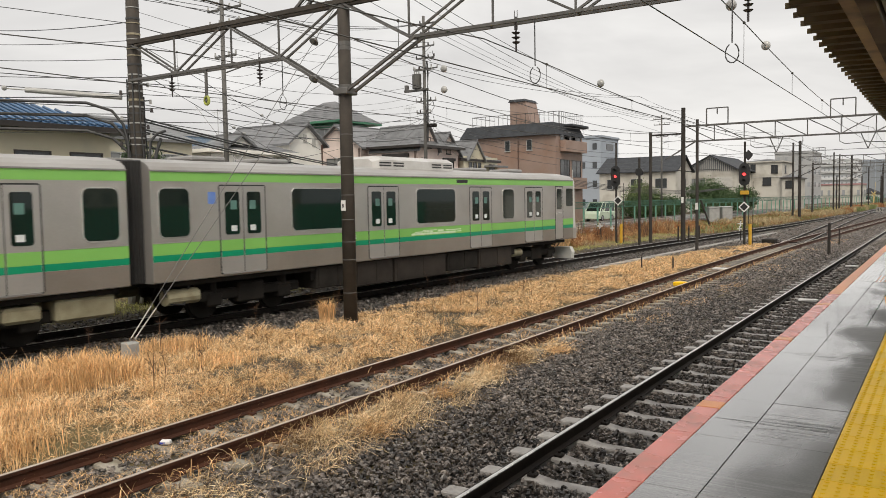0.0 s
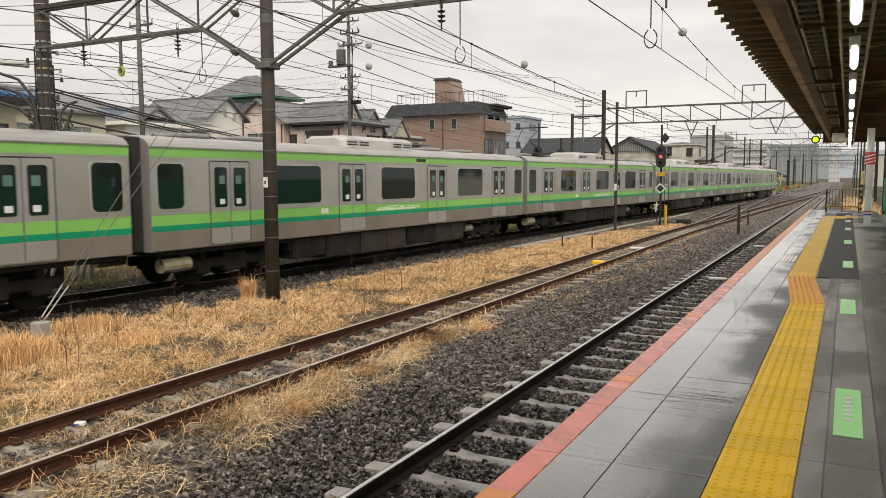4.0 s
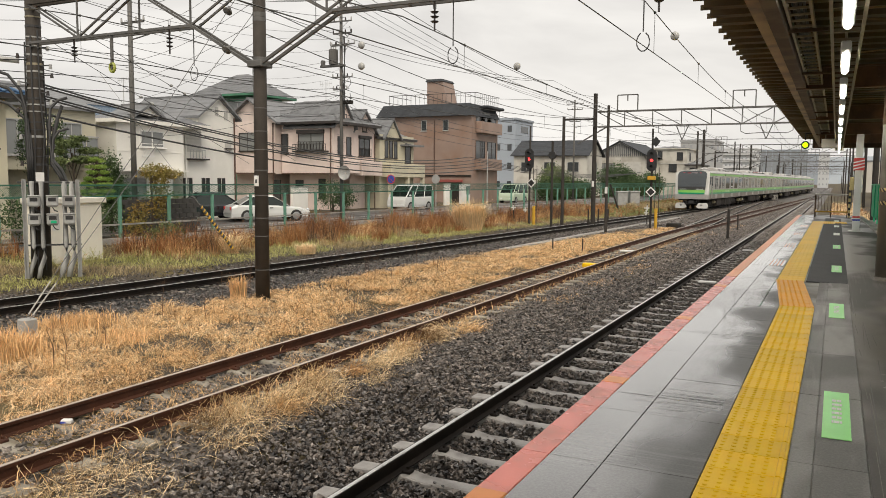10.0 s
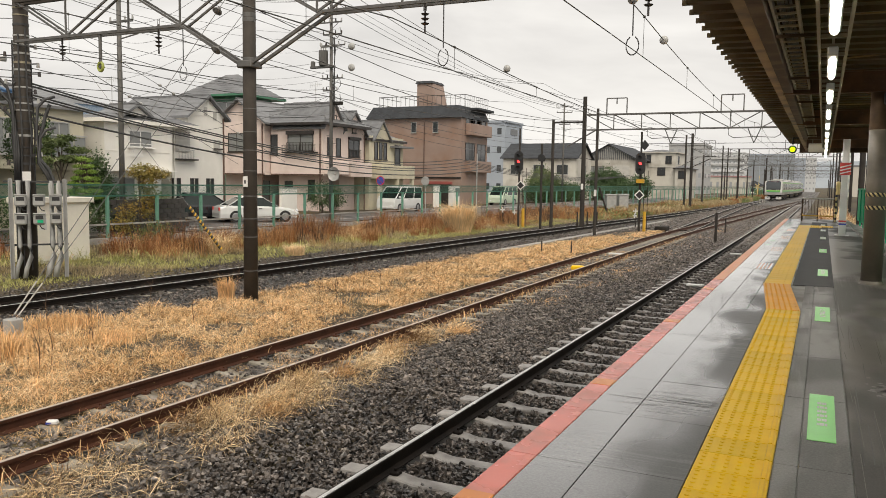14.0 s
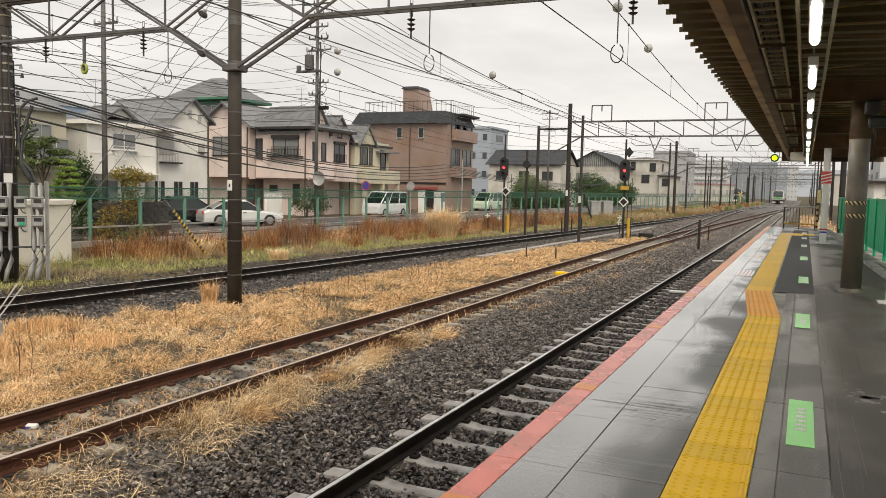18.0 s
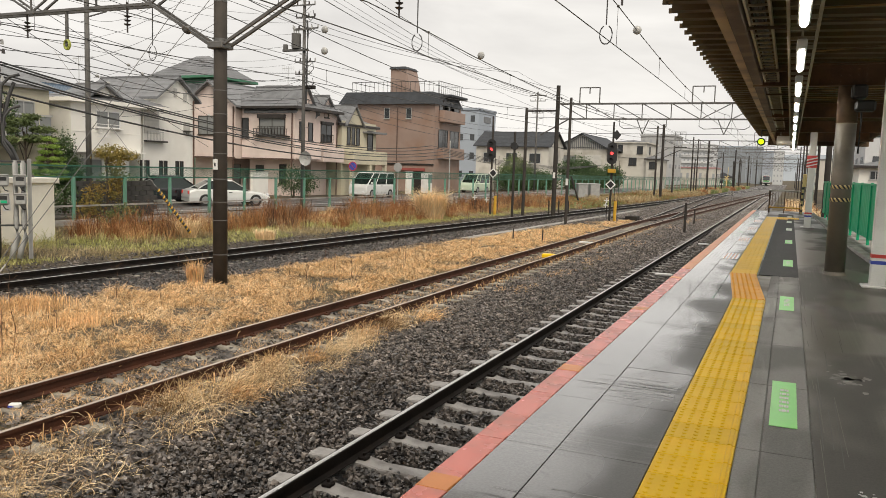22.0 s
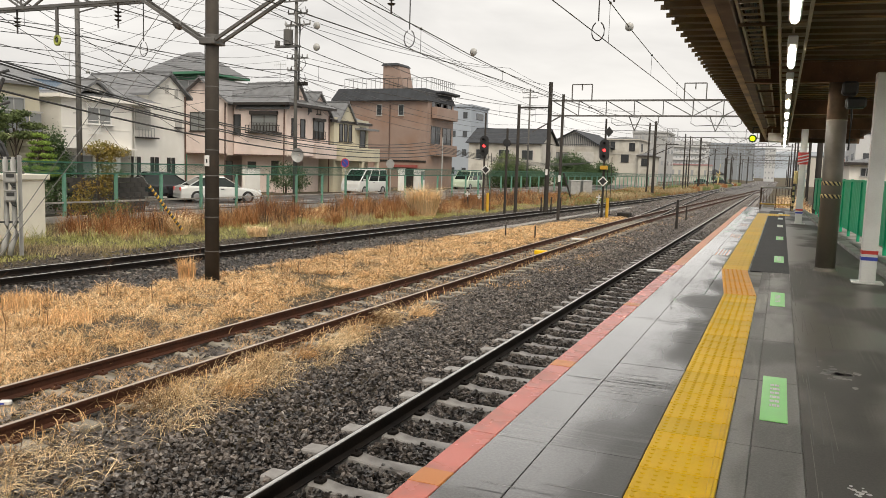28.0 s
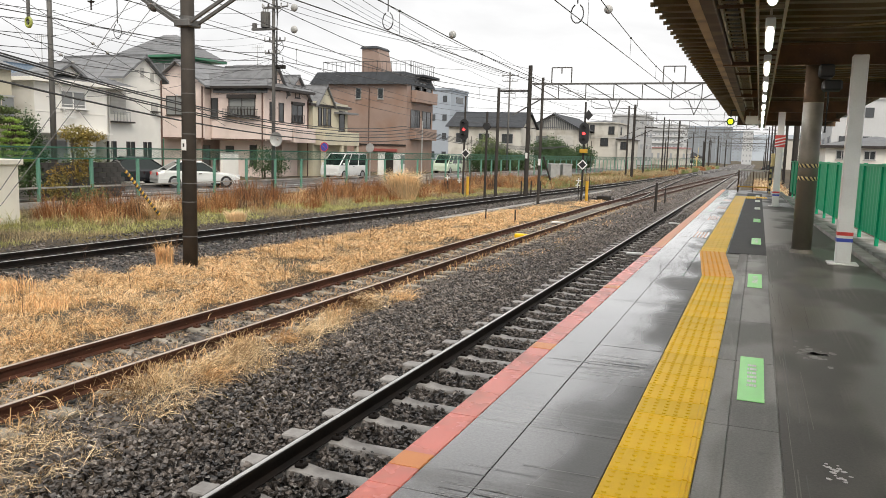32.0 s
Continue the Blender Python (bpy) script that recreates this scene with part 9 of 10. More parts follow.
for x, y, w, hgt in ((-29.5, 41.2, 1.6, 1.7), (-29.2, 56.5, 1.2, 1.9), (-28.9, 61.5, 1.0, 1.9)):
    t = thing("garden_wall", "white rendered gate pier and wall by the street", "wall", pose(x, y, STREET))
    piece("wall_panel", Mesh().box(-0.1, 0.1, -w / 2, w / 2, -0.1, hgt, 0.02), PLASTER_W, t)
    piece("coping", Mesh().box(-0.14, 0.14, -w / 2 - 0.04, w / 2 + 0.04, hgt, hgt + 0.06, 0.01), CONCRETE, t)
BLOCK = shader("dark_garden_block", (0.075, 0.072, 0.068), (0.05, 0.048, 0.046), rough=0.85, scale=3, fine=40, bump=0.25, spread=0.15)
t = thing("block_wall", "dark concrete block garden wall along the street", "wall", pose(-23.0, 24.0, STREET))
blk = Mesh().box(-0.06, 0.06, -0.195, 0.195, 0, 0.19, 0.006).data("block", BLOCK)
for i in range(-3, 7):
    for j in range(7):
        piece("block", blk, None, t, m=pose(0, -1.3 + 0.4 * i + (0.2 if j % 2 else 0), 0.2 * j))

# ---- ballast stones ----
def stones(name, pts, size, label, flat=0.55, mat=None):
    """Broken stones: eight-cornered lumps at (n, 3) points."""
    n = len(pts)
    cube = np.array([(x, y, z) for z in (-1, 1) for y in (-1, 1) for x in (-1, 1)], float)
    v = cube[None] * (0.22 + 0.78 * rng.random((n, 8, 3)))
    s = size * (0.55 + 0.9 * rng.random((n, 1, 1))) * np.stack([0.8 + 0.6 * rng.random((n, 1)), 0.7 + 0.5 * rng.random((n, 1)), flat * (0.7 + 0.6 * rng.random((n, 1)))], -1)
    v = v * s * 0.5
    ax = rng.normal(size=(n, 3))
    ax /= np.linalg.norm(ax, axis=1)[:, None]
    an = rng.random(n) * 1.5
    an2 = rng.random(n) * 6.283
    c, sn = np.cos(an)[:, None, None], np.sin(an)[:, None, None]
    k = ax[:, None, :]
    v = v * c + np.cross(np.broadcast_to(k, v.shape), v) * sn + k * (v * k).sum(-1, keepdims=True) * (1 - c)
    c2, s2 = np.cos(an2)[:, None], np.sin(an2)[:, None]
    v = np.stack([v[..., 0] * c2 - v[..., 1] * s2, v[..., 0] * s2 + v[..., 1] * c2, v[..., 2]], -1)
    v = v + pts[:, None, :]
    q = np.array([(0, 2, 3, 1), (4, 5, 7, 6), (0, 1, 5, 4), (2, 6, 7, 3), (0, 4, 6, 2), (1, 3, 7, 5)])
    f = (q[None] + 8 * np.arange(n)[:, None, None]).reshape(-1, 4)
    tagged(new(name, bulk(name, v.reshape(-1, 3), f, mat or STONE)), label, "ballast stones", kind="stuff")


def scatter(n, x0, x1, y0, y1, power=1.0):
    y = y0 + (y1 - y0) * rng.random(n) ** power
    return x0 + (x1 - x0) * rng.random(n), y


x, y = scatter(66000, -4.75, -0.05, 2.2, 22.0, 1.6)
ok = (np.abs(x + 2.066) > 0.075)
ph = ((y - 1.5) / 0.68) % 1.0
on_sleeper = (np.abs(x - NEAR_X) < 1.02) & ((ph < 0.17) | (ph > 0.83))
ok &= ~(on_sleeper & (rng.random(len(x)) < 0.985))
z = np.where(np.abs(x - NEAR_X) < 1.0, -0.190, -0.188) + rng.uniform(-0.045, 0.022, len(x))
z = z + np.where(x < -3.9, -0.02, 0)
stones("ballast_stones", np.stack([x, y, z], 1)[ok], 0.046, "dark wet broken ballast stones around the platform track", 0.75)
x, y = scatter(21000, -4.75, -0.05, 9.0, 26.0, 1.0)
ok = (np.abs(x + 2.066) > 0.075) & ~((np.abs(x - NEAR_X) < 1.02) & (((y - 1.5) / 0.68 % 1.0 < 0.18) | ((y - 1.5) / 0.68 % 1.0 > 0.82)))
stones("ballast_stones", np.stack([x, y, np.full_like(x, -0.185) + rng.uniform(-0.02, 0.02, len(x))], 1)[ok], 0.05, "dark wet broken ballast stones farther along the platform track", mat=STONE_PALE)
x, y = scatter(14000, -4.9, -0.05, 26.0, 52.0, 1.2)
ok = (np.abs(x + 2.066) > 0.08) & ~((np.abs(x - NEAR_X) < 1.02) & (((y - 1.5) / 0.68 % 1.0 < 0.18) | ((y - 1.5) / 0.68 % 1.0 > 0.82)))
stones("ballast_stones", np.stack([x, y, np.full_like(x, -0.18) + rng.uniform(-0.02, 0.01, len(x))], 1)[ok], 0.075, "dark wet broken ballast stones around the platform track", mat=STONE_PALE)
yy = 2.0 + 56 * rng.random(44000) ** 1.45
off = rng.uniform(-2.4, 3.6, len(yy))
cx = np.interp(yy, np.arange(0, 140), [far_line(float(q)) for q in range(140)])
ok = (np.abs(np.abs(off) - 0.566) > 0.08) & ~((np.abs(off) < 1.0) & (((yy - 6) / 0.66 % 1.0 < 0.2) | ((yy - 6) / 0.66 % 1.0 > 0.8)))
ok &= (cx + off < -10.4)
zz = FAR_Z - 0.17 + np.interp(off, [-2.45, -1.9, -1.6, -1.5], [0.09, -0.02, 0.0, 0.0]) + np.maximum(0, off - 1.6) * 0.045 + rng.uniform(-0.03, 0.015, len(yy))
stones("ballast_stones", np.stack([cx + off, yy, zz], 1)[ok], 0.060, "dark broken ballast stones around the far line")
x, y = scatter(12000, -6.5, -4.7, 3.0, 30.0, 1.5)
ok = (np.abs(np.abs(x - SIDE_X) - 0.566) > 0.08)
stones("ballast_stones", np.stack([x, y, np.full_like(x, -0.19) + rng.uniform(-0.02, 0.02, len(x))], 1)[ok], 0.045, "dirty stones between the siding rails", mat=STONE_PALE)


x, y = scatter(10000, -4.75, -0.05, -6.0, 2.3)
ok = (np.abs(x + 2.066) > 0.075) & ~((np.abs(x - NEAR_X) < 1.02) & (((y - 1.5) / 0.68 % 1.0 < 0.18) | ((y - 1.5) / 0.68 % 1.0 > 0.82)))
stones("ballast_stones", np.stack([x, y, np.full_like(x, -0.19) + rng.uniform(-0.03, 0.02, len(x))], 1)[ok], 0.05, "dark wet broken ballast stones beside the platform")


x, y = scatter(15000, -9.6, -0.05, 47.0, 120.0, 1.6)
stones("ballast_stones", np.stack([x, y, np.full_like(x, -0.19) + rng.uniform(-0.02, 0.01, len(x))], 1), 0.11, "grey-brown broken ballast stones over the yard", mat=STONE_PALE)


# ---- grass and weeds ----
def straw(name, c1, c2, island=0.3):
    m = shader(name, c1, c2, rough=0.75, scale=0.9, fine=8, bump=0.0, island=island, spec=0.2)
    return m


STRAW = straw("dry_straw_grass", (0.84, 0.56, 0.30), (0.64, 0.385, 0.175), 0.42)
STRAW_PALE = straw("pale_straw_grass", (0.90, 0.71, 0.46), (0.78, 0.57, 0.32), 0.3)
BROWN = straw("brown_dead_grass", (0.26, 0.15, 0.065), (0.16, 0.09, 0.045), 0.35)
RUSSET = straw("russet_dead_weeds", (0.25, 0.095, 0.04), (0.37, 0.175, 0.07), 0.4)
OLIVE = straw("yellow_green_grass", (0.50, 0.47, 0.19), (0.37, 0.37, 0.13), 0.3)
FAR_GRASS = straw("muted_far_verge_grass", (0.24, 0.28, 0.12), (0.16, 0.20, 0.075), 0.3)
VERGE_DRY = straw("faded_verge_straw", (0.48, 0.38, 0.22), (0.33, 0.26, 0.14), 0.35)
TAN_WEED = straw("tan_dead_weeds", (0.55, 0.32, 0.15), (0.40, 0.21, 0.09), 0.4)
TWIG = straw("dark_dead_stalk", (0.10, 0.06, 0.04), (0.14, 0.09, 0.06), 0.3)


def blades(name, x, y, z, h, lean, width, mat, label, curl=0.6, wind=None, category="grass", swirl=1.1):
    """Bent grass blades: five vertices and three triangles each."""
    n = len(x)
    a = rng.random(n) * 2 * math.pi if wind is None else wind + rng.normal(0, swirl, n)
    d = np.stack([np.cos(a), np.sin(a)], 1)
    b = a + math.pi / 2 + rng.normal(0, 0.5, n)
    s = np.stack([np.cos(b), np.sin(b)], 1) * (width * (0.6 + 0.8 * rng.random(n)))[:, None] / 2
    base = np.stack([x, y], 1)
    l1, l2 = lean * (0.4 + 0.9 * rng.random(n)) * h, lean * (0.4 + 0.9 * rng.random(n)) * h
    mid = base + d * (l1 * 0.45)[:, None]
    tip = mid + d * (l2 * (0.5 + curl))[:, None]
    zm = z + h * (0.55 + 0.15 * rng.random(n))
    zt = z + h * (1.0 - curl * rng.random(n) * 0.8)
    v = np.zeros((n, 5, 3))
    v[:, 0, :2], v[:, 1, :2], v[:, 2, :2], v[:, 3, :2], v[:, 4, :2] = base - s, base + s, mid - s * 0.8, mid + s * 0.8, tip
    v[:, 0, 2] = v[:, 1, 2] = z
    v[:, 2, 2] = v[:, 3, 2] = zm
    v[:, 4, 2] = zt
    t = np.array([(0, 1, 3), (0, 3, 2), (2, 3, 4)])
    f = (t[None] + 5 * np.arange(n)[:, None, None]).reshape(-1, 3)
    return tagged(new(name, bulk(name, v.reshape(-1, 3), f, mat)), label, category, kind="stuff")


def tangle(name, x, y, z, length, rise, bend, width, mat, label, wander=0.45, wind=None, swirl=1.0, category="grass"):
    """Long withered blades that rise, bend over and lie down again: four lengths, seven corners each."""
    n = len(x)
    a = rng.random(n) * 2 * math.pi if wind is None else wind + rng.normal(0, swirl, n)
    tilt = rise * (0.35 + 1.1 * rng.random(n))
    p = np.stack([x, y, z], 1)
    v = np.zeros((n, 7, 3))
    w = width * (0.6 + 0.8 * rng.random(n))
    for k in range(4):
        b = a + math.pi / 2
        s = np.stack([np.cos(b), np.sin(b), 0.5 * rng.normal(size=n)], 1) * (w * (0.5, 0.5, 0.36, 0)[k])[:, None]
        if k < 3:
            v[:, 2 * k], v[:, 2 * k + 1] = p - s, p + s
        else:
            v[:, 6] = p
        step = length * (0.34, 0.36, 0.30, 0)[k]
        p = p + np.stack([np.cos(a) * np.sin(tilt), np.sin(a) * np.sin(tilt), np.cos(tilt)], 1) * step[:, None]
        p[:, 2] = np.maximum(p[:, 2], z + 0.006)
        a = a + rng.normal(0, wander, n)
        tilt = np.minimum(tilt + bend * (0.3 + 1.2 * rng.random(n)), 2.4)
    t = np.array([(0, 1, 3), (0, 3, 2), (2, 3, 5), (2, 5, 4), (4, 5, 6)])
    f = (t[None] + 7 * np.arange(n)[:, None, None]).reshape(-1, 3)
    return tagged(new(name, bulk(name, v.reshape(-1, 3), f, mat)), label, category, kind="stuff")


def patchy(x, y, f, seed, cut):
    return np.array([noise.noise((a * f, b * f, seed)) for a, b in zip(x, y)]) > cut


SHIFT = np.array([far_line(float(q)) - far_line(16.0) for q in range(-20, 140)])


# straw field between siding and far line, its edge drawing nearer to the siding
EDGE_Y, EDGE_X = (2, 14, 20, 27, 30, 36, 40, 44.5, 48), (-11.2, -10.9, -10.6, -10.2, -9.95, -9.5, -9.0, -8.2, -7.5)
x, y = scatter(15000, -11.0, -7.0, 14.0, 50.0, 1.0)
ok = x < np.interp(y, EDGE_Y, EDGE_X) + 0.3
stones("ballast_stones", np.stack([x, y, np.full_like(x, -0.175) + rng.uniform(-0.03, 0.015, len(x))], 1)[ok], 0.07, "grey broken stones at the edge of the dry grass")
n = 270000
y = 2.0 + 45 * rng.random(n) ** 1.75
x = -6.5 - 4.25 * rng.random(n) + rng.normal(0, 0.12, n)
x = np.where(y > 38, x + (y - 38) * 0.05 * (-6.5 - x) / 4.25, x)
keep = (patchy(x, y, 0.8, 1.0, -0.20) & patchy(x, y, 2.3, 31.0, -0.12)) | (rng.random(n) < 0.12)
keep &= x > np.interp(y, EDGE_Y, EDGE_X) + 0.25 * rng.normal(size=n) * (y > 14)
x, y = x[keep], y[keep]
lump = np.array([noise.noise((a * 1.6, b * 1.6, 9)) for a, b in zip(x, y)])
h = (0.10 + 0.16 * rng.random(len(x))) * (1 + 0.9 * np.clip(lump, -0.5, 1))
zg = -0.17 + 0.05 * np.maximum(lump, 0) + rng.random(len(x)) * 0.03
near_rail = np.clip((-6.45 - x) / 0.5, 0.25, 1)
h = h * near_rail * np.where(y > 12, np.clip((x - np.interp(y, EDGE_Y, EDGE_X) + 0.2) / 1.2, 0.25, 1), 1)
h = h * (1 - 0.45 * np.clip((y - 22) / 18, 0, 1))
zg = zg - 0.03 * (1 - near_rail)
pick3 = rng.random(len(x))
q = pick3 > 0.78
tangle("brown_grass", x[q], y[q], zg[q] - 0.01, h[q] * 1.25, 1.0, 0.6, 0.004 + 0.0003 * y[q], BROWN, "brown rotting grass under the straw")
x, y, zg, h = x[~q], y[~q], zg[~q], h[~q]
pick = rng.random(len(x)) < 0.62
tangle("straw_grass", x[pick], y[pick], zg[pick], h[pick] * 1.3, 0.8, 0.7, 0.0032 + 0.00022 * y[pick], STRAW, "matted golden dry grass between the tracks")
tangle("straw_grass", x[~pick], y[~pick], zg[~pick] + 0.01, h[~pick] * 1.2, 0.95, 0.75, 0.0030 + 0.00021 * y[~pick], STRAW_PALE, "pale bleached grass between the tracks")
y = -7 + 9.3 * rng.random(16000)
x = -6.5 - 4.25 * rng.random(16000)
blades("straw_grass", x, y, np.full(16000, -0.17), 0.10 + 0.16 * rng.random(16000), 1.5, np.full(16000, 0.008), STRAW, "matted golden dry grass between the tracks", 0.8)
# upright tufts
tuft = [(-9.9, 6.5, 0.9, 0.45), (-10.4, 7.4, 0.8, 0.42), (-9.6, 7.6, 0.6, 0.4), (-8.6, 5.2, 0.8, 0.3), (-10.8, 9.6, 0.7, 0.3), (-7.4, 4.3, 0.7, 0.32), (-9.0, 9.2, 0.5, 0.26)]
X, Y, H = [], [], []
for tx, ty, r, hh in tuft:
    k = int(2200 * r)
    X.append(tx + rng.normal(0, r * 0.45, k)), Y.append(ty + rng.normal(0, r * 0.5, k)), H.append(hh * (0.5 + 0.7 * rng.random(k)))
X, Y, H = map(np.concatenate, (X, Y, H))
blades("straw_tufts", X, Y, np.full(len(X), -0.18), H, 0.35, np.full(len(X), 0.010), STRAW, "upright golden grass tufts", 0.5)
# clumps leaning over the ballast beside the siding
X, Y, H = [], [], []
for i in range(34):
    ty = 3.0 + 10.6 * (i / 33)
    wdt = 1.25 if ty < 5.0 else (0.95 if ty < 9.5 else 0.6)
    dens = 0.75 if ty < 5.6 else (0.85 if ty < 8.8 else 0.5)
    k = int(420 * dens)
    X.append(-4.82 + wdt * rng.random(k) ** 1.15 - 0.02 * (ty - 5)), Y.append(ty + rng.normal(0, 0.3, k)), H.append((0.10 + 0.22 * rng.random(k)) * (1.1 if 5.6 < ty < 9 else 0.75))
X, Y, H = map(np.concatenate, (X, Y, H))
edge = (patchy(X, Y, 1.7, 5.0, 0.0) | (rng.random(len(X)) < 0.1)) & (X > -4.86)
X, Y, H = X[edge], Y[edge], H[edge]
pick = rng.random(len(X)) < 0.72
tangle("leaning_grass", X[pick], Y[pick], np.full(pick.sum(), -0.2), H[pick] * 1.7, 0.9, 0.5, np.full(pick.sum(), 0.0042), STRAW_PALE, "long dry grass leaning over the ballast", wind=-0.5)
tangle("leaning_grass", X[~pick], Y[~pick], np.full((~pick).sum(), -0.2), H[~pick] * 1.6, 0.9, 0.5, np.full((~pick).sum(), 0.004), BROWN, "long brown grass leaning over the ballast", wind=-0.3)
for i in range(22):
    ty = 3.2 + 9.6 * (i / 21) + rng.normal(0, 0.1)
    wdt = 0.9 if ty < 5.0 else (0.55 if ty < 9.5 else 0.35)
    tx = -4.78 + wdt * rng.random() ** 1.3
    k = int(rng.uniform(160, 300) * (0.6 if ty < 5 else 1))
    if i in (4, 5, 6, 15, 18):
        continue
    tangle("leaning_grass", tx + rng.normal(0, 0.12, k), ty + rng.normal(0, 0.16, k), np.full(k, -0.2), rng.uniform(0.34, 0.55) * (0.62 if ty < 5 else 1.0) * (0.5 + 0.7 * rng.random(k)), 0.8, 0.55, np.full(k, 0.0042), (STRAW_PALE, STRAW, STRAW_PALE, BROWN)[i % 4], "long dry grass clump combed over the ballast", wander=0.22, wind=rng.normal(-0.5, 0.8), swirl=0.4)
# sparse grass between the siding rails and along them
n = 11000
y = 2.2 + 30 * rng.random(n) ** 1.5
x = SIDE_X + rng.uniform(-0.5, 0.5, n)
keep = patchy(x, y, 1.7, 12.0, -0.08)
blades("track_grass", x[keep], y[keep], np.full(keep.sum(), -0.2), 0.03 + 0.08 * rng.random(keep.sum()), 1.5, np.full(keep.sum(), 0.005), STRAW, "thin dry grass between the siding rails", 0.6)
n = 2600
y = 2.2 + 40 * rng.random(n) ** 1.3
x = SIDE_X + np.where(rng.random(n) < 0.5, -0.75, 0.72) + rng.normal(0, 0.09, n)
blades("rail_grass", x, y, np.full(n, -0.2), 0.08 + 0.16 * rng.random(n), 0.8, np.full(n, 0.009), STRAW, "grass tufts along the rusty rails", 0.6)
n = 9000
y = 14 + 40 * rng.random(n)
x = -4.75 + rng.uniform(0, 0.9, n) + 0.01 * (y - 14)
keep = patchy(x, y, 0.9, 21.0, 0.1) & (rng.random(n) < 0.45)
blades("sparse_grass", x[keep], y[keep], np.full(keep.sum(), -0.21), 0.04 + 0.08 * rng.random(keep.sum()), 1.4, np.full(keep.sum(), 0.011), STRAW, "short sparse grass on the ballast shoulder", 0.8)


def verge(n, y0, y1, a, b, p=1.0):
    y = y0 + (y1 - y0) * rng.random(n) ** p
    u = rng.random(n)
    x = a + (b - a) * u + np.interp(y, np.arange(-20, 140), SHIFT)
    z = np.interp(a + (b - a) * u, [-22.6, -21.7, -20.5, -18, -16.3, -15.6], [0.28, 0.12, -0.02, -0.12, -0.2, -0.34]) - 0.03
    return x, y, z


# verge between the far line and the street
x, y, z = verge(80000, 5, 75, -21.6, -16.15, 1.5)
g = np.array([noise.noise((a * 0.35, b * 0.35, 40)) for a, b in zip(x, y)])
k = g + 0.25 * (x - np.interp(y, np.arange(-20, 140), SHIFT) + 18.5) / 2.6 > 0.0
blades("verge_grass", x[k], y[k], z[k], 0.07 + 0.14 * rng.random(k.sum()), 0.9, np.full(k.sum(), 0.014), OLIVE, "yellow-green verge grass", 0.6)
k = ~k
blades("verge_grass", x[k], y[k], z[k], 0.10 + 0.2 * rng.random(k.sum()), 0.9, np.full(k.sum(), 0.011), VERGE_DRY, "faded dry verge grass", 0.6)
# weed clumps along the fence: stems fanning out of one root, some bare and dark
def weed_clumps(n, y0, y1, xa, xb, r, h0, h1, stems, mat, label, lean=0.55, width=0.008, seed=70, cut=-0.05):
    cx, cy, cz = verge(n, y0, y1, xa, xb)
    g = np.array([noise.noise((p * 0.4, q * 0.28, seed)) for p, q in zip(cx, cy)])
    ok = g > cut
    cx, cy, cz, g = cx[ok], cy[ok], cz[ok], g[ok]
    i = np.repeat(np.arange(len(cx)), stems)
    m = len(i)
    a, q = rng.random(m) * 6.283, r * rng.random(m)
    hh = ((h0 + (h1 - h0) * rng.random(len(cx)) ** 1.4) * (0.8 + 0.5 * np.clip(g, 0, 1)))[i] * (0.45 + 0.65 * rng.random(m))
    x, y = cx[i] + q * np.cos(a), cy[i] + q * np.sin(a)
    d = np.arctan2(np.sin(a), np.cos(a)) + rng.normal(0, 0.9, m)
    tangle("dead_weeds", x, y, cz[i], hh * 1.1, lean * 0.4, lean * 0.5, np.full(m, width), mat, label, wander=0.35, wind=d, swirl=0.01, category="weeds")


weed_clumps(560, 15, 66, -21.7, -18.3, 0.26, 0.5, 1.3, 52, RUSSET, "tall russet dead weeds along the fence", cut=-0.02)
weed_clumps(420, 15, 66, -21.5, -17.4, 0.32, 0.45, 1.15, 46, TAN_WEED, "tan dead weeds drifting down the verge", 0.6, 0.008, 70, 0.0)
weed_clumps(110, 15, 66, -21.7, -17.9, 0.35, 0.4, 1.0, 40, STRAW, "straw-coloured weeds among the russet ones", 0.8, 0.008, 71, -0.05)
weed_clumps(240, 20, 62, -21.6, -17.6, 0.22, 0.8, 1.6, 24, TWIG, "dark bare weed stalks among the russet weeds", 0.4, 0.011, 70, 0.0)
weed_clumps(170, 24, 60, -18.8, -16.9, 0.3, 0.35, 0.85, 40, RUSSET, "russet dead weeds near the far line", 0.7, 0.009, 75, 0.08)
weed_clumps(90, 14, 40, -20.6, -17.2, 0.3, 0.35, 0.7, 45, OLIVE, "yellow-green weeds on the verge", 0.9, 0.010, 77, 0.0)
x, y, z = verge(34000, 60, 128, -21.5, -16.0)
k = rng.random(len(x)) < 0.3
blades("verge_grass", x[k], y[k], z[k], 0.2 + 0.35 * rng.random(k.sum()), 0.6, np.full(k.sum(), 0.030), RUSSET, "tall pale grass along the far verge", 0.5)
g = np.array([noise.noise((p * 0.3, q * 0.08, 90)) for p, q in zip(x, y)])
k2 = ~k & (g > -0.05)
blades("verge_grass", x[k2], y[k2], z[k2], 0.15 + 0.3 * rng.random(k2.sum()), 0.6, np.full(k2.sum(), 0.035), FAR_GRASS, "green grass along the far verge", 0.5)
k2 = ~k & (g <= -0.05)
blades("verge_grass", x[k2], y[k2], z[k2], 0.25 + 0.6 * rng.random(k2.sum()), 0.5, np.full(k2.sum(), 0.035), VERGE_DRY, "pale straw along the far verge", 0.5)
y = 126 + 95 * rng.random(22000)
x = np.array([far_line(float(q)) for q in y]) - 2.4 - np.interp(y, [126, 221], [5.0, 2.2]) * rng.random(len(y))
g = np.array([noise.noise((p * 0.3, q * 0.06, 95)) for p, q in zip(x, y)])
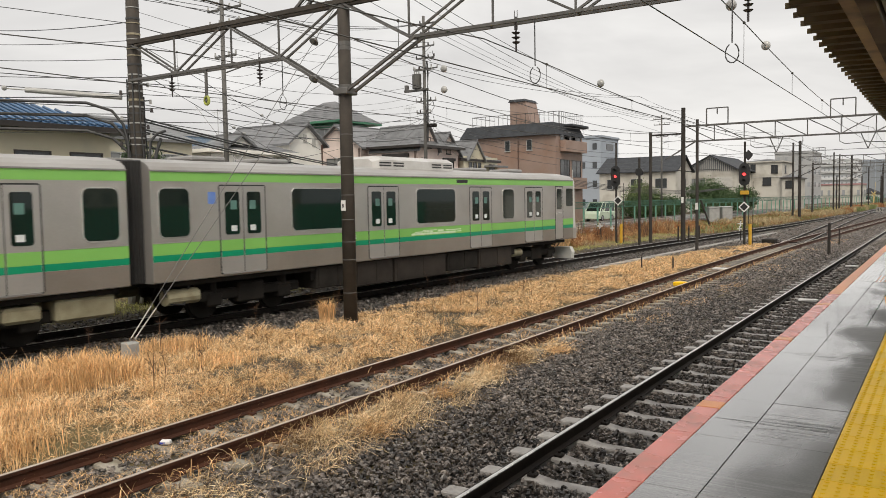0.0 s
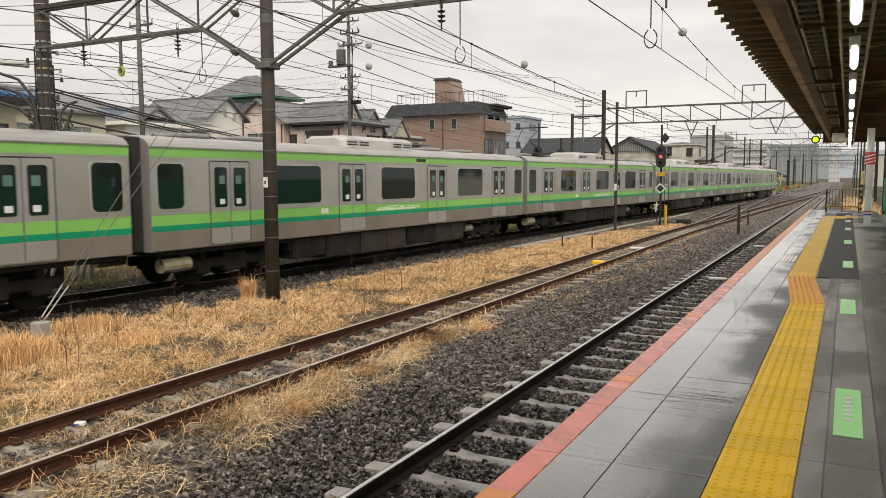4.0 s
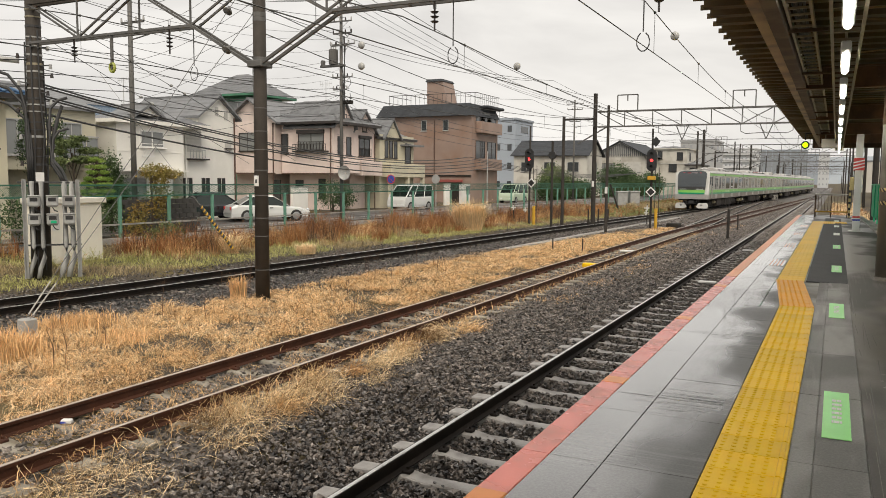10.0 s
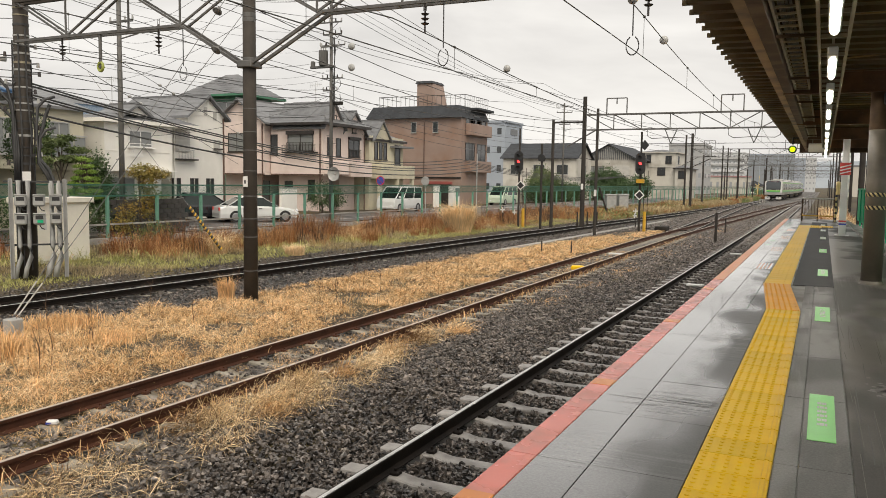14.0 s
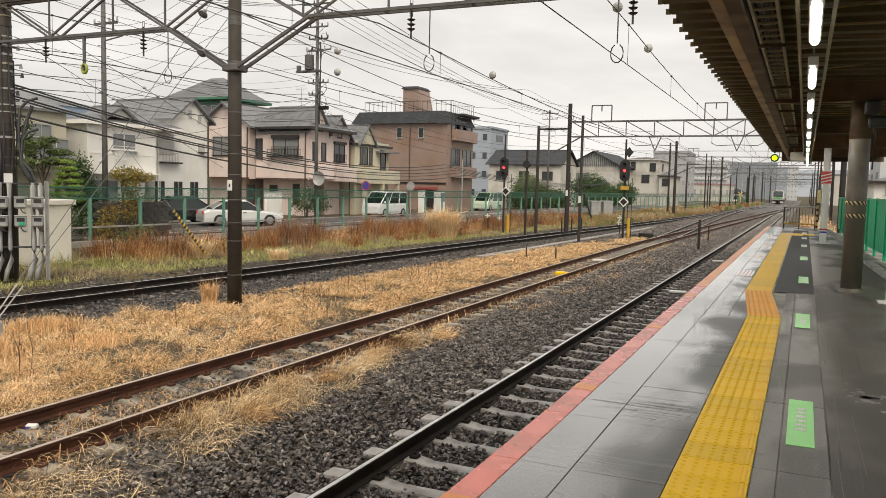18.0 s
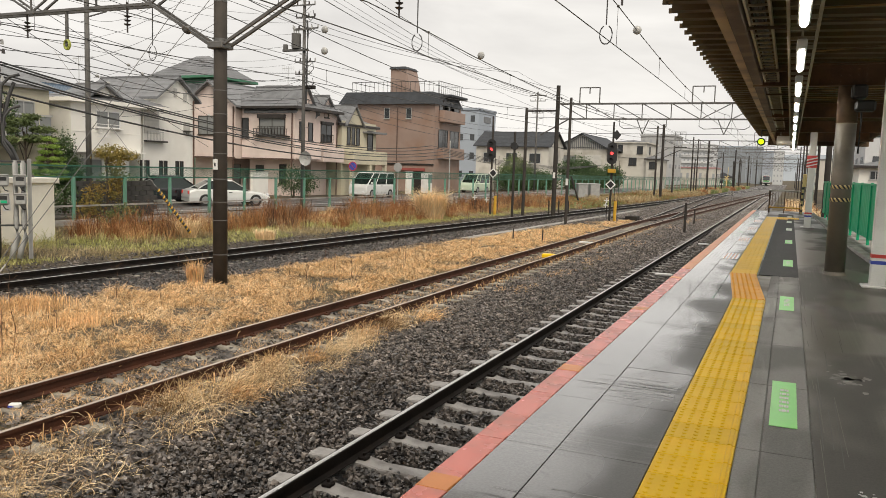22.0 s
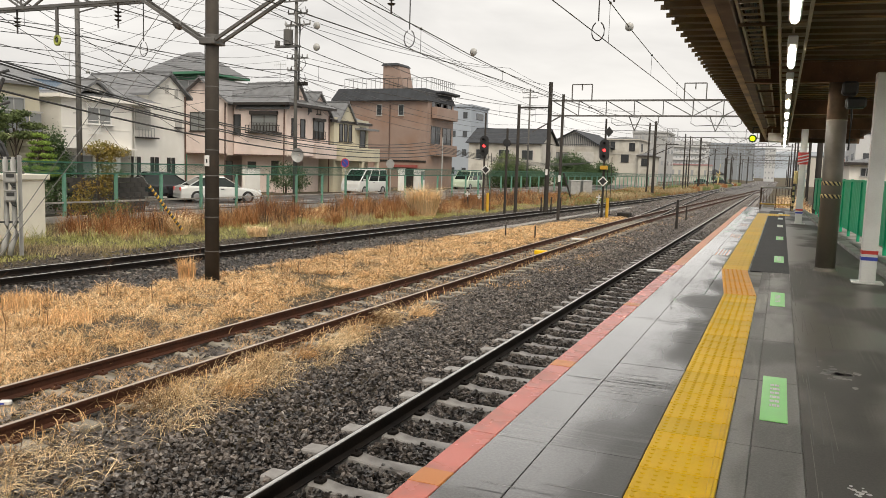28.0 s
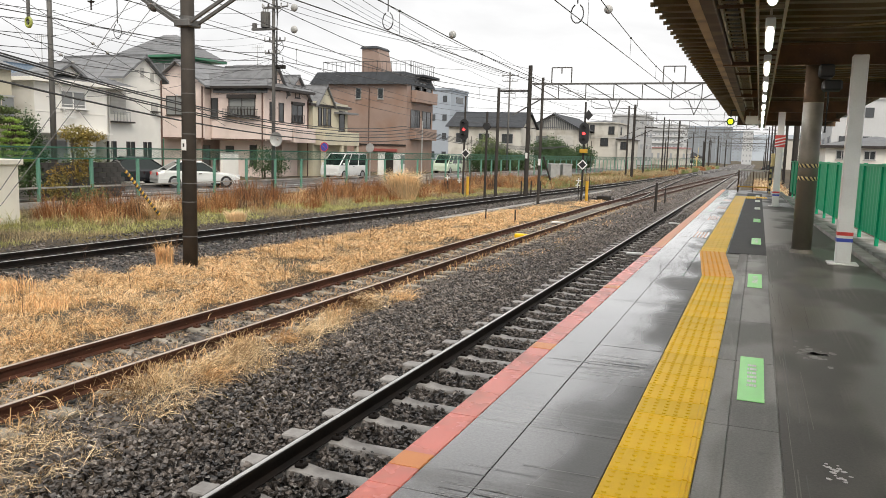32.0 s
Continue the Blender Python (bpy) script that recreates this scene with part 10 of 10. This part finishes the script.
for mat, k2, label in ((FAR_GRASS, g > 0.12, "green grass beside the distant line"), (VERGE_DRY, (g <= 0.12) & (g > -0.15), "pale straw beside the distant line"), (RUSSET, g <= -0.15, "russet grass beside the distant line")):
    blades("verge_grass", x[k2], y[k2], np.full(k2.sum(), -0.2), 0.3 + 0.7 * rng.random(k2.sum()), 0.5, np.full(k2.sum(), 0.06), mat, label, 0.5)


def clump(x, y, z, n, r, h, mat, label, lean=0.6, width=0.014):
    a, q = rng.random(n) * 6.283, r * np.sqrt(rng.random(n))
    blades("grass_clump", x + q * np.cos(a), y + q * np.sin(a), np.full(n, z), h * (0.55 + 0.5 * rng.random(n)), lean, np.full(n, width), mat, label, 0.6)


clump(-16.2, 38.6, -0.2, 2300, 0.65, 1.9, STRAW_PALE, "big pale pampas-like grass clump beside the far line", 0.5, 0.02)
clump(-17.6, 21.4, -0.1, 260, 0.25, 0.95, STRAW_PALE, "arching pale grass tuft on the verge", 0.9)
clump(-10.4, 13.55, -0.2, 420, 0.16, 0.72, STRAW, "tall straw tuft beside the catenary pole", 0.25, 0.012)
clump(-15.9, 23.5, -0.2, 500, 0.35, 0.5, STRAW_PALE, "pale grass tuft on the verge", 0.7)
for i in range(26):
    yy = rnd.uniform(7, 26)
    xx = rnd.uniform(-11.2, -7.6)
    t = thing("dead_stalk", "thin dark dead weed stalk standing in the grass", "weed", pose(xx, yy, -0.2), "dead weed stalks")
    hh = rnd.uniform(0.5, 0.95)
    m = Mesh().tube([(0, 0, 0), (rnd.uniform(-.05, .05), rnd.uniform(-.05, .05), hh * 0.6), (rnd.uniform(-.1, .1), rnd.uniform(-.1, .1), hh)], [0.006, 0.005, 0.002], n=4)
    piece("stalk", m, TWIG, t)
    for k in range(7):
        z0 = hh * rnd.uniform(0.4, 0.95)
        a = rnd.uniform(0, 6.28)
        m = Mesh()
        m.tube([(0, 0, z0), (0.12 * math.cos(a), 0.12 * math.sin(a), z0 + 0.1)], [0.003, 0.0015], n=3)
        piece("twig", m, TWIG, t)


# ---- trees and shrubs ----
def leaf_mat(name, c1, c2):
    return shader(name, c1, c2, rough=0.6, scale=1.2, fine=8, bump=0.0, island=0.4, spec=0.3)


LEAF_PINE = leaf_mat("pine_needles", (0.17, 0.28, 0.045), (0.27, 0.38, 0.08))
LEAF_DARK = leaf_mat("dark_evergreen_leaf", (0.04, 0.075, 0.028), (0.07, 0.115, 0.042))
LEAF_OLIVE = leaf_mat("olive_leaf", (0.095, 0.13, 0.048), (0.15, 0.185, 0.07))
LEAF_AUTUMN = leaf_mat("autumn_leaf", (0.30, 0.20, 0.05), (0.22, 0.21, 0.06))
BARK = shader("rough_bark", (0.10, 0.075, 0.055), (0.065, 0.05, 0.04), rough=0.9, scale=5, fine=40, bump=0.5)


def leaves(blobs, size, density):
    """Small leaf quads filling ellipsoids (x, y, z, rx, ry, rz), denser at the skin."""
    V = []
    for cx, cy, cz, rx, ry, rz in blobs:
        n = int(density * (rx * ry + ry * rz + rx * rz))
        d = rng.normal(size=(n, 3))
        d /= np.linalg.norm(d, axis=1)[:, None]
        r = (0.45 + 0.55 * rng.random(n) ** 0.5) * (1 + 0.22 * rng.normal(size=n))
        c = np.array([cx, cy, cz]) + d * r[:, None] * np.array([rx, ry, rz])
        u = rng.normal(size=(n, 3))
        u /= np.linalg.norm(u, axis=1)[:, None]
        w = np.cross(u, rng.normal(size=(n, 3)))
        w /= np.linalg.norm(w, axis=1)[:, None]
        s = size * (0.5 + rng.random(n))[:, None]
        V.append(np.stack([c - u * s, c + w * s * 0.45, c + u * s, c - w * s * 0.45], 1))
    v = np.concatenate(V).reshape(-1, 3)
    return v, np.arange(len(v)).reshape(-1, 4)


def tree(name, label, x, y, z, trunk, blobs, mat, size=0.09, density=260, r=0.09, cat="tree"):
    t = thing(name, label, cat, pose(x, y, z))
    m = Mesh()
    if trunk:
        m.tube([(0, 0, -0.1), (0.06, 0.03, trunk * 0.5), (0.02, -0.04, trunk)], [r, r * 0.75, r * 0.5], n=9)
        for b in blobs:
            m.tube([(0.03, 0, trunk * rnd.uniform(0.5, 0.95)), (b[0] * 0.5, b[1] * 0.5, (trunk + b[2]) / 2), (b[0], b[1], b[2])], [r * 0.4, r * 0.28, r * 0.12], n=5)
        piece("trunk", m, BARK, t, "rough brown trunk and limbs")
    v, f = leaves(blobs, size, density)
    ob = new("crown", bulk("crown", v, f, mat))
    ob.parent = t
    return t


pads = []
for i in range(7):
    rr = 0.46 * math.cos(i / 7 * 1.45)
    for k in range(8 - i):
        a = 2.4 * i + 6.28 * k / (8 - i) + rnd.uniform(-0.25, 0.25)
        pads.append((rr * math.cos(a), rr * math.sin(a), 1.5 + 0.235 * i + rnd.uniform(-0.04, 0.04), 0.2, 0.2, 0.085))
tree("topiary_tree", "cloud-pruned conifer with stacked pads of yellow-green needles", -24.6, 21.65, STREET, 3.0, pads, LEAF_PINE, 0.024, 7500)
tree("pine_tree", "spreading garden pine with thin grey-green needles", -25.4, 21.2, STREET, 3.2, [(0.0, -0.2, 3.55, 0.45, 0.5, 0.16), (0.3, 0.5, 3.3, 0.4, 0.5, 0.14), (-0.2, -0.7, 3.25, 0.4, 0.5, 0.14), (0.2, -0.9, 2.85, 0.4, 0.4, 0.14), (0.2, 0.8, 2.95, 0.35, 0.4, 0.12), (0.2, 0.1, 3.75, 0.35, 0.35, 0.12), (0.3, 0.2, 2.95, 0.4, 0.5, 0.14)], LEAF_OLIVE, 0.05, 2600, 0.06)
tree("evergreen_tree", "dense dark evergreen in the garden", -25.6, 23.1, STREET, 2.4, [(0, 0, 2.2, 0.5, 0.5, 1.0), (0.1, 0.2, 1.5, 0.6, 0.6, 0.8)], LEAF_DARK, 0.045, 3200)
tree("evergreen_tree", "dark weeping evergreen behind the dark pole", -26.6, 20.75, STREET, 4.2, [(0, -0.65, 4.2, 0.3, 0.32, 0.5), (0, -0.7, 3.3, 0.35, 0.35, 0.7), (0, 0.75, 4.0, 0.3, 0.28, 0.6), (0, 0.8, 3.1, 0.3, 0.3, 0.7), (0, 0, 4.5, 0.3, 0.6, 0.35)], LEAF_DARK, 0.05, 1300)
tree("garden_shrub", "rounded green shrub behind the fence", -24.2, 24.0, STREET, 0.6, [(0, 0, 1.0, 0.6, 0.9, 0.6), (0.1, 1.0, 1.1, 0.5, 0.7, 0.55)], LEAF_OLIVE, 0.05, 1000, cat="shrub")
tree("garden_shrub", "low dark hedge behind the fence", -23.3, 19.6, STREET, 0.6, [(0, 0, 0.8, 0.5, 1.4, 0.7), (0, 1.9, 0.7, 0.5, 1.0, 0.6), (0, -2.0, 0.9, 0.5, 1.2, 0.7)], LEAF_DARK, 0.05, 900, cat="shrub")
tree("garden_shrub", "green bush at the foot of the fence", -21.4, 22.3, 0.05, 0.4, [(0, 0, 0.45, 0.35, 0.8, 0.4), (0.1, -0.9, 0.35, 0.3, 0.5, 0.3)], LEAF_OLIVE, 0.045, 1000, cat="shrub")
tree("autumn_vine", "yellowing vine climbing over fence and pole", -22.3, 22.2, 0.2, 2.6, [(0, 0.2, 2.6, 0.4, 0.7, 0.28), (0.1, 0.35, 2.1, 0.3, 0.4, 0.5), (0.1, 0.3, 1.3, 0.25, 0.35, 0.6), (0.0, 1.0, 2.5, 0.35, 0.5, 0.22)], LEAF_AUTUMN, 0.045, 1900, 0.06, cat="vine")
tree("autumn_vine", "yellow-brown creeper on the fence", -22.2, 21.4, 0.2, 1.6, [(0, 0.2, 1.1, 0.3, 0.5, 0.35), (0.1, -0.2, 0.5, 0.35, 0.5, 0.4)], LEAF_AUTUMN, 0.045, 1300, 0.05, cat="vine")
tree("garden_shrub", "green shrub before the pink house", -28.6, 43.6, STREET, 0.8, [(0, 0, 1.2, 0.8, 1.3, 0.9), (0.2, 1.3, 1.0, 0.7, 0.8, 0.7)], LEAF_DARK, 0.055, 800, cat="shrub")
tree("garden_tree", "leafy green tree beside the hall", -25.5, 108, STREET, 2.5, [(0, 0, 3.0, 1.8, 2.2, 1.5), (1.2, 1, 2.4, 1.6, 1.8, 1.2), (-1.4, -1, 2.6, 1.5, 1.8, 1.2)], LEAF_DARK, 0.12, 260)
tree("garden_tree", "leafy tree beside the street", -27.5, 86, STREET, 2.2, [(0, 0, 2.6, 1.3, 2.0, 1.4), (0.3, 2.4, 2.2, 1.2, 1.6, 1.2), (0.1, -2.2, 2.0, 1.2, 1.4, 1.1)], LEAF_OLIVE, 0.10, 300)
tree("garden_tree", "leafy tree in front of the hall", -22.0, 112, STREET, 2.2, [(0, 0, 2.4, 1.4, 2.0, 1.2), (0.3, 2.4, 2.0, 1.2, 1.6, 1.0)], LEAF_DARK, 0.12, 240)

for x, y in ((-12.6, 205), (-13.0, 212)):
    tree("line_side_bush", "olive bush beside the line", x, y, 0, 0.6, [(0, 0, 0.9, 1.0, 1.2, 0.9), (0.4, 1.0, 0.7, 0.8, 1.0, 0.7)], LEAF_OLIVE, 0.16, 90, cat="bush")
for x, y, r, hh in ((-26.5, 83, 2.0, 2.6), (-27.2, 89, 2.2, 2.8), (-26.8, 95, 2.0, 2.4), (-24.6, 102, 1.8, 2.2), (-23.6, 107.5, 2.2, 3.0), (-22.6, 114, 2.0, 2.6)):
    tree("roadside_bush", "wide rain-wet olive bush behind the fence", x, y, STREET, 1.0, [(0, 0, hh * 0.55, r * 0.8, r, hh * 0.45), (0.3, r * 0.7, hh * 0.4, r * 0.7, r * 0.8, hh * 0.4), (-0.2, -r * 0.7, hh * 0.42, r * 0.7, r * 0.8, hh * 0.38)], LEAF_DARK, 0.09, 380, cat="bush")
# weeds beyond the platform end and along its back
n = 9000
y = 40.5 + 60 * rng.random(n) ** 1.3
x = 1.2 + 2.6 * rng.random(n)
k = patchy(x, y, 0.35, 90.0, -0.05)
blades("trackside_weeds", x[k], y[k], np.full(k.sum(), -0.22), 0.25 + 0.6 * rng.random(k.sum()), 0.5, np.full(k.sum(), 0.018), STRAW_PALE, "pale weeds beyond the platform end", 0.5, category="weeds")
k = ~k
blades("trackside_weeds", x[k], y[k], np.full(k.sum(), -0.22), 0.2 + 0.5 * rng.random(k.sum()), 0.5, np.full(k.sum(), 0.018), RUSSET, "brown weeds beyond the platform end", 0.5, category="weeds")


# place of the leading car along the far line, second by second
RUN = spline([(0, 20.85), (1, 42.25), (2, 63.45), (3, 85.1), (4.5, 117.1), (6, 149.3), (7, 170.4), (8, 191.2), (9, 210.9), (10, 231.4), (11, 252.0), (12, 273.0), (13, 294.6), (14, 316.4), (16, 360.0), (20, 447.0), (26, 577.0), (32, 707.0)])


def motions():
    """The train runs away along the far line at about 21 m/s."""
    for k, car in enumerate(CARS):
        rows = []
        for i in range(65):
            rows.append((i * 0.5, on_line(min(RUN(i * 0.5), 700.0) - 20.0 * CAR_SCALE * k, k == 7)))
        walk(car, rows)
    for car, x, at, speed, y, turn in CROSSING_CARS:
        walk(car, [(t, pose(x + speed * (t - at), y, -0.092, 0, 0, turn)) for t in (0.0, 8.0, 16.0, 24.0, 32.0)])


motions()
